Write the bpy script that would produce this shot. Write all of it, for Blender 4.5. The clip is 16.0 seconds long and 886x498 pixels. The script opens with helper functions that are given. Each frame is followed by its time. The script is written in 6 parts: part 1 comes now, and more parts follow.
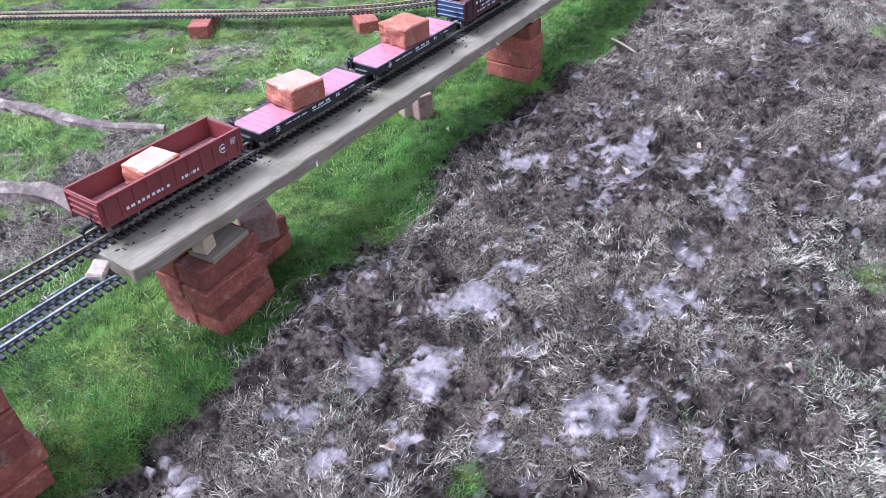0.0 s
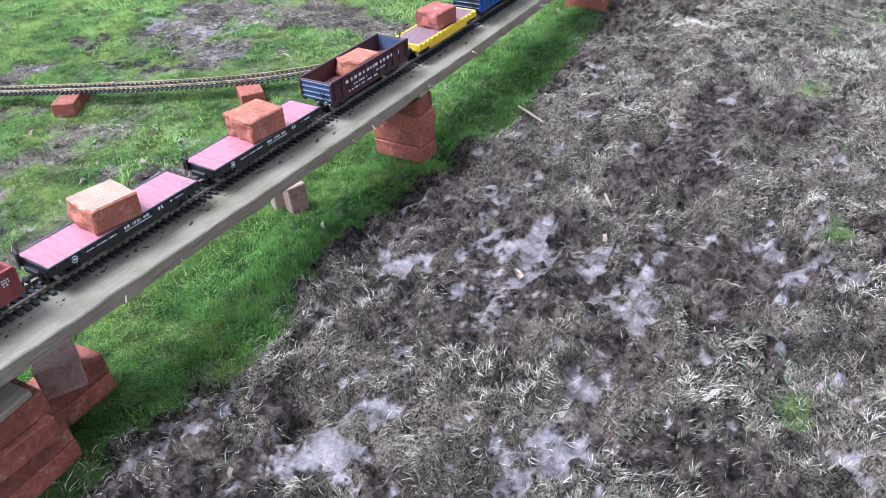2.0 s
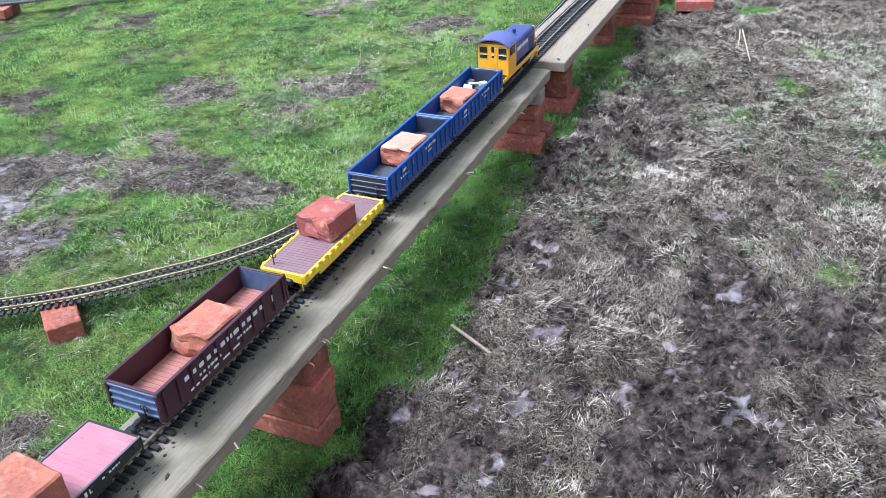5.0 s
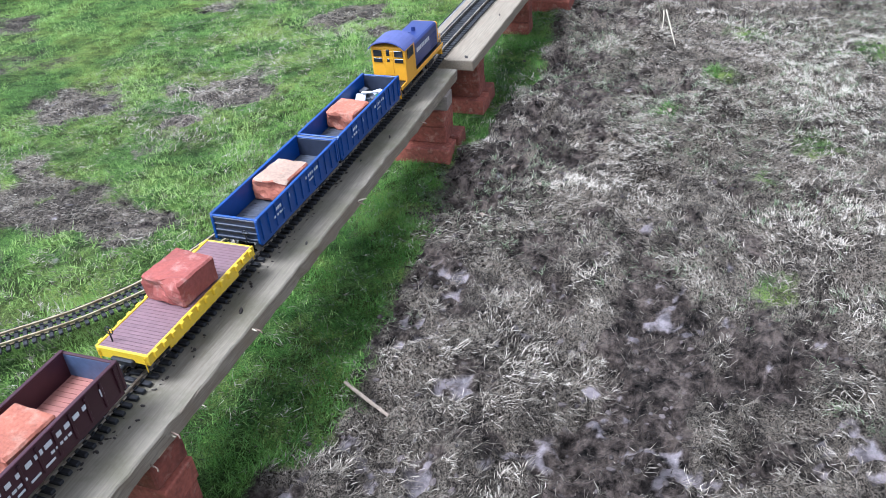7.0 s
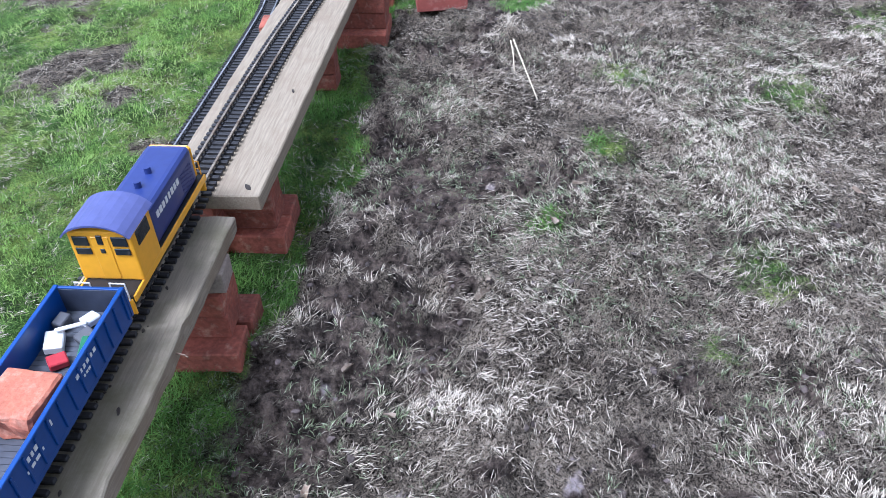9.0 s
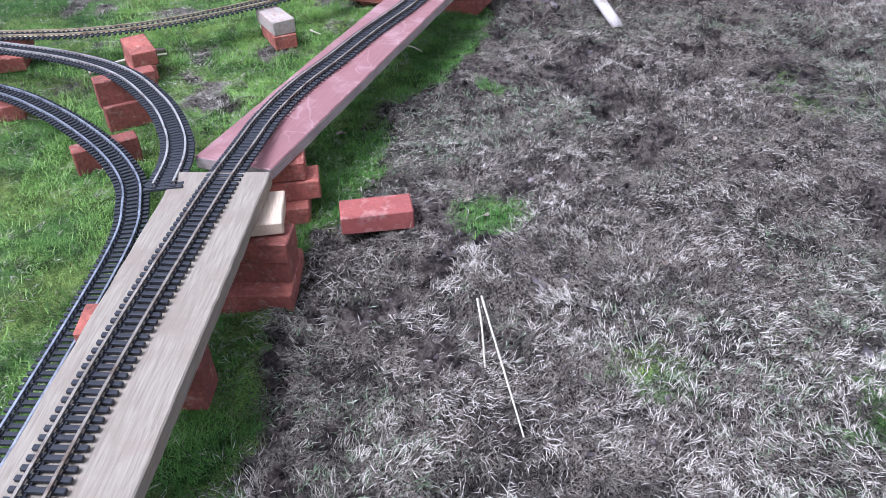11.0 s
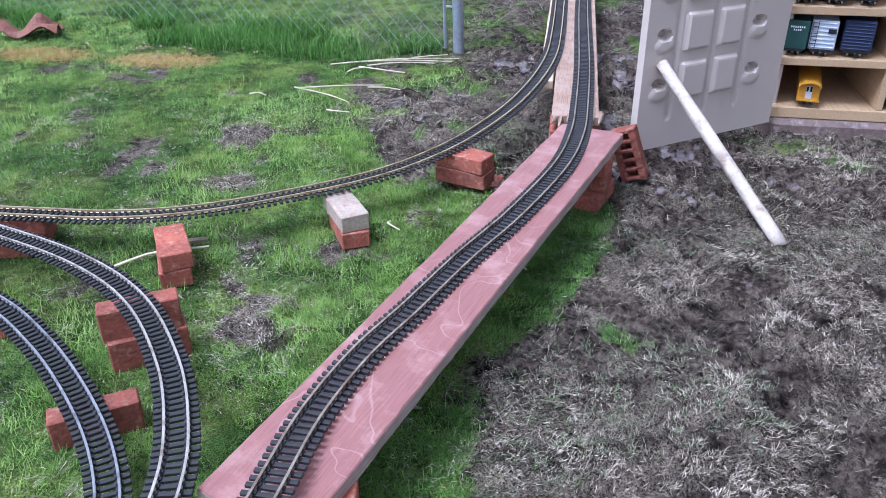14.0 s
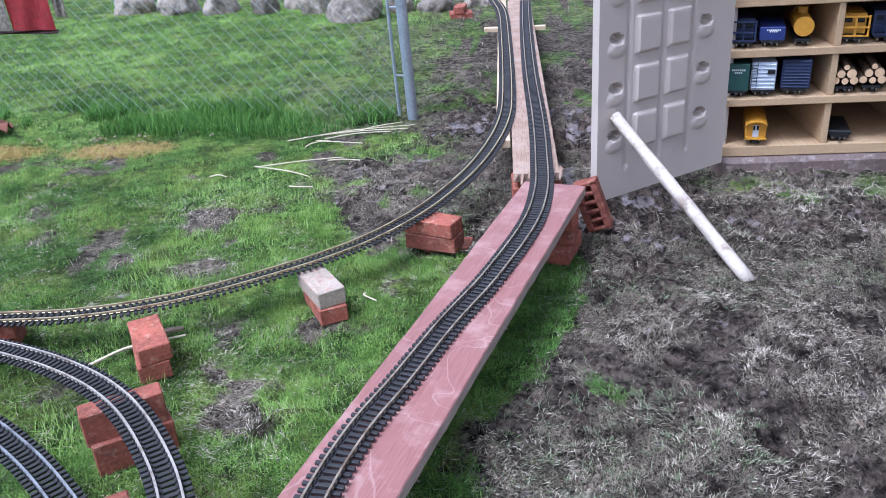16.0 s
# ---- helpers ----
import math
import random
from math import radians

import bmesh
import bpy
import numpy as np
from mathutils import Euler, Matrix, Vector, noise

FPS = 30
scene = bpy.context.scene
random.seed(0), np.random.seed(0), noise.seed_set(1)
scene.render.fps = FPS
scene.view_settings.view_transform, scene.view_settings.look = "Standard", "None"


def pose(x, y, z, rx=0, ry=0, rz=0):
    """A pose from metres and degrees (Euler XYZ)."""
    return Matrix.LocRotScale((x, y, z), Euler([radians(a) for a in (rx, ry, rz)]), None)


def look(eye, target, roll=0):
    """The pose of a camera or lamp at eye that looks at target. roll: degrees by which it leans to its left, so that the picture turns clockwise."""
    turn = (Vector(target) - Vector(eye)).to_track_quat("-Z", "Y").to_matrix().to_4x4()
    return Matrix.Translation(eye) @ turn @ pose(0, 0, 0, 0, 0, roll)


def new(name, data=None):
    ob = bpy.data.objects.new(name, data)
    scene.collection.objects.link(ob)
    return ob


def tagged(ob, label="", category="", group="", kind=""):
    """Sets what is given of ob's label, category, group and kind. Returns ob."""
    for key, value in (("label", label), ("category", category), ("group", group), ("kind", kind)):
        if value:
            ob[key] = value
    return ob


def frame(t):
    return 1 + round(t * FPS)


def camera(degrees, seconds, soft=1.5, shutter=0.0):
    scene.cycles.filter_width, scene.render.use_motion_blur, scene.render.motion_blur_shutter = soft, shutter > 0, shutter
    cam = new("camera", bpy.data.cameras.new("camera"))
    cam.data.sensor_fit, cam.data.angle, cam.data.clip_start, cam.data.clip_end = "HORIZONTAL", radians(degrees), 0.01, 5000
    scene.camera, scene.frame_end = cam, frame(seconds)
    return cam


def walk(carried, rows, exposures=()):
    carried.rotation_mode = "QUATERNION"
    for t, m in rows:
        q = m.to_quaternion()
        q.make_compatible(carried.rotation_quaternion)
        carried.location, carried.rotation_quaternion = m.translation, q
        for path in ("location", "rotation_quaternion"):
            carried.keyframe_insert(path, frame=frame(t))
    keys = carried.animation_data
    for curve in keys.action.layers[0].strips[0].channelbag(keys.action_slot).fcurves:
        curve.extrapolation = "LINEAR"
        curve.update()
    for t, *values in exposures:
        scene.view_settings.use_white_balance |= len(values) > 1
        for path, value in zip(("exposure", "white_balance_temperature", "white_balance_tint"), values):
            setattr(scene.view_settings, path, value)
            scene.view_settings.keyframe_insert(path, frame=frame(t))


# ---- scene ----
cam = camera(57.3, 16.0, soft=0.55)
PATH = [
    (0, (1.376, -2.602, 1.449), (0.445, -1.325, 0.224), -4.0),
    (0.5, (1.373, -2.615, 1.45), (0.509, -1.265, 0.253), -1.5),
    (1, (1.365, -2.532, 1.442), (0.54, -1.156, 0.247), -1.4),
    (1.5, (1.378, -2.248, 1.416), (0.526, -0.875, 0.236), -3.1),
    (2, (1.393, -2.058, 1.409), (0.49, -0.715, 0.234), -4.8),
    (2.5, (1.259, -1.982, 1.432), (0.413, -0.627, 0.228), -3.9),
    (3, (1.057, -1.92, 1.444), (0.324, -0.476, 0.27), -2.0),
    (3.5, (0.993, -1.697, 1.471), (0.377, -0.143, 0.372), -2.6),
    (4, (0.953, -1.412, 1.46), (0.238, 0.135, 0.412), -4.4),
    (4.2, (0.924, -1.334, 1.438), (0.19, 0.205, 0.394), -4.1),
    (6.3, (0.784, -0.912, 1.331), (0.146, 0.605, 0.194), -3.6),
    (6.5, (0.803, -0.875, 1.336), (0.179, 0.65, 0.203), -3.8),
    (7, (0.853, -0.769, 1.329), (0.257, 0.771, 0.201), -5.1),
    (7.5, (0.733, -0.641, 1.31), (0.275, 0.934, 0.166), -3.6),
    (8, (0.639, -0.434, 1.293), (0.46, 1.153, 0.089), -2.5),
    (8.5, (0.671, 0.018, 1.242), (0.514, 1.535, -0.051), -4.4),
    (9, (0.578, 0.394, 1.267), (0.412, 1.944, 0.014), -2.8),
    (9.2, (0.549, 0.564, 1.277), (0.468, 2.131, 0.037), -2.4),
    (11.3, (0.561, 1.787, 1.279), (0.485, 3.423, 0.132), -1.9),
    (11.5, (0.569, 1.914, 1.288), (0.39, 3.568, 0.178), -3.1),
    (12, (0.526, 2.218, 1.306), (0.287, 3.911, 0.268), -2.5),
    (12.5, (0.448, 2.426, 1.316), (0.379, 4.147, 0.3), -0.3),
    (13, (0.451, 2.517, 1.332), (0.344, 4.248, 0.336), 0.3),
    (13.5, (0.436, 2.534, 1.328), (0.223, 4.259, 0.337), 0.0),
    (14, (0.41, 2.526, 1.323), (0.161, 4.239, 0.32), -0.6),
    (14.5, (0.401, 2.517, 1.338), (0.169, 4.253, 0.373), -1.3),
    (15, (0.386, 2.526, 1.356), (0.205, 4.301, 0.452), -2.4),
    (15.5, (0.375, 2.526, 1.354), (0.233, 4.319, 0.479), -2.9),
    (16, (0.361, 2.519, 1.353), (0.208, 4.309, 0.474), -4.2),
]
walk(cam, [(t, look(eye, target, roll)) for t, eye, target, roll in PATH],
     exposures=[(0, 1.38, 5000, 20), (3, 1.32, 5130, 11), (7, 1.18, 5130, 12), (12, 0.96, 4950, 21), (16, 0.92, 5030, 17)])

# ---------------------------------------------------------------- light
world = bpy.data.worlds.new("overcast_sky")
scene.world = world
world.use_nodes = True
wn = world.node_tree.nodes
wl = world.node_tree.links
sky = wn.new("ShaderNodeTexSky")
sky.sky_type = 'NISHITA'
sky.sun_disc = False
sky.sun_elevation = radians(63)
sky.sun_rotation = radians(232)
sky.air_density = 1.0
sky.dust_density = 4.0
soften = wn.new("ShaderNodeHueSaturation")
soften.inputs["Saturation"].default_value = 0.16
wl.new(sky.outputs["Color"], soften.inputs["Color"])
wl.new(soften.outputs["Color"], wn["Background"].inputs["Color"])
wn["Background"].inputs["Strength"].default_value = 0.12

sun_data = bpy.data.lights.new("sun", 'SUN')
sun_data.energy = 2.2
sun_data.angle = radians(24)
sun_data.color = (1.0, 0.98, 0.955)
sun = new("sun", sun_data)
sun.matrix_world = look((-0.36, -0.28, 0.89), (0, 0, 0))

# ---------------------------------------------------------------- small helpers
rng = np.random.default_rng(11)


def material(name, base, rough=0.6, metal=0.0, vary=0.25, grain=60.0, blotch=6.0, bump=0.2, bump_scale=None,
             second=None, mix_at=0.5, spec=0.5, per_object=0.0, stretch=(1, 1, 1)):
    """A procedural surface: base colour with grain and blotches, a second colour in stains, bump and uneven gloss."""
    m = bpy.data.materials.new(name)
    m.use_nodes = True
    n, l = m.node_tree.nodes, m.node_tree.links
    bsdf = n["Principled BSDF"]
    bsdf.inputs["Metallic"].default_value = metal
    bsdf.inputs["Specular IOR Level"].default_value = spec
    co = n.new("ShaderNodeTexCoord")
    mp = n.new("ShaderNodeMapping")
    mp.inputs["Scale"].default_value = stretch
    l.new(co.outputs["Object"], mp.inputs["Vector"])
    info = n.new("ShaderNodeObjectInfo")
    shift = n.new("ShaderNodeVectorMath")
    shift.operation = 'ADD'
    l.new(mp.outputs["Vector"], shift.inputs[0])
    l.new(info.outputs["Random"], shift.inputs[1])
    fine = n.new("ShaderNodeTexNoise")
    fine.inputs["Scale"].default_value = grain
    fine.inputs["Detail"].default_value = 6
    wide = n.new("ShaderNodeTexNoise")
    wide.inputs["Scale"].default_value = blotch
    wide.inputs["Detail"].default_value = 4
    for tex in (fine, wide):
        l.new(shift.outputs["Vector"], tex.inputs["Vector"])
    add = n.new("ShaderNodeMath")
    add.operation = 'ADD'
    l.new(fine.outputs["Fac"], add.inputs[0])
    l.new(wide.outputs["Fac"], add.inputs[1])
    rmp = n.new("ShaderNodeMapRange")
    rmp.inputs["From Min"].default_value = 0.65
    rmp.inputs["From Max"].default_value = 1.35
    rmp.inputs["To Min"].default_value = 1 - vary
    rmp.inputs["To Max"].default_value = 1 + vary
    l.new(add.outputs[0], rmp.inputs["Value"])
    col = n.new("ShaderNodeMix")
    col.data_type = 'RGBA'
    col.inputs["A"].default_value = (*base, 1)
    col.inputs["B"].default_value = (*(second or base), 1)
    edge = n.new("ShaderNodeMapRange")
    edge.inputs["From Min"].default_value = mix_at - 0.06
    edge.inputs["From Max"].default_value = mix_at + 0.10
    half = n.new("ShaderNodeTexNoise")
    half.inputs["Scale"].default_value = blotch * 2.3
    half.inputs["Detail"].default_value = 8
    half.inputs["Roughness"].default_value = 0.65
    l.new(shift.outputs["Vector"], half.inputs["Vector"])
    l.new(half.outputs["Fac"], edge.inputs["Value"])
    l.new(edge.outputs["Result"], col.inputs["Factor"])
    mul = n.new("ShaderNodeMix")
    mul.data_type = 'RGBA'
    mul.blend_type = 'MULTIPLY'
    mul.inputs["Factor"].default_value = 1
    l.new(col.outputs["Result"], mul.inputs["A"])
    l.new(rmp.outputs["Result"], mul.inputs["B"])
    hue = n.new("ShaderNodeHueSaturation")
    l.new(mul.outputs["Result"], hue.inputs["Color"])
    val = n.new("ShaderNodeMapRange")
    val.inputs["To Min"].default_value = 1 - per_object
    val.inputs["To Max"].default_value = 1 + per_object
    l.new(info.outputs["Random"], val.inputs["Value"])
    l.new(val.outputs["Result"], hue.inputs["Value"])
    l.new(hue.outputs["Color"], bsdf.inputs["Base Color"])
    rr = n.new("ShaderNodeMapRange")
    rr.inputs["To Min"].default_value = max(0.02, rough - 0.14)
    rr.inputs["To Max"].default_value = min(1.0, rough + 0.14)
    l.new(wide.outputs["Fac"], rr.inputs["Value"])
    l.new(rr.outputs["Result"], bsdf.inputs["Roughness"])
    if bump:
        bp = n.new("ShaderNodeBump")
        bp.inputs["Strength"].default_value = bump
        bp.inputs["Distance"].default_value = 0.004
        tex = fine
        if bump_scale:
            tex = n.new("ShaderNodeTexNoise")
            tex.inputs["Scale"].default_value = bump_scale
            tex.inputs["Detail"].default_value = 5
            l.new(shift.outputs["Vector"], tex.inputs["Vector"])
        l.new(tex.outputs["Fac"], bp.inputs["Height"])
        l.new(bp.outputs["Normal"], bsdf.inputs["Normal"])
    return m


def wood(name, light, dark, scale=26.0, rough=0.75, stain=None, stain_at=0.56, scratch=None):
    """Sawn timber, the grain along the local y axis, with stains."""
    m = bpy.data.materials.new(name)
    m.use_nodes = True
    n, l = m.node_tree.nodes, m.node_tree.links
    bsdf = n["Principled BSDF"]
    co = n.new("ShaderNodeTexCoord")
    mp = n.new("ShaderNodeMapping")
    mp.inputs["Scale"].default_value = (1, 0.06, 1)
    l.new(co.outputs["Object"], mp.inputs["Vector"])
    g = n.new("ShaderNodeTexNoise")
    g.inputs["Scale"].default_value = scale * 8
    g.inputs["Detail"].default_value = 8
    g.inputs["Distortion"].default_value = 0.6
    l.new(mp.outputs["Vector"], g.inputs["Vector"])
    ramp = n.new("ShaderNodeValToRGB")
    ramp.color_ramp.elements[0].position = 0.3
    ramp.color_ramp.elements[0].color = (*dark, 1)
    ramp.color_ramp.elements[1].position = 0.68
    ramp.color_ramp.elements[1].color = (*light, 1)
    l.new(g.outputs["Fac"], ramp.inputs["Fac"])
    s = n.new("ShaderNodeTexNoise")
    s.inputs["Scale"].default_value = 7
    s.inputs["Detail"].default_value = 9
    s.inputs["Roughness"].default_value = 0.7
    l.new(co.outputs["Object"], s.inputs["Vector"])
    e = n.new("ShaderNodeMapRange")
    e.inputs["From Min"].default_value = stain_at - 0.1
    e.inputs["From Max"].default_value = stain_at + 0.12
    l.new(s.outputs["Fac"], e.inputs["Value"])
    mx = n.new("ShaderNodeMix")
    mx.data_type = 'RGBA'
    l.new(e.outputs["Result"], mx.inputs["Factor"])
    l.new(ramp.outputs["Color"], mx.inputs["A"])
    mx.inputs["B"].default_value = (*(stain or dark), 1)
    last = mx
    if scratch:
        c = n.new("ShaderNodeTexNoise")
        c.inputs["Scale"].default_value = 4
        c.inputs["Detail"].default_value = 2
        c.inputs["Distortion"].default_value = 0.5
        l.new(co.outputs["Object"], c.inputs["Vector"])
        dist = n.new("ShaderNodeMath")
        dist.operation = 'SUBTRACT'
        l.new(c.outputs["Fac"], dist.inputs[0])
        dist.inputs[1].default_value = 0.5
        ab = n.new("ShaderNodeMath")
        ab.operation = 'ABSOLUTE'
        l.new(dist.outputs[0], ab.inputs[0])
        line = n.new("ShaderNodeMapRange")
        line.inputs["From Min"].default_value = 0.006
        line.inputs["From Max"].default_value = 0.002
        l.new(ab.outputs[0], line.inputs["Value"])
        both = n.new("ShaderNodeMath")
        both.operation = 'MULTIPLY'
        l.new(line.outputs["Result"], both.inputs[0])
        l.new(s.outputs["Fac"], both.inputs[1])
        last = n.new("ShaderNodeMix")
        last.data_type = 'RGBA'
        l.new(both.outputs[0], last.inputs["Factor"])
        l.new(mx.outputs["Result"], last.inputs["A"])
        last.inputs["B"].default_value = (*scratch, 1)
    l.new(last.outputs["Result"], bsdf.inputs["Base Color"])
    bsdf.inputs["Roughness"].default_value = rough
    bp = n.new("ShaderNodeBump")
    bp.inputs["Strength"].default_value = 0.35
    bp.inputs["Distance"].default_value = 0.003
    l.new(g.outputs["Fac"], bp.inputs["Height"])
    l.new(bp.outputs["Normal"], bsdf.inputs["Normal"])
    return m


def mesh_of(name, bm, mat, smooth=False):
    me = bpy.data.meshes.new(name)
    bm.normal_update()
    bm.to_mesh(me)
    bm.free()
    for m in (mat if isinstance(mat, (list, tuple)) else [mat]):
        me.materials.append(m)
    if smooth:
        me.polygons.foreach_set("use_smooth", [True] * len(me.polygons))
    return me


def part(name, bm, mat, parent, label="", smooth=False):
    ob = new(name, mesh_of(name, bm, mat, smooth))
    ob.parent = parent
    if label:
        ob["label"] = label
    return ob


def piece(name, me, parent, m):
    ob = new(name, me)
    ob.parent = parent
    ob.matrix_basis = m
    return ob


def thing(name, label, category, group="", kind="", at=None):
    ob = new(name)
    ob.empty_display_size = 0.05
    tagged(ob, label, category, group, kind)
    if at is not None:
        ob.matrix_basis = at
    return ob


def add_box(bm, size, m=None, bevel=0.0, seg=1, mat=0):
    """A box of that size about the origin of m, with bevelled edges."""
    made = bmesh.ops.create_cube(bm, size=1, matrix=(m or Matrix()) @ Matrix.Diagonal((*size, 1)))
    faces = list({f for v in made["verts"] for f in v.link_faces})
    if bevel:
        edges = list({e for f in faces for e in f.edges})
        r = bmesh.ops.bevel(bm, geom=edges, offset=bevel, segments=seg, profile=0.6, affect='EDGES')
        faces = [f for f in r["faces"]] + [f for f in faces if f.is_valid]
    for f in faces:
        if f.is_valid:
            f.material_index = mat
    return faces


def box(size, m=None, bevel=0.0, seg=1):
    bm = bmesh.new()
    add_box(bm, size, m, bevel, seg)
    return bm


def add_cyl(bm, r, length, m=None, seg=16, r2=None, mat=0):
    """A cylinder along the local z axis, centred."""
    made = bmesh.ops.create_cone(bm, cap_ends=True, segments=seg, radius1=r, radius2=r if r2 is None else r2, depth=length, matrix=m or Matrix())
    for f in {f for v in made["verts"] for f in v.link_faces}:
        f.material_index = mat


def cyl(r, length, m=None, seg=16, r2=None):
    bm = bmesh.new()
    add_cyl(bm, r, length, m, seg, r2)
    return bm


def rod(bm, a, b, r, seg=8, mat=0):
    a, b = Vector(a), Vector(b)
    d = b - a
    add_cyl(bm, r, d.length, Matrix.Translation((a + b) / 2) @ d.to_track_quat('Z', 'Y').to_matrix().to_4x4(), seg, mat=mat)


def jitter(bm, amount, seed=0, scale=20.0):
    for v in bm.verts:
        p = v.co * scale + Vector((seed * 3.1, seed * 1.7, seed * 0.9))
        v.co += amount * noise.noise_vector(p)


def spline(points, step):
    """Points at even steps on a smooth curve through the given points."""
    P = np.array(points, float)
    P = np.vstack([2 * P[0] - P[1], P, 2 * P[-1] - P[-2]])
    out = []
    for i in range(1, len(P) - 2):
        t = np.linspace(0, 1, 24, endpoint=False)[:, None]
        a, b, c, d = P[i - 1:i + 3]
        out.append(0.5 * ((2 * b) + (c - a) * t + (2 * a - 5 * b + 4 * c - d) * t ** 2 + (3 * b - a - 3 * c + d) * t ** 3))
    out = np.vstack(out + [P[-2][None]])
    s = np.concatenate([[0], np.cumsum(np.linalg.norm(np.diff(out, axis=0), axis=1))])
    q = np.arange(0, s[-1], step)
    return np.stack([np.interp(q, s, out[:, k]) for k in range(3)], 1)


# value noise on the plan, for the ground and what grows on it
LATTICE = rng.random((256, 256))


def vnoise(x, y):
    xi, yi = np.floor(x).astype(int), np.floor(y).astype(int)
    u, v = x - xi, y - yi
    u, v = u * u * (3 - 2 * u), v * v * (3 - 2 * v)
    a, b = LATTICE[xi % 256, yi % 256], LATTICE[(xi + 1) % 256, yi % 256]
    c, d = LATTICE[xi % 256, (yi + 1) % 256], LATTICE[(xi + 1) % 256, (yi + 1) % 256]
    return a + (b - a) * u + (c - a) * v + (a - b - c + d) * u * v


def fbm(x, y, f, octaves=4, gain=0.5):
    total, amp, s = 0.0, 1.0, 0.0
    for o in range(octaves):
        total = total + amp * vnoise(x * f * 2 ** o + 17.3 * o, y * f * 2 ** o + 5.1 * o)
        s += amp
        amp *= gain
    return total / s


def smooth(a, b, v):
    t = np.clip((v - a) / (b - a), 0, 1)
    return t * t * (3 - 2 * t)


# ---------------------------------------------------------------- materials
M_brick = material("red_brick", (0.255, 0.074, 0.045), 0.88, vary=0.45, grain=90, blotch=14, bump=0.8, second=(0.37, 0.20, 0.135), mix_at=0.61, per_object=0.28)
M_brick_clean = material("bright_red_brick", (0.28, 0.074, 0.054), 0.85, vary=0.22, grain=120, blotch=12, bump=0.4, second=(0.40, 0.19, 0.15), mix_at=0.58)
M_brick_broken = material("orange_broken_brick", (0.36, 0.118, 0.068), 0.92, vary=0.32, grain=150, blotch=16, bump=0.45, second=(0.43, 0.205, 0.135), mix_at=0.58, per_object=0.12)
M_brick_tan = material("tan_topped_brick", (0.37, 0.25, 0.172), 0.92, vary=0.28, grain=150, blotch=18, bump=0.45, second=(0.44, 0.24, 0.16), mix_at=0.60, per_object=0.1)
M_brick_grey = material("weathered_grey_brick", (0.36, 0.29, 0.225), 0.9, vary=0.3, grain=90, blotch=12, bump=0.7, second=(0.36, 0.15, 0.11), mix_at=0.6)
M_brick_dusty = material("dusty_brown_brick", (0.30, 0.195, 0.15), 0.9, vary=0.25, grain=120, blotch=14, bump=0.6, second=(0.24, 0.10, 0.075), mix_at=0.56)
M_mortar = material("old_mortar", (0.29, 0.235, 0.19), 0.95, grain=140, bump=0.8)
M_plank = wood("weathered_grey_plank", (0.245, 0.208, 0.150), (0.165, 0.136, 0.094), stain=(0.125, 0.110, 0.060), stain_at=0.55)
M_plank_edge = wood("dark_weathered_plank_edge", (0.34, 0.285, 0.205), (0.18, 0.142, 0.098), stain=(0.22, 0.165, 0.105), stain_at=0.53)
M_plank_tan = wood("weathered_tan_plank", (0.325, 0.268, 0.188), (0.20, 0.158, 0.105), stain=(0.225, 0.172, 0.115), stain_at=0.56)
M_plank_brown = wood("splintered_brown_plank", (0.36, 0.24, 0.17), (0.20, 0.12, 0.08), stain=(0.40, 0.30, 0.235), stain_at=0.55)
M_plank_pale = wood("pale_new_timber", (0.66, 0.52, 0.36), (0.48, 0.33, 0.19), stain=(0.55, 0.42, 0.28))
M_red_board = wood("worn_red_painted_board", (0.30, 0.135, 0.118), (0.215, 0.092, 0.08), stain=(0.42, 0.255, 0.225), stain_at=0.60, rough=0.45, scratch=(0.43, 0.28, 0.245))
M_bare_edge = wood("bare_board_edge", (0.45, 0.37, 0.31), (0.27, 0.2, 0.17))
M_tie = material("black_plastic_ties", (0.022, 0.021, 0.022), 0.65, grain=200, bump=0.15)
M_brass = material("brass_rail", (0.52, 0.42, 0.25), 0.4, 0.55, grain=200, blotch=9, bump=0.1, second=(0.30, 0.2, 0.11), mix_at=0.55)
M_rail_grey = material("dull_blue_grey_rail", (0.42, 0.42, 0.43), 0.38, 0.8, grain=200, blotch=9, bump=0.1, second=(0.2, 0.2, 0.21), mix_at=0.55)
M_rail_main = material("dull_brown_rail", (0.40, 0.335, 0.25), 0.4, 0.7, grain=200, blotch=9, bump=0.1, second=(0.22, 0.16, 0.11), mix_at=0.52)
M_steel = material("grey_steel_rail", (0.60, 0.54, 0.46), 0.36, 0.7, grain=200, blotch=9, bump=0.1, second=(0.33, 0.26, 0.2), mix_at=0.55)


# ---------------------------------------------------------------- ground
def green_edge(y):
    """Where the lush strip beside the trestle ends, to the east."""
    return np.interp(y, [-3.5, -2.1, -1.7, -1.4, -1.0, -0.7, -0.3, 0.1, 0.3, 0.75, 1.2, 1.6, 2.2, 2.9, 3.5, 3.8, 4.2, 4.6, 4.85, 5.3, 5.6],
                     [0.02, -0.03, 0.10, 0.07, 0.10, 0.01, 0.07, 0.05, 0.13, 0.07, 0.06, 0.13, 0.11, 0.13, 0.15, 0.19, 0.24, 0.45, 0.57, 0.68, 0.25])


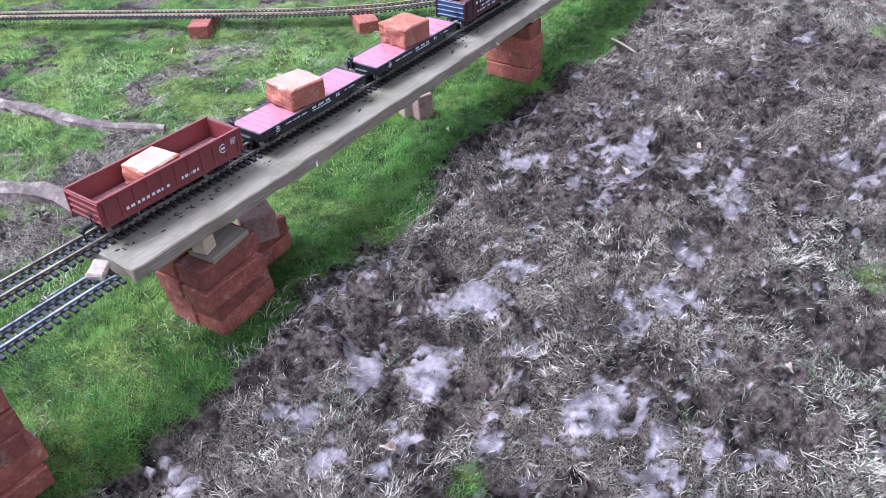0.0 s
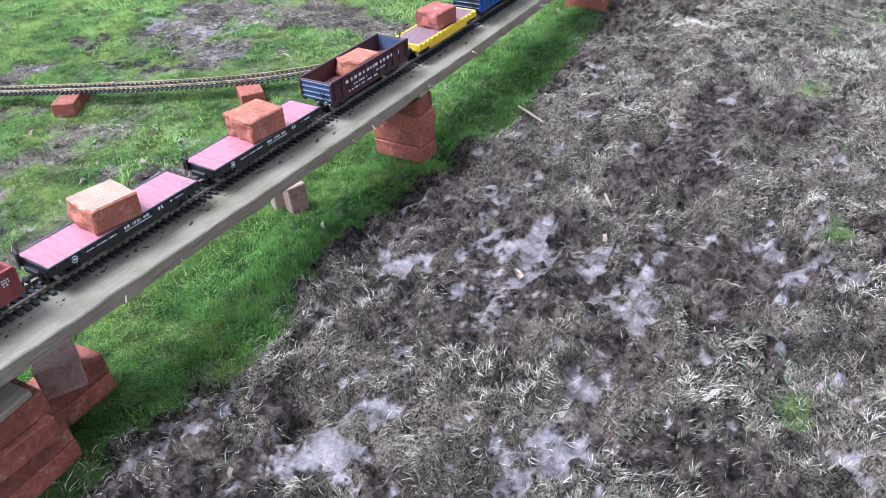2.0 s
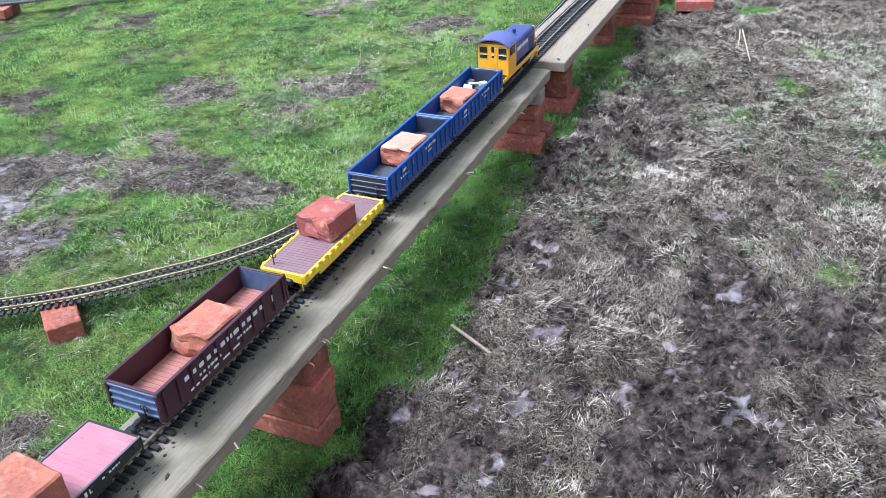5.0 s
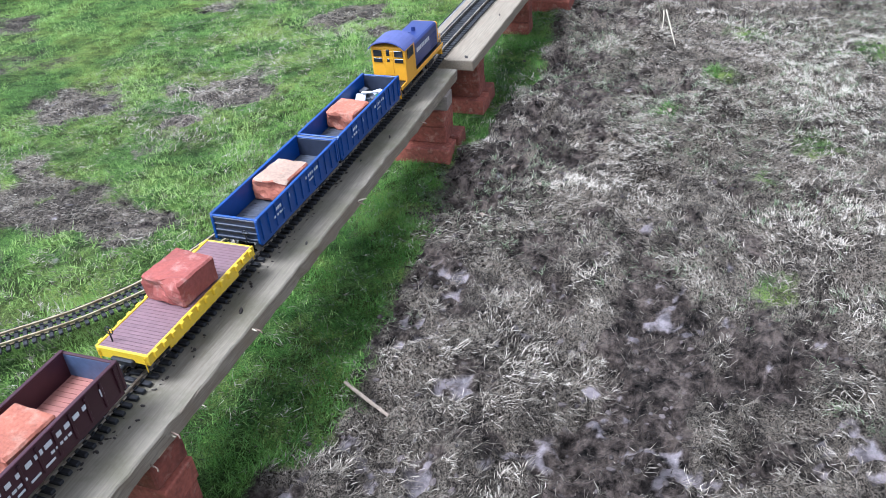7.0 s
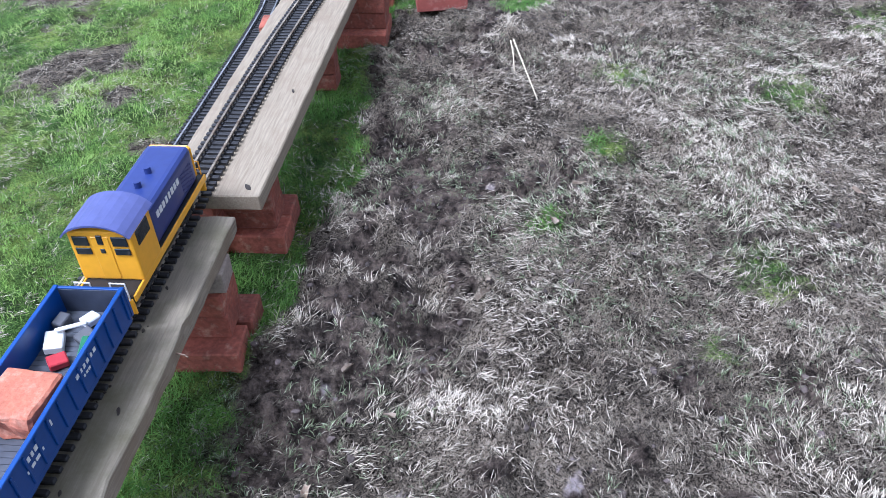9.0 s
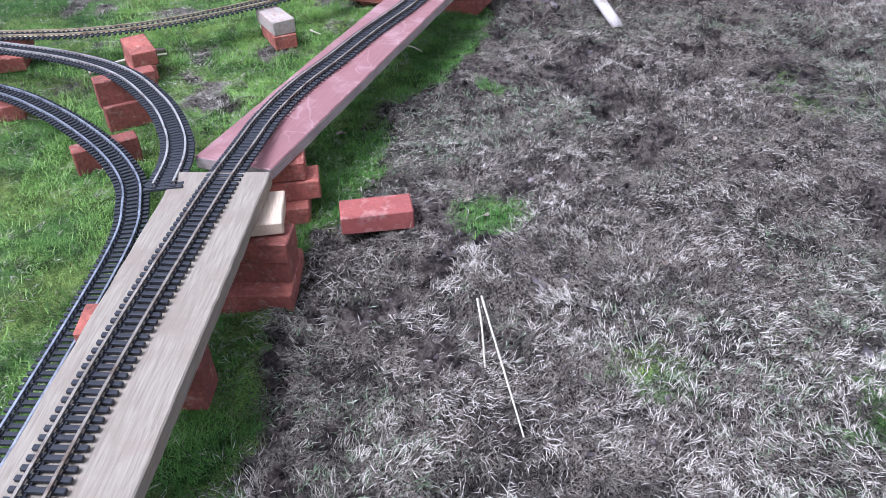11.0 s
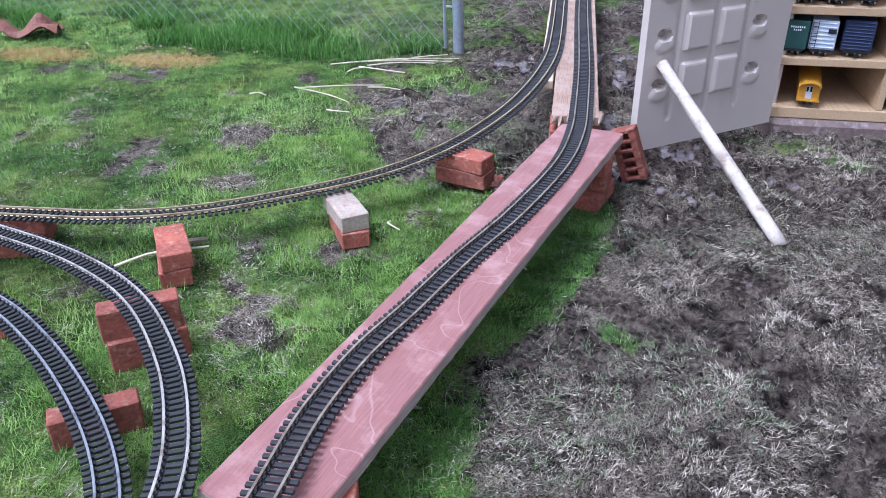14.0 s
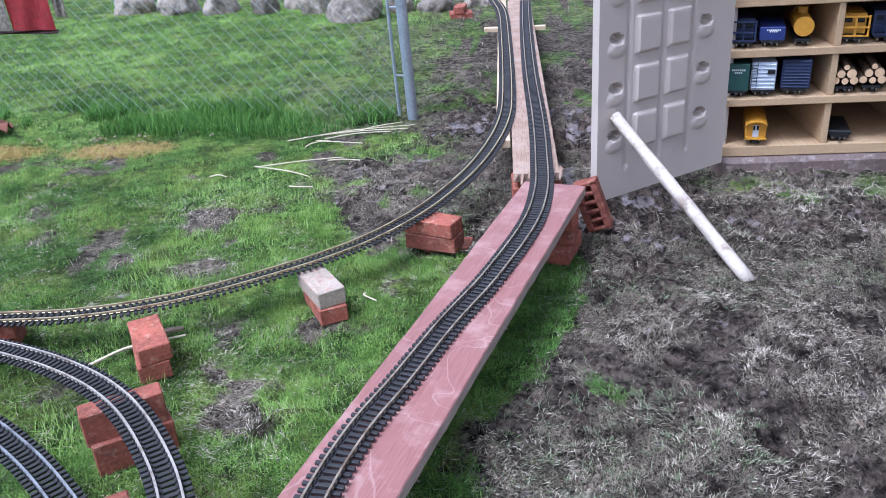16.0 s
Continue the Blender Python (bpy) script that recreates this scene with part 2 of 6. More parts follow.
TUFTS = [(1.04, 1.04, 0.10), (1.02, 1.62, 0.07), (0.66, 2.10, 0.09), (0.60, 3.52, 0.15), (0.85, 2.45, 0.12), (1.4, 2.75, 0.2),
         (1.35, -0.62, 0.10), (1.5, -1.05, 0.12), (0.62, 4.35, 0.10), (1.75, 4.3, 0.25), (1.9, 3.3, 0.22), (1.3, 0.1, 0.08), (0.75, -1.75, 0.08),
         (1.15, -1.72, 0.1), (0.95, 2.9, 0.12), (1.2, 1.9, 0.14)]
BARE = [(-0.42, 4.36, 0.20), (-0.30, 4.18, 0.12), (-0.54, 4.81, 0.10), (-2.4, 2.21, 0.22), (-1.08, 2.12, 0.17), (-1.66, 1.68, 0.16), (-1.15, 1.58, 0.13), (-0.88, 0.91, 0.15), (-1.23, 0.97, 0.12), (-1.52, 1.21, 0.12),
        (-1.01, 3.03, 0.13), (-1.82, 1.83, 0.16), (-1.37, 1.13, 0.10), (-0.74, -0.32, 0.14), (-0.76, -0.55, 0.12), (-1.04, 1.95, 0.12), (-1.24, -0.32, 0.15), (-1.42, -0.41, 0.13), (-1.98, -0.95, 0.2), (-1.38, -0.68, 0.15), (-1.5, 0.45, 0.30), (-1.85, 0.66, 0.25), (-2.0, 0.8, 0.2),
        (-1.05, -1.0, 0.24), (-1.0, -1.6, 0.32), (-0.9, 5.65, 0.14), (-0.64, 5.73, 0.13), (-0.26, 5.97, 0.26), (-0.19, 5.53, 0.2), (-0.5, 6.3, 0.16), (0.1, 6.2, 0.5), (-1.96, 6.86, 0.10), (-1.81, 6.89, 0.10), (-1.44, 7.19, 0.09), (-1.70, 6.58, 0.2), (-2.19, 6.5, 0.18),
        (-0.75, 2.75, 0.12), (-2.1, -0.1, 0.15), (-2.6, 1.4, 0.2), (-2.9, 2.6, 0.25)]


def patch_map(patches, largest=False):
    """The sum, or the largest, of soft round patches (x, y, radius), kept on a fine plan for quick lookup."""
    gx, gy = np.meshgrid(np.arange(-6, 3, 0.02), np.arange(-3.5, 12, 0.02), indexing='ij')
    out = np.zeros_like(gx)
    for px, py, r in patches:
        i0, i1 = [int(np.clip((px + k * 3 * r + 6) / 0.02, 0, gx.shape[0])) for k in (-1, 1)]
        j0, j1 = [int(np.clip((py + k * 3 * r + 3.5) / 0.02, 0, gx.shape[1])) for k in (-1, 1)]
        sub = np.exp(-((gx[i0:i1, j0:j1] - px) ** 2 + (gy[i0:i1, j0:j1] - py) ** 2) / r ** 2)
        out[i0:i1, j0:j1] = np.maximum(out[i0:i1, j0:j1], sub) if largest else out[i0:i1, j0:j1] + sub
    return out


def look_up(field, x, y):
    u, v = np.clip((x + 6) / 0.02, 0, field.shape[0] - 1.001), np.clip((y + 3.5) / 0.02, 0, field.shape[1] - 1.001)
    i, j = u.astype(int), v.astype(int)
    u, v = u - i, v - j
    return (field[i, j] * (1 - u) + field[i + 1, j] * u) * (1 - v) + (field[i, j + 1] * (1 - u) + field[i + 1, j + 1] * u) * v


BARE_MAP, TUFT_MAP = patch_map(BARE), patch_map(TUFTS, True)


def greenness(x, y):
    """0 for bare mud, 1 for full green turf."""
    n1 = fbm(x, y, 2.2, 4)
    n2 = fbm(x + 40, y, 7.0, 3)
    wob = (n1 - 0.5) * 0.28 + (n2 - 0.5) * 0.16
    d = green_edge(y) - x + wob
    lush = smooth(-0.07, 0.10, d)
    lawn = 1.0 - 0.55 * smooth(0.57, 0.68, 0.7 * n1 + 0.3 * n2) - 0.2 * smooth(0.54, 0.64, n2)
    lawn = lawn - 0.85 * look_up(BARE_MAP, x, y) * (1.8 * n2 - 0.05)
    near_line = smooth(-0.55, -0.25, x - 0.33 * np.maximum(y - 3.4, 0)) * (y < 5.4)
    left = np.maximum(np.clip(lawn, 0.12, 1), near_line * 0.95)
    left = np.where(y > 6.7, np.clip(0.95 - 0.5 * smooth(-1.7, -0.5, x + 1.6 * (n1 - 0.5)), 0, 1), left)
    g = lush * left
    g = np.where(y > 5.2, left * smooth(0.55, -0.35, x + wob), g)
    g = np.maximum(g, 0.6 * look_up(TUFT_MAP, x, y) * smooth(0.3, 0.6, n2 + 0.12))
    g = np.where(y > 7.0, np.maximum(g, 0.55 * smooth(0.42, 0.58, n2) * smooth(2.2, 1.2, x)), g)
    strip = smooth(0.28, 0.1, np.abs(y - 5.72 + wob)) * smooth(1.0, 1.25, x)
    g = np.maximum(g, 0.55 * strip * smooth(0.40, 0.56, n2))
    g = np.maximum(g, 0.22 * smooth(0.58, 0.75, n1) * smooth(1.4, 2.2, y) * (x > 0))
    return np.clip(g, 0, 1)


PUDDLES = [(0.49, -1.51, 0.10), (0.35, -1.57, 0.06), (0.37, -1.8, 0.05), (0.55, -0.33, 0.07), (0.56, -0.24, 0.05), (0.72, -0.32, 0.06), (0.89, -1.03, 0.10), (0.83, -0.07, 0.07), (0.46, -1.19, 0.06), (0.53, -1.06, 0.06), (0.28, -0.57, 0.10), (0.96, -1.41, 0.06), (1.19, -1.39, 0.07), (1.14, -1.5, 0.08),
           (0.17, -2.04, 0.06), (1.11, -0.55, 0.08), (0.62, -0.15, 0.05), (0.73, 0.52, 0.05), (0.72, 0.60, 0.04), (0.83, 0.42, 0.06), (0.94, -0.4, 0.09), (1.37, -0.09, 0.07), (1.3, -0.02, 0.06), (0.52, 0.34, 0.06), (0.37, 0.23, 0.05), (1.18, 0.57, 0.06), (0.73, 1.32, 0.05),
           (-1.82, 0.66, 0.2), (-1.36, 0.38, 0.12), (-1.99, 0.74, 0.18), (-1.59, 0.41, 0.18), (-2.1, 0.55, 0.2), (-0.76, -0.55, 0.08), (-2.1, -0.1, 0.12), (0.92, 5.62, 0.12), (0.73, 6.9, 0.15), (0.19, 6.8, 0.14), (0.0, 6.25, 0.12), (0.75, 6.6, 0.2), (0.65, 5.45, 0.16), (0.66, 6.05, 0.12)]
PUDDLE_MAP = patch_map(PUDDLES, True)


def wetness(x, y):
    n = 0.62 * fbm(x * 1.5 + 9, y * 0.85 - 4, 9.5, 5, 0.68) + 0.38 * fbm(x + 33, y + 71, 34.0, 3, 0.6)
    w = look_up(PUDDLE_MAP, x, y)
    spread = smooth(0.6, -0.5, y) * (x > 0)
    return smooth(0.555, 0.74, n + 0.155 * w + 0.048 * spread - 0.07 * smooth(0.8, 1.6, y) * (y < 5.2) * (x > 0)) * (1 - 0.75 * greenness(x, y))


def matting(x, y):
    """How thickly dead grass is matted over the mud."""
    n = 0.55 * fbm(x + 3, y + 8, 3.4, 4, 0.6) + 0.45 * fbm(x + 61, y + 18, 11.0, 3, 0.6)
    return smooth(0.435, 0.565, n + 0.05 * smooth(-0.2, 1.4, y) - 0.012 + 0.035 * smooth(0.7, 1.2, y) * smooth(3.4, 2.8, y) * smooth(0.5, 0.9, x) + 0.08 * np.exp(-((x - 1.0) ** 2 + (y - 3.0) ** 2) / 0.12) + 0.05 * smooth(2.0, 2.5, y) * smooth(3.7, 3.2, y) * smooth(0.1, 0.3, x) - 0.05 * smooth(3.6, 4.5, y) * smooth(0.5, 0.9, x) + 0.07 * smooth(-0.6, -1.3, y) * smooth(0.3, 0.9, x) - 0.025 * smooth(0.5, -0.2, y) + 0.09 * smooth(-0.3, -0.6, x) + 0.07 * smooth(0.8, 1.4, x) + 0.2 * np.exp(-((x + 0.5) ** 2 + (y - 4.35) ** 2) / 0.12)) * (1 - 0.9 * wetness(x, y))


def outskirts(x, y):
    """1 well away from the trestle, where the mud is plain."""
    return smooth(0.0, 0.9, np.maximum(np.maximum(x - 2.2, -2.8 - y), np.maximum(y - 7.6, -3.2 - x)))


def relief(x, y):
    g = greenness(x, y)
    lumps = fbm(x, y, 5.0, 6, 0.6) - 0.5
    ridged = np.abs(fbm(x + 70, y + 31, 8.0, 5, 0.62) - 0.5)
    crumb = fbm(x + 11, y + 91, 26.0, 3, 0.6) - 0.5
    prints = smooth(0.55, 0.60, fbm(x * 1.4 + 21, y + 55, 4.6, 3, 0.5))
    mud = 0.090 * lumps - 0.075 * ridged + 0.040 * crumb - 0.045 * np.abs(fbm(x + 17, y + 3, 21.0, 3, 0.6) - 0.5) - 0.030 * prints + 0.014 * matting(x, y) + 0.012
    mud = mud * (1 + 0.45 * smooth(0.9, -0.2, y))
    mud = np.where(x < -0.35, 0.4 * mud - 0.008, mud)
    turf = 0.028 * lumps + 0.006 * crumb
    far = np.maximum(smooth(9, 30, np.hypot(x, y - 2)), 0.85 * outskirts(x, y))
    z = mud * (1 - g) + turf * g
    w = wetness(x, y)
    z = z * (1 - 0.8 * w) - 0.007 * w
    return z * (1 - far) + far * 0.12 * (fbm(x, y, 0.15, 2) - 0.5)


def spread_axis(stretches, reach):
    """Coordinates in stretches of (start, end, step), then growing steps out to the horizon."""
    inner = np.concatenate([np.arange(lo, hi - 1e-6, step) for lo, hi, step in stretches] + [[stretches[-1][1]]])
    grow, d, p = [], stretches[0][2], 0.0
    while p < reach:
        d *= 1.14
        p += d
        grow.append(p)
    grow = np.array(grow)
    return np.concatenate([(inner[0] - grow)[::-1], inner, inner[-1] + grow])


def grid_mesh(name, xs, ys, mat):
    X, Y = np.meshgrid(xs, ys)
    x, y = X.ravel(), Y.ravel()
    z = relief(x, y)
    me = bpy.data.meshes.new(name)
    nx, ny = len(xs), len(ys)
    me.vertices.add(nx * ny)
    me.vertices.foreach_set("co", np.stack([x, y, z], 1).astype(np.float32).ravel())
    i = np.arange(nx * ny).reshape(ny, nx)
    q = np.stack([i[:-1, :-1], i[:-1, 1:], i[1:, 1:], i[1:, :-1]], -1).reshape(-1, 4)
    me.loops.add(q.size)
    me.loops.foreach_set("vertex_index", q.astype(np.int32).ravel())
    me.polygons.add(len(q))
    me.polygons.foreach_set("loop_start", np.arange(0, q.size, 4, dtype=np.int32))
    me.update(calc_edges=True)
    me.polygons.foreach_set("use_smooth", [True] * len(q))
    for key, values in (("turf", greenness(x, y)), ("wet", wetness(x, y) * (1 - outskirts(x, y))), ("matted", matting(x, y) * (1 - outskirts(x, y)) + 0.5 * outskirts(x, y))):
        a = me.attributes.new(key, 'FLOAT', 'POINT')
        a.data.foreach_set("value", values.astype(np.float32))
    me.materials.append(mat)
    me.validate()
    return me


def ground_material():
    m = bpy.data.materials.new("trodden_muddy_turf")
    m.use_nodes = True
    n, l = m.node_tree.nodes, m.node_tree.links
    bsdf = n["Principled BSDF"]
    co = n.new("ShaderNodeTexCoord")

    def tex(scale, detail=6, rough=0.6):
        t = n.new("ShaderNodeTexNoise")
        t.inputs["Scale"].default_value = scale
        t.inputs["Detail"].default_value = detail
        t.inputs["Roughness"].default_value = rough
        l.new(co.outputs["Object"], t.inputs["Vector"])
        return t

    def ramp(source, a, b, ca, cb):
        r = n.new("ShaderNodeValToRGB")
        r.color_ramp.elements[0].position, r.color_ramp.elements[0].color = a, (*ca, 1)
        r.color_ramp.elements[1].position, r.color_ramp.elements[1].color = b, (*cb, 1)
        l.new(source, r.inputs["Fac"])
        return r

    def mix(fac, a, b):
        x = n.new("ShaderNodeMix")
        x.data_type = 'RGBA'
        l.new(fac, x.inputs["Factor"])
        l.new(a, x.inputs["A"])
        l.new(b, x.inputs["B"])
        return x

    turf = n.new("ShaderNodeAttribute")
    turf.attribute_name = "turf"
    wet = n.new("ShaderNodeAttribute")
    wet.attribute_name = "wet"
    fine, mid = tex(130, 8, 0.72), tex(30, 9, 0.74)
    fine.inputs["Distortion"].default_value = 1.4
    mud = ramp(mid.outputs["Fac"], 0.36, 0.66, (0.009, 0.0060, 0.0042), (0.215, 0.165, 0.133))
    litter = ramp(fine.outputs["Fac"], 0.41, 0.62, (0.016, 0.0115, 0.0075), (0.355, 0.292, 0.222))
    matted = n.new("ShaderNodeAttribute")
    matted.attribute_name = "matted"

    def ragged(source, by, lo, hi):
        """A soft mask whose edge is broken up by finer noise."""
        s = n.new("ShaderNodeMath")
        s.operation = 'MULTIPLY_ADD'
        l.new(mid.outputs["Fac"], s.inputs[0])
        s.inputs[1].default_value = by
        l.new(source, s.inputs[2])
        q = n.new("ShaderNodeMapRange")
        q.inputs["From Min"].default_value, q.inputs["From Max"].default_value = lo + by / 2, hi + by / 2
        l.new(s.outputs[0], q.inputs["Value"])
        return q

    k = ragged(matted.outputs["Fac"], 1.5, 0.33, 0.72)
    wet_edge = ragged(wet.outputs["Fac"], 1.5, 0.30, 0.78)
    dry = mix(k.outputs["Result"], mud.outputs["Color"], litter.outputs["Color"])
    short = tex(240, 6, 0.75)
    moss = tex(3.1, 5, 0.62)
    lush = ramp(short.outputs["Fac"], 0.38, 0.66, (0.018, 0.042, 0.009), (0.19, 0.335, 0.070))
    mossy = ramp(short.outputs["Fac"], 0.36, 0.66, (0.040, 0.062, 0.012), (0.35, 0.45, 0.098))
    mk = n.new("ShaderNodeMapRange")
    mk.inputs["From Min"].default_value, mk.inputs["From Max"].default_value = 0.44, 0.60
    l.new(moss.outputs["Fac"], mk.inputs["Value"])
    soil = mix(mk.outputs["Result"], lush.outputs["Color"], mossy.outputs["Color"])
    sward = ragged(turf.outputs["Fac"], 1.1, 0.30, 0.62)
    base = mix(sward.outputs["Result"], dry.outputs["Result"], soil.outputs["Result"])
    slick = ramp(mid.outputs["Fac"], 0.35, 0.7, (0.095, 0.077, 0.073), (0.205, 0.170, 0.165))
    base2 = mix(wet_edge.outputs["Result"], base.outputs["Result"], slick.outputs["Color"])
    patch = tex(5.5, 7, 0.7)
    pm = n.new("ShaderNodeMapRange")
    pm.inputs["From Min"].default_value, pm.inputs["From Max"].default_value = 0.78, 1.04
    pm.inputs["To Min"].default_value, pm.inputs["To Max"].default_value = 0.45, 1.45
    lump = tex(15, 6, 0.68)
    both = n.new("ShaderNodeMath")
    both.operation = 'MULTIPLY_ADD'
    l.new(lump.outputs["Fac"], both.inputs[0])
    both.inputs[1].default_value = 0.8
    l.new(patch.outputs["Fac"], both.inputs[2])
    l.new(both.outputs[0], pm.inputs["Value"])
    tone = n.new("ShaderNodeMix")
    tone.data_type, tone.blend_type = 'RGBA', 'MULTIPLY'
    tone.inputs["Factor"].default_value = 1
    l.new(base2.outputs["Result"], tone.inputs["A"])
    l.new(pm.outputs["Result"], tone.inputs["B"])
    l.new(tone.outputs["Result"], bsdf.inputs["Base Color"])
    r = n.new("ShaderNodeMapRange")
    r.inputs["To Min"].default_value, r.inputs["To Max"].default_value = 0.80, 0.36
    l.new(wet_edge.outputs["Result"], r.inputs["Value"])
    l.new(r.outputs["Result"], bsdf.inputs["Roughness"])
    sp = n.new("ShaderNodeMapRange")
    sp.inputs["To Min"].default_value, sp.inputs["To Max"].default_value = 0.12, 0.42
    l.new(wet_edge.outputs["Result"], sp.inputs["Value"])
    l.new(sp.outputs["Result"], bsdf.inputs["Specular IOR Level"])
    h = n.new("ShaderNodeMath")
    h.operation = 'MULTIPLY_ADD'
    l.new(mid.outputs["Fac"], h.inputs[0])
    h.inputs[1].default_value = 2.2
    l.new(fine.outputs["Fac"], h.inputs[2])
    st = n.new("ShaderNodeMapRange")
    st.inputs["To Min"].default_value, st.inputs["To Max"].default_value = 1.0, 0.2
    l.new(wet_edge.outputs["Result"], st.inputs["Value"])
    bp = n.new("ShaderNodeBump")
    bp.inputs["Distance"].default_value = 0.02
    l.new(st.outputs["Result"], bp.inputs["Strength"])
    l.new(h.outputs[0], bp.inputs["Height"])
    l.new(bp.outputs["Normal"], bsdf.inputs["Normal"])
    return m


ground = new("ground", grid_mesh("ground", spread_axis([(-2.2, -0.1, 0.03), (-0.1, 1.75, 0.0125), (1.75, 2.2, 0.025)], 260), spread_axis([(-2.7, 1.9, 0.0125), (1.9, 6.6, 0.018)], 260), ground_material()))
tagged(ground, "trodden muddy lawn with puddles, dead straw and green turf", "ground", kind="structure")


# ---------------------------------------------------------------- boards of the trestle
def board(name, a, b, width, thick, mat, label, cat="plank", edge_mat=None, seed=0, worn=0.002, sag=0.0):
    """A sawn board whose top right edge runs from a to b; it lies to the left of that edge."""
    a, b = Vector(a), Vector(b)
    d = b - a
    length = d.length
    yaw = math.atan2(-d.x, d.y)
    pitch = math.asin(d.z / length)
    m = Matrix.Translation(a) @ Euler((pitch, 0, yaw)).to_matrix().to_4x4()
    bm = bmesh.new()
    bmesh.ops.create_grid(bm, x_segments=6, y_segments=max(8, int(length / 0.03)), size=0.5)
    for v in bm.verts:
        v.co = Vector(((v.co.x - 0.5) * width, (v.co.y + 0.5) * length, 0))
    ext = bmesh.ops.extrude_face_region(bm, geom=bm.faces[:])
    for e in ext["geom"]:
        if isinstance(e, bmesh.types.BMVert):
            e.co.z -= thick
    bmesh.ops.recalc_face_normals(bm, faces=bm.faces[:])
    for v in bm.verts:
        rim = (v.co.x > -1e-4 or v.co.x < -width + 1e-4)
        end = v.co.y < 1e-4 or v.co.y > length - 1e-4
        p = Vector((v.co.x * 6 + seed, v.co.y * 3, v.co.z * 8))
        v.co.z += 0.0016 * noise.noise(p) - sag * (1 - (2 * v.co.y / length - 1) ** 2)
        if rim or end:
            v.co += worn * noise.noise_vector(Vector((v.co.x * 30, v.co.y * 22, v.co.z * 40 + seed)))
    sharp = [e for e in bm.edges if e.calc_face_angle(0) > 1.0]
    bmesh.ops.bevel(bm, geom=sharp, offset=0.003, segments=1, affect='EDGES')
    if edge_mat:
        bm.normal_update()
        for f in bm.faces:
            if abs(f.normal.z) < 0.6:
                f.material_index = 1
    ob = new(name, mesh_of(name, bm, [mat, edge_mat] if edge_mat else mat))
    ob.matrix_basis = m
    return tagged(ob, label, cat)


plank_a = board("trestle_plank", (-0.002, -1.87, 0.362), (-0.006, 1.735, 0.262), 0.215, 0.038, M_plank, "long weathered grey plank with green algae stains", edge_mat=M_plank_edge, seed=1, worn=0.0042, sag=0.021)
plank_b = board("trestle_plank", (0.032, 1.80, 0.268), (0.056, 3.335, 0.262), 0.235, 0.038, M_plank_tan, "wide weathered tan plank with a knot hole near its end", seed=2)
plank_red = board("trestle_board", (0.027, 3.437, 0.207), (0.667, 5.34, 0.207), 0.235, 0.036, M_red_board, "worn red-painted board with bare scratched edges", "board", edge_mat=M_bare_edge, seed=3)
plank_far = board("trestle_plank", (0.588, 5.56, 0.182), (0.640, 9.6, 0.19), 0.185, 0.038, M_plank_brown, "brown plank with a splintered broken end", seed=4, worn=0.0015)
plank_pale = board("trestle_plank", (0.400, 5.97, 0.185), (0.44, 9.6, 0.193), 0.062, 0.038, M_plank_pale, "narrow pale plank under the second track", seed=5)
slab = board("wooden_block", (0.106, 3.182, 0.213), (0.086, 3.325, 0.213), 0.17, 0.035, M_plank_pale, "pale sawn wooden block on the brick pier", "block", seed=6)


# ---------------------------------------------------------------- tracks
def track_frames(points, step):
    P = spline(points, step)
    T = np.gradient(P, axis=0)
    T /= np.linalg.norm(T, axis=1)[:, None]
    S = np.stack([T[:, 1], -T[:, 0], np.zeros(len(T))], 1)
    S /= np.linalg.norm(S, axis=1)[:, None]
    return P, T, S


def sweep(bm, P, S, profile):
    rows = [[bm.verts.new(Vector(p) + Vector(s) * u + Vector((0, 0, w))) for u, w in profile] for p, s in zip(P, S)]
    k = len(profile)
    for a, b in zip(rows, rows[1:]):
        for j in range(k):
            bm.faces.new((a[j], a[(j + 1) % k], b[(j + 1) % k], b[j]))
    bm.faces.new(rows[0][::-1])
    bm.faces.new(rows[-1])
    bmesh.ops.recalc_face_normals(bm, faces=bm.faces[:])


def tie_bmesh():
    bm = bmesh.new()
    add_box(bm, (0.092, 0.0105, 0.008), Matrix.Translation((0, 0, 0.004)), 0.0012)
    for sx in (-1, 1):
        add_box(bm, (0.013, 0.0085, 0.004), Matrix.Translation((sx * 0.0225, 0, 0.0095)))
    return bm


TIE = mesh_of("tie", tie_bmesh(), M_tie)
TIE_STEP = 0.0205


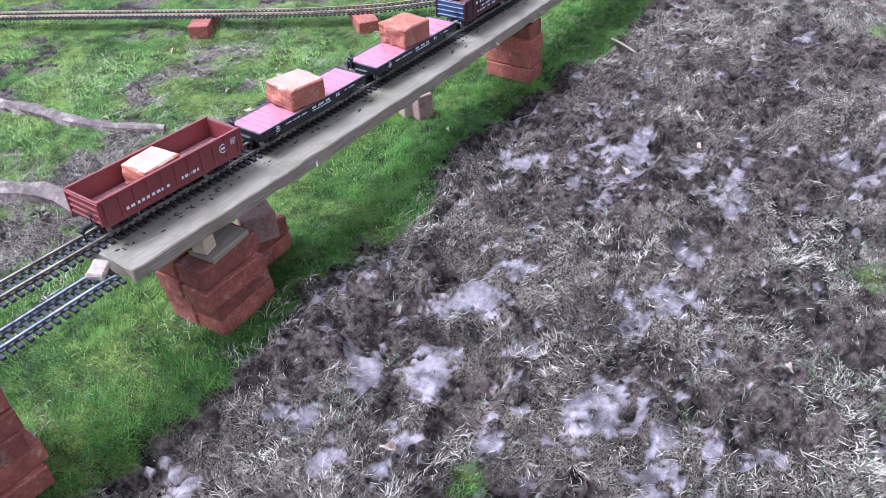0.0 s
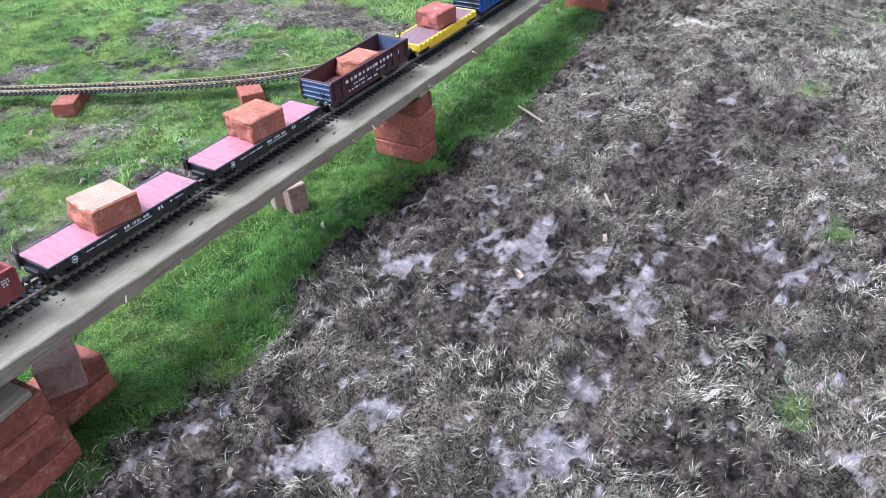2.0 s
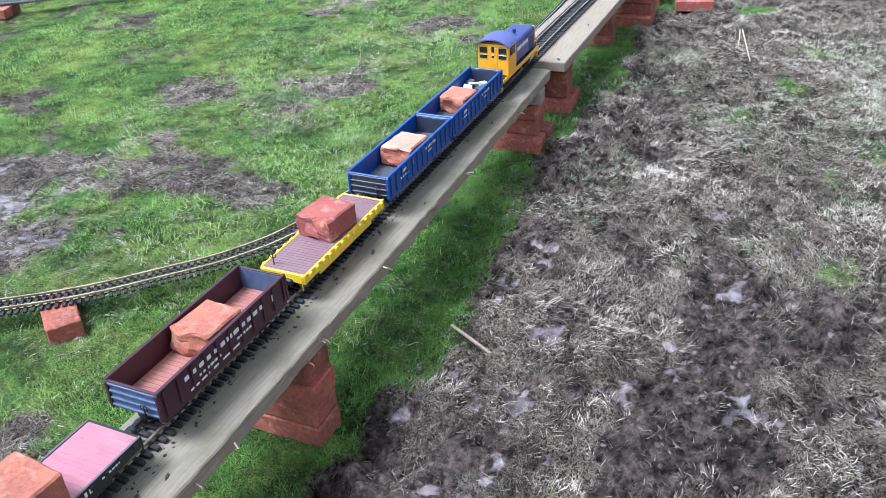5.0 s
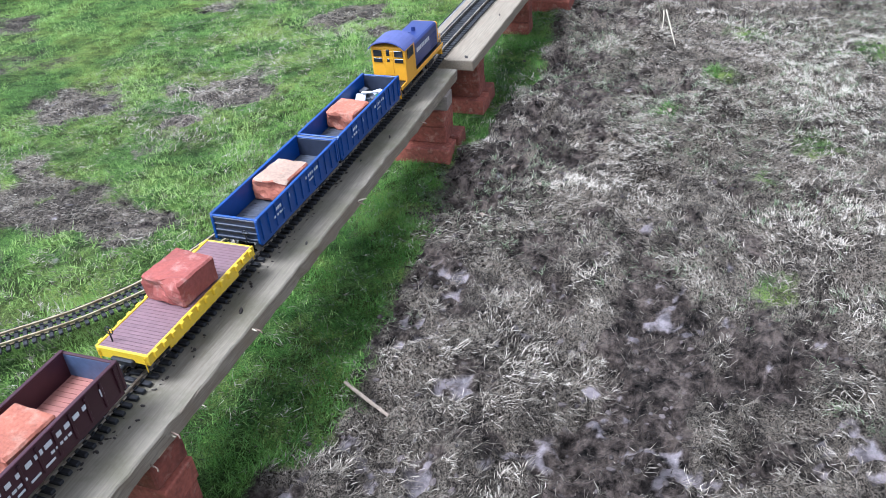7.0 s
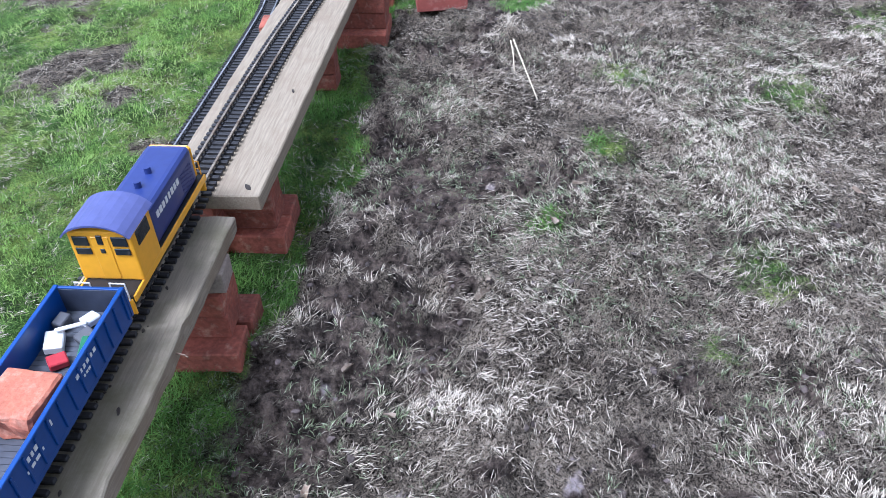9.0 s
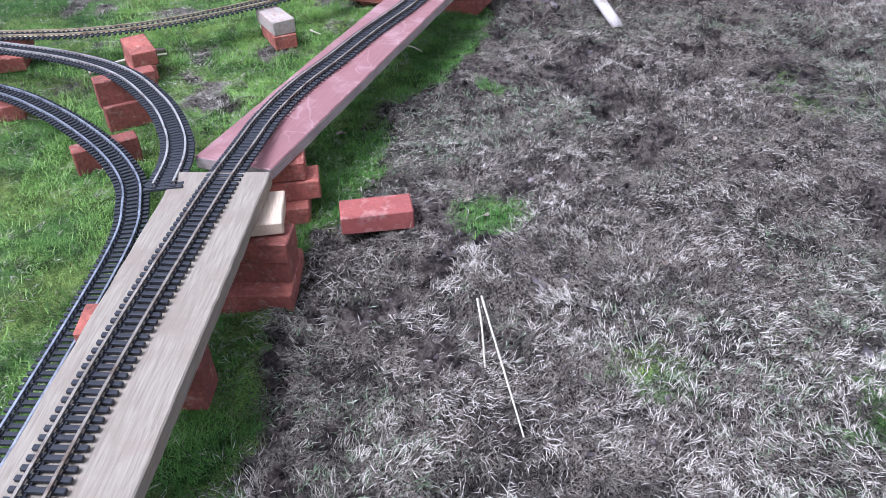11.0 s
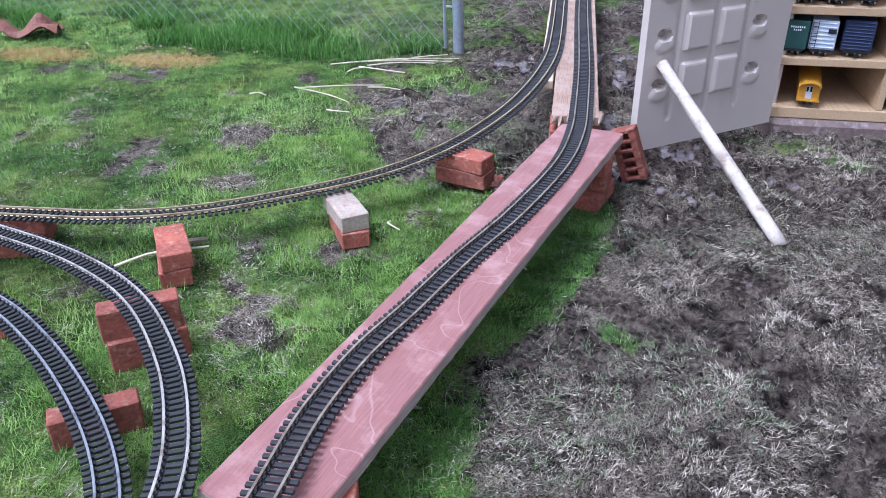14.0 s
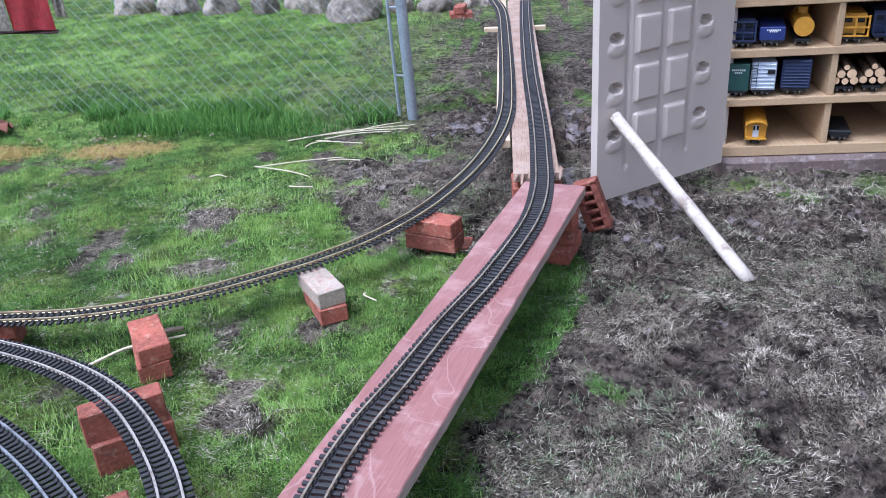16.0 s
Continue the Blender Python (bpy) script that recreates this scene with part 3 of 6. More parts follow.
def track(label, points, rail_mat, near=None, group=""):
    """Garden railway track: two rails and a row of ties. near: the stretch of y whose ties are pieces of their own."""
    ob = thing("railway_track", label, "track", group)
    P, T, S = track_frames(points, 0.03)
    for sgn, nm in ((-1, "rail"), (1, "rail")):
        bm = bmesh.new()
        c = sgn * 0.0235
        prof = [(c - 0.003, 0.008), (c + 0.003, 0.008), (c + 0.0026, 0.0094), (c + 0.0012, 0.0105), (c + 0.0012, 0.0145), (c + 0.0027, 0.0152), (c + 0.0027, 0.0176),
                (c - 0.0027, 0.0176), (c - 0.0027, 0.0152), (c - 0.0012, 0.0145), (c - 0.0012, 0.0105), (c - 0.0026, 0.0094)]
        sweep(bm, P, S, prof)
        part(nm, bm, rail_mat, ob)
    for c in (-0.017, 0.017):
        bm = bmesh.new()
        sweep(bm, P, S, [(c - 0.003, 0.0005), (c + 0.003, 0.0005), (c + 0.003, 0.0045), (c - 0.003, 0.0045)])
        part("tie_strip", bm, M_tie, ob)
    P, T, S = track_frames(points, TIE_STEP)
    rest, count = [], 0
    for p, t in zip(P, T):
        m = Matrix.Translation(p) @ Matrix.Rotation(math.atan2(-t[0], t[1]), 4, 'Z') @ Matrix.Rotation(rng.normal(0, 0.02), 4, 'Z')
        if near and near[0] < p[1] < near[1] and count < 300:
            piece("tie", TIE, ob, m)
            count += 1
        else:
            rest.append(m)
    if rest:
        v0 = np.empty(len(TIE.vertices) * 3)
        TIE.vertices.foreach_get("co", v0)
        v0 = v0.reshape(-1, 3)
        f0 = [tuple(p.vertices) for p in TIE.polygons]
        vs, fs = [], []
        for i, m in enumerate(rest):
            R = np.array(m.to_3x3())
            vs.append(v0 @ R.T + np.array(m.translation))
            fs += [tuple(j + i * len(v0) for j in f) for f in f0]
        me = bpy.data.meshes.new("tie_row")
        me.from_pydata(np.vstack(vs).tolist(), [], fs)
        me.materials.append(M_tie)
        far = new("tie_row", me)
        far.parent = ob
        far["kind"] = "stuff"
    return ob


def plank_top(y):
    """The height of the long sagging plank, and of the track on past its end."""
    t = (y + 1.87) / 3.605
    return 0.362 - 0.1 * t - 0.021 * max(0.0, 1 - (2 * t - 1) ** 2) + 0.0008


MAIN = [(x, y, plank_top(y)) for x, y in ((-0.200, -3.3), (-0.185, -2.5), (-0.166, -1.85), (-0.157, -1.3), (-0.150, -0.8), (-0.146, -0.3), (-0.144, 0.1), (-0.135, 0.8), (-0.127, 1.3), (-0.122, 1.7))]
MAIN += [(-0.118, 1.9, 0.270), (-0.100, 2.6, 0.268), (-0.060, 3.2, 0.264), (-0.045, 3.5, 0.238), (-0.031, 3.72, 0.216), (0.022, 3.93, 0.211), (0.10, 4.12, 0.210), (0.20, 4.375, 0.210), (0.318, 4.64, 0.210), (0.445, 5.0, 0.209), (0.50, 5.3, 0.206), (0.52, 5.65, 0.194), (0.535, 6.2, 0.186),
        (0.54, 7.2, 0.188), (0.565, 8.4, 0.190), (0.60, 9.5, 0.192)]
BRASS = [(-3.4, 4.75, 0.118), (-2.2, 4.62, 0.118), (-1.232, 4.635, 0.118), (-0.962, 4.65, 0.118), (-0.712, 4.717, 0.119), (-0.47, 4.844, 0.121), (-0.213, 5.008, 0.128),
         (-0.033, 5.167, 0.143), (0.119, 5.385, 0.158), (0.268, 5.732, 0.174), (0.372, 6.203, 0.187), (0.402, 6.77, 0.189), (0.41, 8.0, 0.191), (0.40, 9.0, 0.196), (0.33, 9.7, 0.196)]
CURVE_A = [(-1.62, 4.60, 0.122), (-1.281, 4.49, 0.135), (-0.893, 4.315, 0.158), (-0.617, 4.118, 0.178), (-0.409, 3.867, 0.19), (-0.285, 3.638, 0.205), (-0.225, 3.46, 0.225), (-0.185, 3.24, 0.263)]
LOOP = [(-0.36, 1.9, 0.07), (-0.41, 1.2, 0.06), (-0.515, 0.72, 0.055), (-0.628, 0.50, 0.055), (-0.772, 0.345, 0.055), (-0.963, 0.17, 0.055), (-1.25, -0.015, 0.055), (-1.54, -0.17, 0.055),
        (-2.04, -0.425, 0.055), (-2.60, -0.72, 0.055), (-3.6, -1.3, 0.055)]
CURVE_B = [(-2.3, 4.42, 0.085), (-1.6, 4.34, 0.085), (-1.138, 4.211, 0.085), (-0.851, 4.033, 0.085), (-0.597, 3.802, 0.085), (-0.443, 3.608, 0.085), (-0.375, 3.45, 0.085), (-0.335, 3.22, 0.085),
           (-0.34, 2.6, 0.08), (-0.36, 1.92, 0.07)]
FAR_LOOP = [(-4.6, 2.25, 0.06), (-3.9, 2.52, 0.06), (-3.2, 3.05, 0.06), (-2.6, 3.7, 0.06)]
LOW = [(-0.13, -3.3, 0.345), (-0.075, -2.4, 0.345), (-0.055, -1.955, 0.343), (-0.050, -1.885, 0.338)]

track("main line of garden track with dull rails on black ties", MAIN, M_rail_main, (-2.0, 3.6), "garden tracks")
track("garden track with yellow brass rails on small brick piers", BRASS, M_brass, (4.5, 5.9), "garden tracks")
track("curved garden track with pale rails climbing to the trestle", CURVE_A, M_steel, (3.0, 4.7), "garden tracks")
track("loop of garden track with brass rails low over the grass", LOOP, M_brass, (0.0, 1.9), "garden tracks")
track("lower curved garden track with grey rails", CURVE_B, M_rail_grey, (2.6, 4.3), "garden tracks")
track("distant stretch of the low garden loop", FAR_LOOP, M_rail_grey, None, "garden tracks")
track("short spur of garden track with dull grey rails", LOW, M_rail_grey, (-3.3, -1.5), "garden tracks")


# ---------------------------------------------------------------- bricks
BL, BW, BH = 0.200, 0.094, 0.057


def brick_bmesh(size, seed=0, rough=0.0015, bevel=0.0035):
    bm = box(size, None, bevel, 1)
    jitter(bm, rough, seed, 26)
    return bm


BRICKS = [mesh_of("brick", brick_bmesh((BL, BW, BH), s, 0.003), M_brick) for s in range(4)]


def place(x, y, z, yaw=0, on_edge=False, tilt=0):
    m = Matrix.Translation((x, y, z)) @ Matrix.Rotation(radians(yaw), 4, 'Z') @ Matrix.Rotation(radians(tilt), 4, 'X')
    return m @ Matrix.Rotation(radians(90), 4, 'X') if on_edge else m


def pier(label, bricks, group="brick piers"):
    """bricks: (x, y, z of the centre, yaw in degrees, on edge or flat)."""
    ob = thing("brick_pier", label, "brick pier", group)
    for i, (x, y, z, yaw, edge) in enumerate(bricks):
        piece("brick", BRICKS[(i * 7 + len(bricks)) % 4], ob, place(x, y, z, yaw, edge))
    return ob


def stack(x, y, layers, yaw=0, z0=0.0, slip=0.008, seed=1):
    """Layers of (number of bricks side by side, yaw offset, shift), laid flat."""
    r = random.Random(seed)
    out, z = [], z0
    for count, off, sx, sy in layers:
        a = radians(yaw + off)
        for i in range(count):
            k = (i - (count - 1) / 2) * (BW + 0.004)
            out.append((x + sx - math.sin(a) * k + r.uniform(-slip, slip) / 2, y + sy + math.cos(a) * k + r.uniform(-slip, slip) / 2, z + BH / 2, yaw + off + r.uniform(-2, 2), False))
        z += BH + 0.001
    return out


pier("leaning pier of stacked red bricks under the plank's end", stack(-0.105, -1.612, [(2, 0, -0.002, 0.02), (2, 3, 0.0, 0.012), (2, -4, 0.012, -0.004), (2, 0, 0.0, 0.0)], yaw=92, seed=3))
pier("tall pier of stacked red bricks under the grey plank", stack(-0.105, 0.0, [(1, 0, 0, 0), (1, 0, -0.004, 0.004), (1, 0, -0.006, 0), (1, 0, -0.012, 0.006)], yaw=0, seed=4))
pier("stepped pier of red bricks on a wider base", stack(-0.085, 1.62, [(2, 0, 0, 0), (1, 0, -0.02, 0.0), (1, 0, -0.025, 0)], yaw=0, seed=5))
pier("pier of red bricks carrying the wide tan plank", stack(-0.08, 2.02, [(2, 0, 0, 0), (1, 0, -0.02, -0.02), (1, 0, -0.02, -0.03), (1, 0, -0.02, -0.03)], yaw=0, seed=6))
pier("red brick pier under the joint of two boards", stack(0.02, 3.20, [(2, 0, 0, 0), (1, 0, 0.0, 0), (1, 0, 0.0, 0)], yaw=0, seed=7))
pier("red brick pier under the red board", stack(-0.01, 3.56, [(2, 0, 0, 0), (1, 0, 0.03, 0), (1, 0, 0.0, 0)], yaw=10, seed=8))
pier("pier of red bricks under the red board's far end", stack(0.52, 5.22, [(2, 0, 0, 0), (1, 0, 0.0, 0), (1, 0, 0.0, 0)], yaw=-18, seed=9))
pier("brick pier under the splintered plank", stack(0.50, 5.66, [(2, 0, 0, 0), (2, 0, 0, 0)], yaw=0, seed=10))


# ---------------------------------------------------------------- model train
M_deck_pink = material("faded_pink_red_deck", (0.39, 0.148, 0.172), 0.30, vary=0.10, grain=40, blotch=5, bump=0.05, second=(0.43, 0.185, 0.205), mix_at=0.58)
M_deck_purple = material("dull_purple_brown_deck", (0.20, 0.115, 0.12), 0.5, vary=0.15, grain=60, blotch=9, bump=0.1)
M_black = material("black_model_plastic", (0.010, 0.010, 0.011), 0.5, vary=0.2, grain=120, bump=0.05)
M_grey_edge = material("grey_deck_edge", (0.085, 0.085, 0.092), 0.5, vary=0.2)
M_yellow = material("yellow_model_plastic", (0.78, 0.52, 0.02), 0.4, vary=0.1, bump=0.05)
M_loco_yellow = material("orange_yellow_paint", (0.80, 0.38, 0.015), 0.38, vary=0.08, bump=0.05)
M_loco_blue = material("dark_blue_paint", (0.025, 0.04, 0.16), 0.35, vary=0.12, bump=0.05)
M_roof = material("dusty_slate_blue_roof", (0.085, 0.095, 0.24), 0.5, vary=0.15)
M_blue = material("bright_blue_gondola", (0.008, 0.055, 0.235), 0.38, vary=0.14, bump=0.05)
M_blue_floor = material("dusty_dark_floor", (0.07, 0.075, 0.09), 0.6, vary=0.3)
M_maroon = material("dark_maroon_plastic", (0.045, 0.011, 0.017), 0.45, vary=0.15, bump=0.05)
M_maroon_floor = material("dusty_red_brown_floor", (0.33, 0.135, 0.10), 0.6, vary=0.2, grain=40)
M_oxide = material("oxide_red_plastic", (0.18, 0.036, 0.034), 0.42, vary=0.15, bump=0.05)
M_oxide_floor = material("dusty_pink_floor", (0.42, 0.20, 0.17), 0.6, vary=0.2, grain=40)
M_end_blue = material("slate_blue_end", (0.07, 0.10, 0.17), 0.45, vary=0.3)
M_end_dark = material("dark_ribbed_end", (0.030, 0.036, 0.055), 0.45, vary=0.3)
M_white = material("white_lettering", (0.72, 0.72, 0.70), 0.5, vary=0.06, bump=0)
M_metal = material("bright_wheel_metal", (0.45, 0.44, 0.43), 0.35, 0.9, vary=0.2)
M_glass = material("dark_window_glass", (0.02, 0.025, 0.03), 0.08, vary=0.05, bump=0)


def wheel_bmesh():
    bm = bmesh.new()
    add_cyl(bm, 0.0150, 0.005, Matrix.Rotation(radians(90), 4, 'Y'), 18)
    add_cyl(bm, 0.0172, 0.0015, Matrix.Translation((-0.003, 0, 0)) @ Matrix.Rotation(radians(90), 4, 'Y'), 18)
    return bm


WHEEL = mesh_of("wheel", wheel_bmesh(), M_metal)


def truck(car, y, mat=None):
    """A bogie: two side frames with springs, a bolster, two axles with wheels."""
    mat = mat or M_black
    bm = bmesh.new()
    add_box(bm, (0.062, 0.016, 0.010), Matrix.Translation((0, y, 0.024)), 0.002)
    for s in (-1, 1):
        x = s * 0.034
        add_box(bm, (0.006, 0.078, 0.008), Matrix.Translation((x, y, 0.023)), 0.002)
        add_box(bm, (0.006, 0.040, 0.006), Matrix.Translation((x, y, 0.009)), 0.001)
        for k in (-1, 1):
            add_box(bm, (0.0075, 0.014, 0.014), Matrix.Translation((x, y + k * 0.029, 0.016)), 0.002)
            rod(bm, (x, y + k * 0.029, 0.022), (x, y + k * 0.012, 0.009), 0.0025, 6)
        for k in (-0.006, 0, 0.006):
            rod(bm, (x, y + k, 0.010), (x, y + k, 0.022), 0.0022, 6)
    t = part("bogie", bm, mat, car)
    for k in (-1, 1):
        part("axle", cyl(0.002, 0.07, Matrix.Translation((0, y + k * 0.029, 0.015)) @ Matrix.Rotation(radians(90), 4, 'Y'), 8), M_metal, t)
        for s in (-1, 1):
            piece("wheel", WHEEL, t, Matrix.Translation((s * 0.0235, y + k * 0.029, 0.015)) @ (Matrix.Rotation(radians(180), 4, 'Z') if s > 0 else Matrix()))


def coupler(car, y, s):
    bm = bmesh.new()
    add_box(bm, (0.010, 0.030, 0.008), Matrix.Translation((0, y + s * 0.010, 0.026)), 0.0015)
    add_box(bm, (0.020, 0.010, 0.012), Matrix.Translation((0.003, y + s * 0.026, 0.026)), 0.003)
    rod(bm, (0.006, y + s * 0.024, 0.022), (0.006, y + s * 0.024, 0.004), 0.0016, 6)
    part("coupler", bm, M_black, car)


def lettering(car, L, x, rows, seed, name="lettering"):
    """Rows (z, height, start, end, bars) of small white bars on a side."""
    r = random.Random(seed)
    bm = bmesh.new()
    for z, h, a, b, n in rows:
        w = (b - a) / n
        for i in range(n):
            add_box(bm, (0.0012, w * r.uniform(0.45, 0.8), h), Matrix.Translation((x, a + (i + 0.5) * w, z)))
    ob = part(name, bm, M_white, car)
    ob["kind"] = "stuff"
    return ob


def herald(car, x, y, z, r):
    """A white ring with a bar across it, on a car's side."""
    bm = bmesh.new()
    for i in range(14):
        a, b = i / 14 * math.tau, (i + 1) / 14 * math.tau
        rod(bm, (x, y + r * math.cos(a), z + r * math.sin(a)), (x, y + r * math.cos(b), z + r * math.sin(b)), r * 0.13, 4)
    add_box(bm, (0.0012, r * 1.1, r * 0.5), Matrix.Translation((x, y, z)))
    part("herald", bm, M_white, car)


def box_mesh(name, size, mat, bevel=0.0):
    return mesh_of(name, box(size, None, bevel), mat)


def brake_stand(car, x, y, z, h, r=0.009):
    bm = bmesh.new()
    rod(bm, (x, y, z), (x, y, z + h), 0.0016, 6)
    for i in range(10):
        a, b = i / 10 * math.tau, (i + 1) / 10 * math.tau
        rod(bm, (x + r * math.cos(a), y, z + h + r * math.sin(a)), (x + r * math.cos(b), y, z + h + r * math.sin(b)), 0.0011, 5)
    for a in (0, 1.57):
        rod(bm, (x - r * math.cos(a), y, z + h - r * math.sin(a)), (x + r * math.cos(a), y, z + h + r * math.sin(a)), 0.0009, 5)
    part("brake_wheel", bm, M_black, car)


def flat_car(label, L, at, deck_mat, frame_mat, edge_mat, seed, yellow=False):
    car = thing("model_flat_car", label, "flat car", "model train", at=at)
    W, D = 0.120, 0.057
    n = int(L / 0.0095)
    deck = part("deck", box((W - 0.010, L - 0.004, 0.003), Matrix.Translation((0, 0, D - 0.0052))), deck_mat, car)
    slat = box_mesh("deck_board", (W - 0.008, L / n - (0.0010 if yellow else 0.0002), 0.004), deck_mat)
    for i in range(n):
        piece("deck_board", slat, deck, Matrix.Translation((0, -L / 2 + (i + 0.5) * L / n, D - 0.002)))
    for s in (-1, 1):
        bm = bmesh.new()
        add_box(bm, (0.005, L, 0.022), Matrix.Translation((s * (W / 2 - 0.0025), 0, D - 0.0105)), 0.001)
        add_box(bm, (0.004, L * 0.66, 0.014), Matrix.Translation((s * (W / 2 - 0.006), 0, D - 0.028)), 0.001)
        sill = part("side_sill", bm, frame_mat, car)
        pocket = box_mesh("stake_pocket", (0.008 if yellow else 0.0032, 0.011 if yellow else 0.008, 0.015 if yellow else 0.010), frame_mat, 0.0015)
        for i in range(13):
            y = -L / 2 + 0.018 + i * (L - 0.036) / 12
            piece("stake_pocket", pocket, sill, Matrix.Translation((s * (W / 2 + 0.0018), y, D - 0.006)))
        bm = box((0.004, L, 0.0015), Matrix.Translation((s * (W / 2 - 0.002), 0, D + 0.0012)))
        part("edge_strip", bm, edge_mat, car)
    for s in (-1, 1):
        part("end_sill", box((W, 0.006, 0.024), Matrix.Translation((0, s * (L / 2 - 0.001), D - 0.011)), 0.0015), frame_mat, car)
        part("buffer_beam", box((0.052, 0.012, 0.016), Matrix.Translation((0, s * (L / 2 + 0.003), D - 0.022)), 0.003), M_black, car)
    part("centre_sill", box((0.026, L * 0.86, 0.016), Matrix.Translation((0, 0, D - 0.016)), 0.001), M_black, car)
    for s in (-1, 1):
        truck(car, s * (L / 2 - 0.066))
        coupler(car, s * L / 2, s)
        for x in (-W / 2 + 0.008, W / 2 - 0.008):
            bm = bmesh.new()
            rod(bm, (x, s * (L / 2 + 0.004), 0.02), (x, s * (L / 2 + 0.004), D - 0.004), 0.0013, 6)
            part("step_iron", bm, frame_mat, car)
    brake_stand(car, -0.036, -L / 2 - 0.003 if not yellow else -L / 2 + 0.02, D - 0.004, 0.030)
    if not yellow:
        bm = box((0.010, 0.007, 0.036), Matrix.Translation((-0.036, -L / 2 - 0.007, D)), 0.002)
        add_box(bm, (0.022, 0.006, 0.010), Matrix.Translation((-0.036, -L / 2 - 0.009, D + 0.014)), 0.002)
        part("brake_housing", bm, M_black, car)
        for s in (-1, 1):
            herald(car, s * (W / 2 + 0.0006), -0.155, D - 0.011, 0.0075)
            lettering(car, L, s * (W / 2 + 0.0006), [(D - 0.008, 0.006, -0.02, 0.055, 8), (D - 0.010, 0.0035, -0.125, -0.04, 12), (D - 0.009, 0.009, 0.08, 0.10, 2), (D - 0.008, 0.003, 0.12, 0.165, 6), (D - 0.016, 0.0025, -0.02, 0.06, 14)], seed)
    return car


def gondola(label, L, at, outer, floor_mat, end_mat, seed, H=0.062, ribs=11, top=None):
    car = thing("model_gondola_car", label, "gondola", "model train", at=at)
    W, D = 0.118, 0.049
    n = int(L / 0.011)
    floor = part("floor", box((W - 0.006, L - 0.004, 0.006), Matrix.Translation((0, 0, D - 0.004))), floor_mat, car)
    slat = box_mesh("floor_board", (W - 0.010, L / n - 0.0009, 0.003), floor_mat)
    for i in range(n):
        piece("floor_board", slat, floor, Matrix.Translation((0, -L / 2 + (i + 0.5) * L / n, D + 0.0015)))
    for s in (-1, 1):
        bm = bmesh.new()
        add_box(bm, (0.004, L, H), Matrix.Translation((s * (W / 2 - 0.002), 0, D - 0.006 + H / 2)), 0.0006)
        add_box(bm, (0.008, L + 0.002, 0.005), Matrix.Translation((s * (W / 2 - 0.001), 0, D - 0.006 + H)), 0.001)
        add_box(bm, (0.006, L * 0.98, 0.010), Matrix.Translation((s * (W / 2 - 0.003), 0, D - 0.010)), 0.001)
        side = part("side_wall", bm, outer, car)
        rib = box_mesh("side_rib", (0.0034, 0.005, H - 0.008), outer, 0.0008)
        for i in range(ribs):
            piece("side_rib", rib, side, Matrix.Translation((s * (W / 2 + 0.0015), -L / 2 + 0.012 + i * (L - 0.024) / (ribs - 1), D - 0.008 + H / 2)))
        if seed in (5, 6):
            rows = [(D + H * 0.6, 0.008, -0.13, -0.10, 3), (D + H * 0.6, 0.010, -0.07, -0.055, 1), (D + H * 0.62, 0.007, 0.02, 0.09, 6), (D + H * 0.4, 0.004, 0.03, 0.07, 5), (D + H * 0.35, 0.005, -0.14, -0.09, 4)]
        elif outer is M_oxide:
            rows = [(D + H * 0.14, 0.007, -0.15, -0.02, 9), (D + H * 0.14, 0.007, 0.01, 0.07, 5), (D + H * 0.62, 0.003, 0.175, 0.195, 3), (D + H * 0.52, 0.003, 0.175, 0.195, 3), (D + H * 0.42, 0.003, 0.175, 0.190, 2)]
        else:
            rows = [(D + H * 0.56, 0.009, -0.14, 0.12, 12), (D + H * 0.26, 0.005, -0.10, -0.03, 6), (D + H * 0.26, 0.005, 0.02, 0.07, 5), (D + H * 0.05, 0.004, -0.13, 0.03, 5), (D + H * 0.5, 0.016, 0.145, 0.158, 1)]
        lettering(car, L, s * (W / 2 + 0.0012), rows, seed + s)
        if outer is M_oxide:
            herald(car, s * (W / 2 + 0.0012), 0.15, D + H * 0.42, 0.011)
    for s in (-1, 1):
        bm = bmesh.new()
        add_box(bm, (W, 0.004, H - 0.004), Matrix.Translation((0, s * (L / 2 - 0.002), D - 0.008 + H / 2)), 0.0006)
        wall = part("end_wall", bm, end_mat, car)
        part("end_cap", box((W + 0.004, 0.006, 0.004), Matrix.Translation((0, s * (L / 2 - 0.001), D - 0.008 + H)), 0.001), outer, car)
        for x in (-1, 1):
            part("corner_post", box((0.007, 0.007, H - 0.002), Matrix.Translation((x * (W / 2 - 0.002), s * (L / 2 + 0.0005), D - 0.008 + H / 2)), 0.001), outer, car)
        rib = box_mesh("end_rib", (W - 0.010, 0.005, 0.005), end_mat, 0.0015)
        for k in range(4):
            piece("end_rib", rib, wall, Matrix.Translation((0, s * (L / 2 + 0.0012), D + 0.002 + k * (H - 0.014) / 3)))
        truck(car, s * (L / 2 - 0.066))
        coupler(car, s * L / 2, s)
    part("centre_sill", box((0.026, L * 0.86, 0.014), Matrix.Translation((0, 0, D - 0.013)), 0.001), M_black, car)
    brake_stand(car, 0.026, -L / 2 - 0.007, D - 0.006, 0.026, 0.008)
    return car


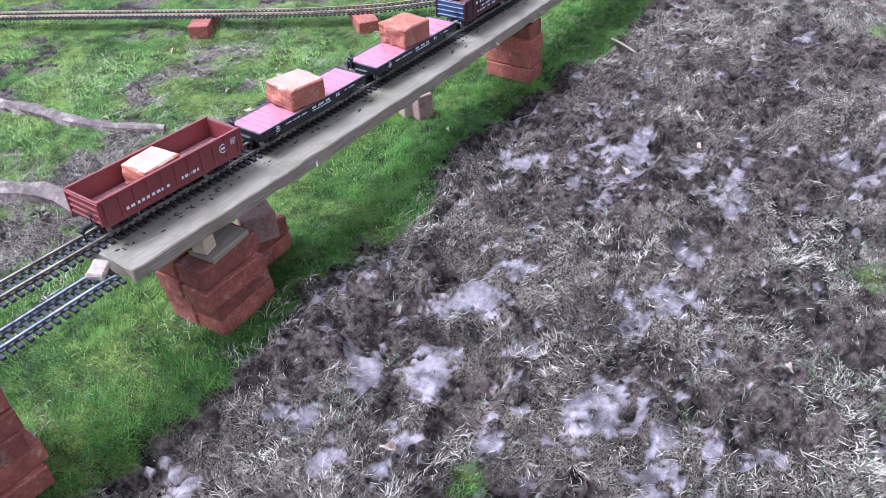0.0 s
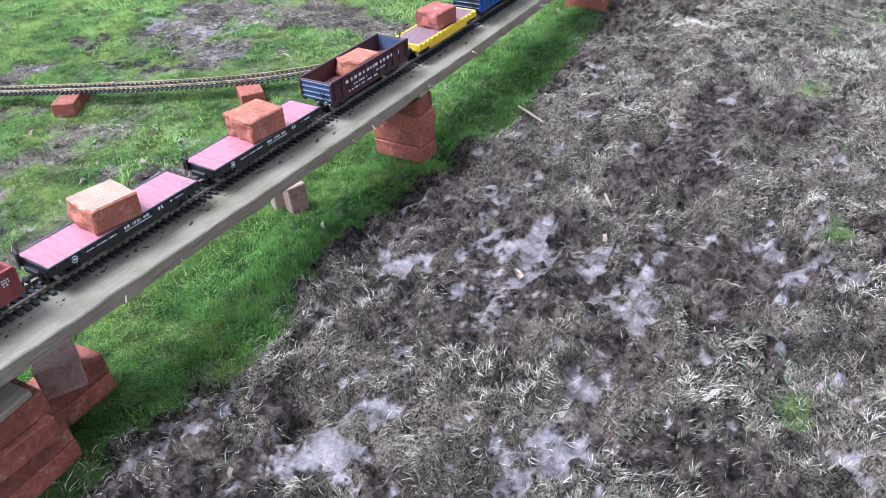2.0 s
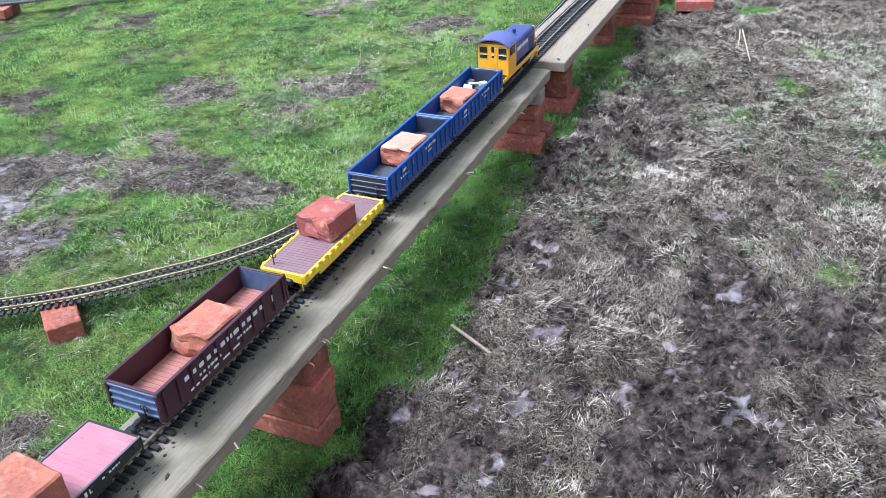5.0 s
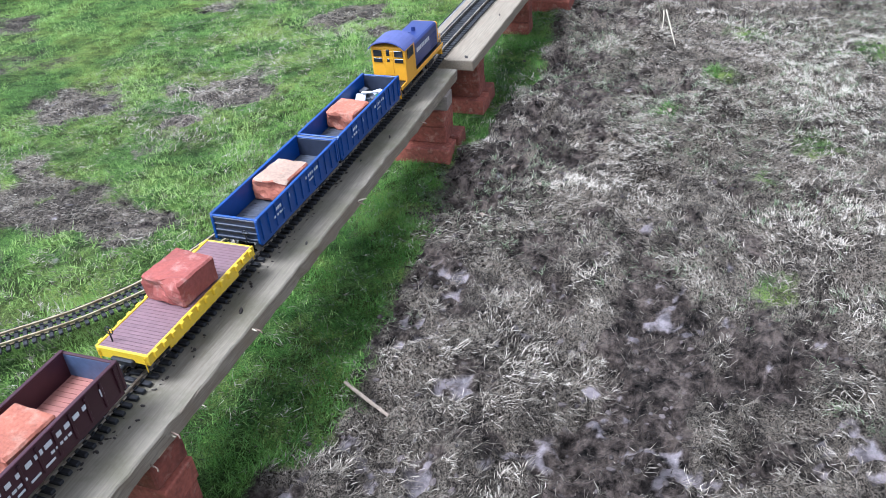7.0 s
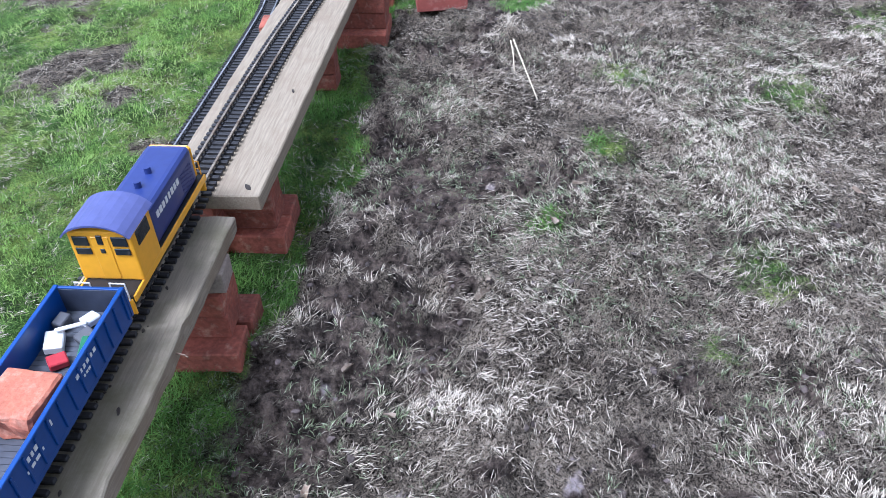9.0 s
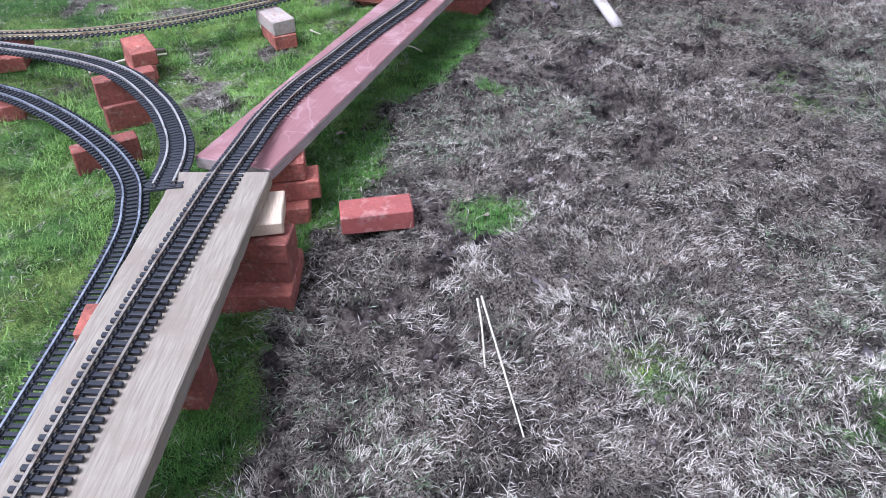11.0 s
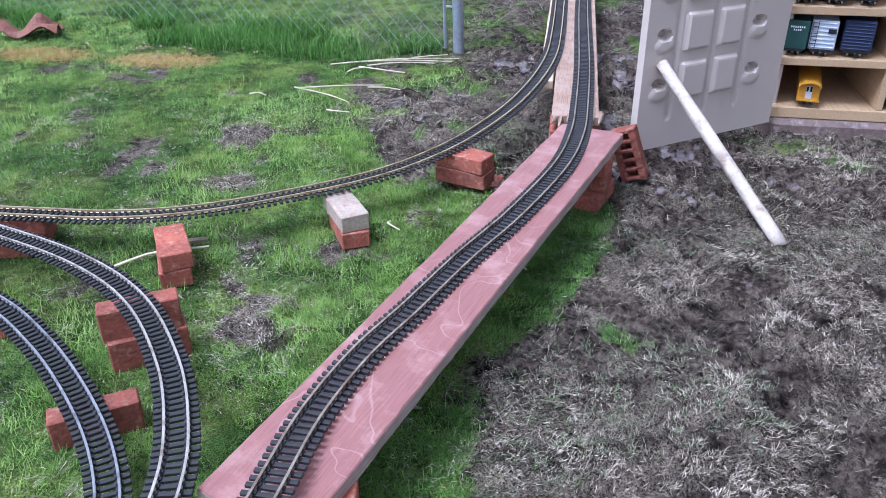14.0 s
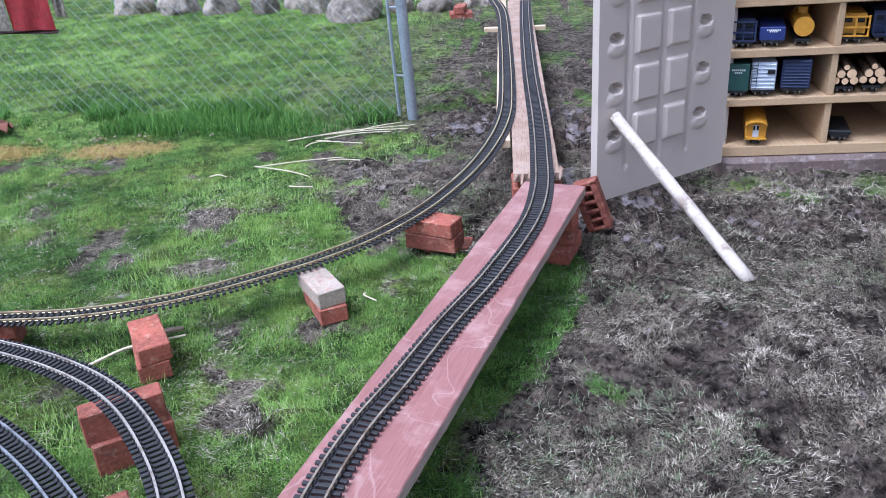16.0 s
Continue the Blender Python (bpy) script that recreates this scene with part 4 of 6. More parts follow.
def locomotive(at):
    L = 0.385
    car = thing("model_diesel_locomotive", "blue and orange-yellow model switcher locomotive with a rear cab", "locomotive", "model train", at=at)
    part("frame", box((0.104, L, 0.016), Matrix.Translation((0, 0, 0.050)), 0.002), M_black, car)
    for s in (-1, 1):
        bm = box((0.004, L, 0.014), Matrix.Translation((s * 0.0535, 0, 0.052)), 0.001)
        part("side_stripe", bm, M_loco_yellow, car)
        lettering(car, L, s * 0.0467, [(0.112, 0.013, -0.03, 0.09, 8)], 5 + s)
    bm = box((0.092, 0.235, 0.084), Matrix.Translation((0, 0.058, 0.099)), 0.014, 3)
    hood = part("hood", bm, M_loco_blue, car)
    part("hood_nose", box((0.089, 0.012, 0.078), Matrix.Translation((0, 0.179, 0.098)), 0.006), M_loco_yellow, car)
    bm = bmesh.new()
    for i in range(12):
        add_box(bm, (0.0935, 0.003, 0.044), Matrix.Translation((0, 0.10 + i * 0.005, 0.092)))
    part("louvres", bm, M_loco_blue, hood)
    part("exhaust_stack", cyl(0.007, 0.016, Matrix.Translation((0, 0.07, 0.146)), 12), M_loco_blue, hood)
    part("exhaust_stack", cyl(0.007, 0.016, Matrix.Translation((0, 0.02, 0.146)), 12), M_loco_blue, hood)
    cab = part("cab", box((0.114, 0.084, 0.108), Matrix.Translation((0, -0.108, 0.112)), 0.004, 2), M_loco_yellow, car)
    bm = bmesh.new()
    arc = [radians(-66 + i * 132 / 10) for i in range(11)]
    rows = [[bm.verts.new((0.0655 * math.sin(t), yy, 0.143 + r * math.cos(t))) for t in arc] for r, yy in ((0.040, -0.162), (0.040, -0.058))]
    rows += [[bm.verts.new((0.0685 * math.sin(t), yy, 0.143 + r * math.cos(t))) for t in arc] for r, yy in ((0.044, -0.058), (0.044, -0.162))]
    for u in range(4):
        A, B = rows[u], rows[(u + 1) % 4]
        for i in range(10):
            bm.faces.new((A[i], A[i + 1], B[i + 1], B[i]))
    for i in (0, 10):
        bm.faces.new([rows[u][i] for u in range(4)])
    bmesh.ops.recalc_face_normals(bm, faces=bm.faces[:])
    part("cab_roof", bm, M_roof, car, "dusty slate-blue arched roof")
    for x, w, h, z in ((-0.035, 0.028, 0.020, 0.145), (0.035, 0.028, 0.020, 0.145), (-0.035, 0.028, 0.014, 0.123), (0.035, 0.028, 0.014, 0.123), (0, 0.011, 0.020, 0.148), (0, 0.009, 0.010, 0.124)):
        part("window", box((w, 0.003, h), Matrix.Translation((x, -0.1510, z)), 0.001), M_glass, cab)
    part("cab_door", box((0.032, 0.003, 0.092), Matrix.Translation((0, -0.1498, 0.108)), 0.001), M_loco_yellow, cab)
    for s in (-1, 1):
        part("window", box((0.003, 0.050, 0.030), Matrix.Translation((s * 0.0572, -0.108, 0.138)), 0.001), M_glass, cab)
    for e in (-1, 1):
        y = e * (L / 2 + 0.002)
        for a, b in ((-0.045, -0.018), (0.018, 0.045)):
            bm = bmesh.new()
            for x in (a, b):
                rod(bm, (x, y, 0.05), (x, y, 0.088), 0.0014, 6)
            rod(bm, (a, y, 0.088), (b, y, 0.088), 0.0014, 6)
            rod(bm, (a, y, 0.070), (b, y, 0.070), 0.0012, 6)
            part("handrail", bm, M_white if e < 0 else M_loco_yellow, car)
        part("pilot", box((0.10, 0.006, 0.036), Matrix.Translation((0, e * L / 2, 0.034)), 0.002), M_loco_yellow, car)
        coupler(car, e * L / 2, e)
        truck(car, e * 0.105)
    part("fuel_tank", box((0.07, 0.09, 0.026), Matrix.Translation((0, 0, 0.032)), 0.006, 2), M_black, car)
    return car


def load_brick(size, mat, seed, label, at, broken=0.0075):
    """A broken half brick: chipped edges and an uneven broken face."""
    bm = box(size, None, 0.004, 1)
    bmesh.ops.subdivide_edges(bm, edges=[e for e in bm.edges if e.calc_length() > 0.03], cuts=5, use_grid_fill=True)
    for v in bm.verts:
        p = Vector(v.co) * 38 + Vector((seed * 7.7, seed * 2.3, seed))
        k = broken * (1.0 if v.co.y < -size[1] * 0.4 else 0.28)
        v.co += k * noise.noise_vector(p) + 0.4 * k * noise.noise_vector(p * 2.7)
        if v.co.y < -size[1] * 0.42:
            v.co.y += 0.010 * noise.noise(Vector((v.co.x * 22 + seed, v.co.z * 30, seed)))
    mats = [mat]
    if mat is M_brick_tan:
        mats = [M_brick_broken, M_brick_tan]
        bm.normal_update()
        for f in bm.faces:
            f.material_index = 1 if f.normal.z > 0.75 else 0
    ob = new("brick_load", mesh_of("brick_load", bm, mats))
    ob.matrix_basis = at
    return tagged(ob, label, "brick", "brick loads on the train")


MAIN_FINE = spline(MAIN, 0.005)
RAIL_TOP = 0.0176


def on_track(y, lift=0.0):
    """The pose of a car whose middle stands at that y on the main line."""
    i = int(np.argmin(np.abs(MAIN_FINE[:, 1] - y)))
    p, q, r = MAIN_FINE[i], MAIN_FINE[max(0, i - 25)], MAIN_FINE[min(len(MAIN_FINE) - 1, i + 25)]
    d = r - q
    return Matrix.Translation((p[0], p[1], (q[2] + r[2]) / 2 + RAIL_TOP + lift)) @ Euler((math.atan2(d[2], d[1]), 0, math.atan2(-d[0], d[1]))).to_matrix().to_4x4()


HEAD = 0.47  # how far the train has run along the trestle
TRAIN = [  # kind, y of the middle before the run, length
    ("red", -2.100, 0.42), ("flat", -1.605, 0.435), ("flat", -1.115, 0.43), ("maroon", -0.645, 0.405), ("yellow", -0.180, 0.38),
    ("blue", 0.250, 0.41), ("blue", 0.68, 0.42), ("loco", 1.115, 0.385)]
for i, (kind, y, L) in enumerate(TRAIN):
    m = on_track(y + HEAD)
    if kind == "flat":
        flat_car("black model flat car with a faded pink-red grooved deck", L, m, M_deck_pink, M_black, M_grey_edge, i)
    elif kind == "yellow":
        flat_car("yellow-sided model flat car with a dull purple-brown deck", L, m, M_deck_purple, M_yellow, M_yellow, i, yellow=True)
    elif kind == "maroon":
        gondola("dark maroon model gondola with slate-blue ends and white lettering", L, m, M_maroon, M_maroon_floor, M_end_blue, i)
    elif kind == "red":
        gondola("oxide-red model gondola with white lettering and a dusty floor", L, m, M_oxide, M_oxide_floor, M_oxide, i)
    elif kind == "blue":
        gondola("bright blue model gondola with a dark dusty floor", L, m, M_blue, M_blue_floor, M_end_dark, i, ribs=13)
    else:
        locomotive(m)
LOADS = [  # y, height of the floor over the rail, size, material, yaw, label
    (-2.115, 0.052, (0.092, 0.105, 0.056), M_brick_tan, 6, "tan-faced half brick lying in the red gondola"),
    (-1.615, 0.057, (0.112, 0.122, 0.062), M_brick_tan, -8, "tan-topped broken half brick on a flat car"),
    (-1.105, 0.057, (0.112, 0.122, 0.064), M_brick_broken, -6, "orange broken half brick on a flat car"),
    (-0.63, 0.052, (0.092, 0.110, 0.055), M_brick_broken, -4, "orange half brick lying in the maroon gondola"),
    (-0.165, 0.057, (0.100, 0.110, 0.058), M_brick_clean, -6, "bright red half brick on the yellow flat car"),
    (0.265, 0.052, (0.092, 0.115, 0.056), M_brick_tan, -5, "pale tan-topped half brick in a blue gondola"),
    (0.655, 0.052, (0.092, 0.090, 0.056), M_brick_broken, -5, "red half brick lying in a blue gondola")]
for i, (y, h, size, mat, yaw, label) in enumerate(LOADS):
    load_brick(size, mat, i + 1, label, on_track(y + HEAD, h + size[2] / 2 + 0.001) @ Matrix.Rotation(radians(yaw), 4, 'Z'))

# odds and ends heaped in the leading gondola
M_scrap_green = material("green_plastic", (0.02, 0.14, 0.06), 0.45, vary=0.2)
M_scrap_red = material("red_plastic", (0.42, 0.03, 0.04), 0.45, vary=0.2)
for x, y, z, size, turn, mat, label in ((-0.030, 0.800, 0.012, (0.030, 0.040, 0.016), 20, M_white, "small white plastic box in the gondola"), (0.018, 0.815, 0.010, (0.034, 0.030, 0.012), -30, M_grey_edge, "grey plastic scrap in the gondola"),
                                        (0.036, 0.770, 0.018, (0.012, 0.055, 0.030), 12, M_scrap_green, "green plastic strip leaning in the gondola"), (-0.006, 0.760, 0.010, (0.030, 0.026, 0.014), 40, M_scrap_red, "red plastic piece lying in the gondola"),
                                        (-0.038, 0.845, 0.014, (0.020, 0.028, 0.020), -10, M_grey_edge, "grey plastic scrap in the gondola"), (0.006, 0.855, 0.012, (0.028, 0.022, 0.014), 65, M_white, "small white plastic box in the gondola"),
                                        (-0.010, 0.825, 0.024, (0.050, 0.008, 0.006), 35, M_white, "thin white plastic rod in the gondola")):
    ob = new("plastic_scrap", mesh_of("plastic_scrap", box(size, None, 0.002), mat))
    ob.matrix_basis = on_track(y + HEAD, 0.052 + z) @ Matrix.Translation((x, 0, 0)) @ Euler((0.1, 0.12, radians(turn))).to_matrix().to_4x4()
    tagged(ob, label, "scrap", "clutter in the gondola")


# ---------------------------------------------------------------- bricks and blocks beside the tracks
pier("leaning stack of red bricks under the spur track", stack(-0.115, -2.30, [(2, 0, 0.01, 0), (2, 4, 0.0, 0.01), (2, -3, -0.004, 0.0), (2, 2, 0.0, 0.0), (2, 0, -0.01, 0.0), (1, 0, 0.0, 0.0)], yaw=84, seed=12, slip=0.012))
pier("two red bricks on edge and flat beside the brass track",
     [(-0.728, 4.545, BH / 2, 118, False), (-0.722, 4.548, BH * 1.5 + 0.001, 121, False)], "brick piers")
pier("two stacked red bricks on edge under the curved track",
     [(-0.600, 4.115, BW / 2, 32, True), (-0.612, 4.122, BW * 1.5 + 0.001 - 0.008, 30, True)], "brick piers")
pier("red brick on edge beneath the lower loop", [(-0.600, 3.835, BW / 2 - 0.012, 31, True)], "brick piers")
pier("three stacked red bricks under the brass track's bend", [(0.135, 5.285, 0.001, -12, False), (0.100, 5.245, 0.059, -20, False), (0.096, 5.250, 0.117, -24, False)])
pier("red bricks under the far track junction", stack(-1.32, 4.64, [(2, 0, 0, 0), (1, 0, 0.02, 0)], yaw=15, seed=14))
pier("red brick under the loop by the grass", stack(-1.13, 4.17, [(1, 0, 0, 0)], yaw=20, seed=15))
for bx, by, byaw in ((-0.965, 0.12, 143), (-1.62, -0.25, 122)):
    pier("single red brick under the brass loop track", [(bx, by, 0.026, byaw, False)], "brick piers")
pier("pair of bricks under the far loop", stack(-3.88, 2.5, [(2, 0, 0, 0)], yaw=20, seed=16))
pier("red brick under the pale planks", stack(0.50, 7.6, [(2, 0, 0, 0), (2, 0, 0, 0)], yaw=0, seed=17))
pier("red brick under the pale planks", stack(0.52, 9.35, [(2, 0, 0, 0), (2, 0, 0, 0)], yaw=0, seed=18))
pier("small stack of red bricks by the stones", stack(0.04, 9.95, [(2, 0, 0, 0), (1, 80, 0, 0)], yaw=5, seed=19))
pier("red brick lying beside the plank joint", [(-0.16, 2.0, 0.19 + BH / 2, 84, False), (-0.16, 2.0, 0.13 + BH / 2, 84, False), (-0.16, 2.0, 0.073 + BH / 2, 84, False), (-0.16, 2.0, BH / 2, 80, False)], "brick piers")
pier("red bricks under the tan plank's middle", stack(-0.11, 2.83, [(1, 0, 0, 0), (1, 2, 0, 0), (1, 0, 0, 0), (1, 3, -0.02, 0)], yaw=0, seed=20))

one = new("brick", mesh_of("brick", brick_bmesh((BL, BW, BH), 9, 0.002), M_brick_clean))
one.matrix_basis = place(0.288, 3.485, BH / 2 + 0.004, 10)
tagged(one, "loose bright red brick lying on the trodden grass", "brick")
grey = thing("brick_pier", "weathered grey brick on a red brick under the brass track", "brick pier", "brick piers")
piece("brick", BRICKS[1], grey, place(-0.245, 4.845, BH / 2, -62))
piece("brick", mesh_of("brick", brick_bmesh((BL, BW, BH), 11, 0.003), M_brick_grey), grey, place(-0.252, 4.850, BH * 1.5 + 0.001, -58))
small = new("brick", mesh_of("brick", brick_bmesh((0.062, 0.048, 0.098), 5, 0.004), M_brick_dusty))
small.matrix_basis = place(-0.232, -0.462, 0.047, 70)
chunk = new("wooden_block", mesh_of("wooden_block", brick_bmesh((0.05, 0.055, 0.085), 8, 0.004), M_plank_brown))
chunk.matrix_basis = place(-0.292, -0.475, 0.040, 60)
tagged(chunk, "brown weathered wooden block standing beside a brick", "block")
tagged(small, "old red brick standing under the trestle plank", "brick")
side = thing("brick_pier", "short stack of dusty bricks behind the leaning pier", "brick pier", "brick piers")
for k in range(2):
    piece("brick", BRICKS[k], side, place(-0.165, -1.405, BH * (k + 0.5) + 0.001 * k, 90 + 3 * k))
piece("brick", mesh_of("brick", brick_bmesh((0.112, BW, 0.082), 6, 0.004), M_brick_dusty), side, place(-0.135, -1.405, 2 * BH + 0.043, -28))
broken = load_brick((0.036, 0.052, 0.018), M_brick_grey, 31, "pale broken chunk of brick on the spur track's end", pose(-0.058, -1.912, 0.372, 6, 14, 34), 0.008)
broken["group"] = ""

# shims between the bricks and the planks
for sx, sy, sz, dims, yaw, mat, lab in ((-0.050, -1.60, 0.2415, (0.085, 0.135, 0.016), 6, M_plank_tan, "weathered grey wooden shim on the leaning pier"),
                                        (-0.050, -1.645, 0.279, (0.042, 0.042, 0.058), 12, M_plank_pale, "pale wooden wedge under the plank"),
                                        (-0.105, 0.005, 0.2420, (0.17, 0.05, 0.018), 2, M_plank_pale, "pale wooden shim on the tall brick pier"),
                                        (-0.08, 1.615, 0.200, (0.16, 0.07, 0.050), 5, M_mortar, "crumbling lump of mortar on the stepped pier")):
    s = new("wooden_shim" if mat != M_mortar else "mortar_lump", mesh_of("shim", brick_bmesh(dims, 3, 0.002, 0.002), mat))
    s.matrix_basis = place(sx, sy, sz, yaw)
    tagged(s, lab, "shim" if mat != M_mortar else "mortar")

# cored brick leaning on the far pier
cored = bmesh.new()
add_box(cored, (BL, BW, 0.018), Matrix.Translation((0, 0, -0.0185)), 0.002)
for k in range(6):
    add_box(cored, (0.012, BW, 0.038), Matrix.Translation((-BL / 2 + 0.008 + k * (BL - 0.016) / 5, 0, 0.0095)), 0.002)
for s in (-1, 1):
    add_box(cored, (BL, 0.026, 0.038), Matrix.Translation((0, s * (BW / 2 - 0.013), 0.0095)), 0.002)
ob = new("cored_brick", mesh_of("cored_brick", cored, M_brick))
ob.matrix_basis = Matrix.Translation((0.700, 5.392, 0.108)) @ Matrix.Rotation(radians(-14), 4, 'Z') @ Matrix(((-0.34, -0.94, 0, 0), (0, 0, -1, 0), (0.94, -0.34, 0, 0), (0, 0, 0, 1)))
tagged(ob, "cored red brick with slots leaning against the pier", "brick")

crossbar = board("wooden_crossbar", (0.715, 8.63, 0.162), (0.265, 8.66, 0.162), 0.05, 0.03, M_plank_pale, "pale timber crossbar under the two tracks", "timber", seed=9)

# ---------------------------------------------------------------- shed with shelves
M_beige = material("beige_grey_plastic", (0.51, 0.435, 0.375), 0.45, vary=0.07, grain=200, blotch=5, bump=0.08, second=(0.44, 0.39, 0.35), mix_at=0.66)
M_base = material("weathered_brown_plastic", (0.15, 0.105, 0.09), 0.6, vary=0.3, grain=60, blotch=9, bump=0.2, second=(0.31, 0.26, 0.235), mix_at=0.59)
M_shelf = wood("new_pine_shelf", (0.54, 0.38, 0.215), (0.42, 0.275, 0.145), stain=(0.42, 0.285, 0.16), stain_at=0.6)
# near-black colour stands in for the shade at the back of the shelves
M_backing = material("shade_dark_backing", (0.045, 0.032, 0.025), 0.8, vary=0.2, grain=80, bump=0.2)
M_white_wood = material("peeling_white_paint", (0.47, 0.405, 0.335), 0.8, vary=0.22, grain=70, blotch=7, bump=0.8, second=(0.27, 0.205, 0.155), mix_at=0.60)
M_galv = material("galvanised_steel", (0.36, 0.40, 0.45), 0.45, 0.6, vary=0.2, grain=60, blotch=10, bump=0.1)

DOOR_W, DOOR_H = 0.703, 1.78
door_dir = Vector((1.299 - 0.717, 5.919 - 5.527, 0)).normalized()
door_m = Matrix.Translation((0.717, 5.527, 0.062)) @ Matrix.Rotation(math.atan2(door_dir.y, door_dir.x), 4, 'Z')


def door_relief(u, w):
    """Moulded panels and pockets of the door's face, in metres towards the viewer."""
    h = 0.0
    w = (w + 0.062)
    k = math.floor((w - 0.235) / 0.1865)
    f = w - 0.235 - k * 0.1865

    def edge(d, s=0.012):
        t = min(1.0, max(0.0, d / s))
        return t * t * (3 - 2 * t)
    if 0 <= k <= 8 and w < 1.70:
        for a, b in ((0.175, 0.300), (0.335, 0.455)):
            h += 0.016 * edge(min(u - a, b - u)) * edge(min(f - 0.012, 0.160 - f))
        for c in (0.088, 0.545):
            d = 1 - ((u - c + 0.4 * (f - 0.085)) / 0.036) ** 2 - ((f - 0.085) / 0.022) ** 2
            if d > 0:
                h -= 0.040 * edge(d, 0.8)
            d = 1 - ((u - c) / 0.052) ** 2 - ((f - 0.045) / 0.035) ** 2
            if d > 0:
                h += 0.007 * edge(d, 0.9)
    for c in (0.145, 0.318, 0.480):
        h -= 0.010 * max(0.0, 1 - ((u - c) / 0.013) ** 2) * edge(min(w - 0.16, 1.72 - w), 0.03)
    return h


bm = bmesh.new()
NU, NW = 90, 220
rows = []
for j in range(NW + 1):
    w = j / NW * DOOR_H
    rows.append([bm.verts.new((i / NU * DOOR_W, -0.018 - door_relief(i / NU * DOOR_W, w), w)) for i in range(NU + 1)])
for j in range(NW):
    for i in range(NU):
        bm.faces.new((rows[j][i], rows[j][i + 1], rows[j + 1][i + 1], rows[j + 1][i]))
rim = [rows[0][i] for i in range(NU + 1)] + [rows[j][NU] for j in range(1, NW + 1)] + [rows[NW][i] for i in range(NU - 1, -1, -1)] + [rows[j][0] for j in range(NW - 1, 0, -1)]
back = [bm.verts.new((v.co.x, 0.018, v.co.z)) for v in rim]
for a in range(len(rim)):
    b = (a + 1) % len(rim)
    bm.faces.new((rim[b], rim[a], back[a], back[b]))
bm.faces.new(back[::-1])
door = thing("shed_door", "open beige plastic shed door with moulded panels", "door", at=door_m)
part("door_panel", bm, M_beige, door)
for hz in (0.22, 0.95, 1.6):
    part("hinge", cyl(0.012, 0.09, Matrix.Translation((DOOR_W + 0.008, 0.01, hz)), 12), M_beige, door)

prop = bmesh.new()
a, b = Vector((1.188, 4.992, -0.030)), Vector((0.795, 5.548, 0.405))
d = (b - a)
n = 16
ring_prev = None
for i in range(n + 1):
    c = a + d * i / n
    q = d.to_track_quat('Z', 'Y').to_matrix()
    r = [0.026 - 0.004 * i / n, 0.022]
    ring = []
    for k in range(14):
        ang = k / 14 * math.tau + 0.3
        ring.append(prop.verts.new(c + q @ Vector((r[0] * math.cos(ang), r[1] * math.sin(ang), 0)) + 0.0030 * noise.noise_vector(Vector((i * 0.5, 2 * math.cos(ang), 2 * math.sin(ang))))))
    if ring_prev:
        for k in range(14):
            prop.faces.new((ring_prev[k], ring_prev[(k + 1) % 14], ring[(k + 1) % 14], ring[k]))
    else:
        prop.faces.new(ring[::-1])
    ring_prev = ring
prop.faces.new(ring_prev)
tagged(new("door_prop", mesh_of("door_prop", prop, M_white_wood, True)), "white peeling wooden pole propping the shed door open", "pole")

shed = thing("shed", "beige plastic storage shed with a brown base", "shed", kind="thing")
bm = bmesh.new()
outline = [(1.30, 6.10)] + [(1.40 - 0.15 * math.cos(t) , 6.045 - 0.125 * math.sin(t)) for t in np.linspace(0, 1.57, 7)] + [(3.0, 5.885), (3.0, 7.3), (1.30, 7.3)]
low = [bm.verts.new((x, y, -0.02)) for x, y in outline]
mid = [bm.verts.new((x, y, 0.045)) for x, y in outline]
top = [bm.verts.new((x + (0.015 if x < 2 else -0.015), y + (0.02 if y < 6.5 else -0.02), 0.065)) for x, y in outline]
for A, B in ((low, mid), (mid, top)):
    for i in range(len(A)):
        j = (i + 1) % len(A)
        bm.faces.new((A[i], A[j], B[j], B[i]))
bm.faces.new(top)
bmesh.ops.recalc_face_normals(bm, faces=bm.faces[:])
part("base", bm, M_base, shed, "brown weathered plastic base with worn patches")
part("wall", box((0.05, 1.25, 1.95), Matrix.Translation((1.325, 6.62, 1.04)), 0.006), M_beige, shed)
# right and back walls, unseen, close the shed to shade the shelves
part("wall", box((0.05, 1.35, 1.95), Matrix.Translation((2.95, 6.58, 1.04)), 0.006), M_beige, shed)
part("wall", box((1.57, 0.05, 1.95), Matrix.Translation((2.137, 7.2, 1.04)), 0.006), M_beige, shed)
# unseen roof; its overhang before the opening is added to block skylight
part("roof", box((1.95, 2.0, 0.06), Matrix.Translation((2.137, 6.35, 1.98)), 0.02), M_beige, shed)

shelf = thing("shelving", "pine shelving full of model railway cars", "shelf")
SX0, SX1, SY = 1.325, 2.90, 5.925
for z in (0.090, 0.3085, 0.516, 0.722, 0.93, 1.14):
    part("shelf_board", box((SX1 - SX0, 0.66, 0.033 if z > 0.1 else 0.046), Matrix.Translation(((SX0 + SX1) / 2, SY + 0.33, z)) @ Matrix.Rotation(radians(-2.2), 4, 'Z'), 0.003), M_shelf, shelf)
for x in (1.748, 2.16, 2.55):
    for z0, z1 in ((0.1135, 0.2915), (0.3255, 0.499), (0.533, 0.705), (0.739, 0.913)):
        part("divider", box((0.027, 0.65, z1 - z0), Matrix.Translation((x, SY + 0.335 - 0.038 * (x - 2.1), (z0 + z1) / 2)), 0.002), M_shelf, shelf)
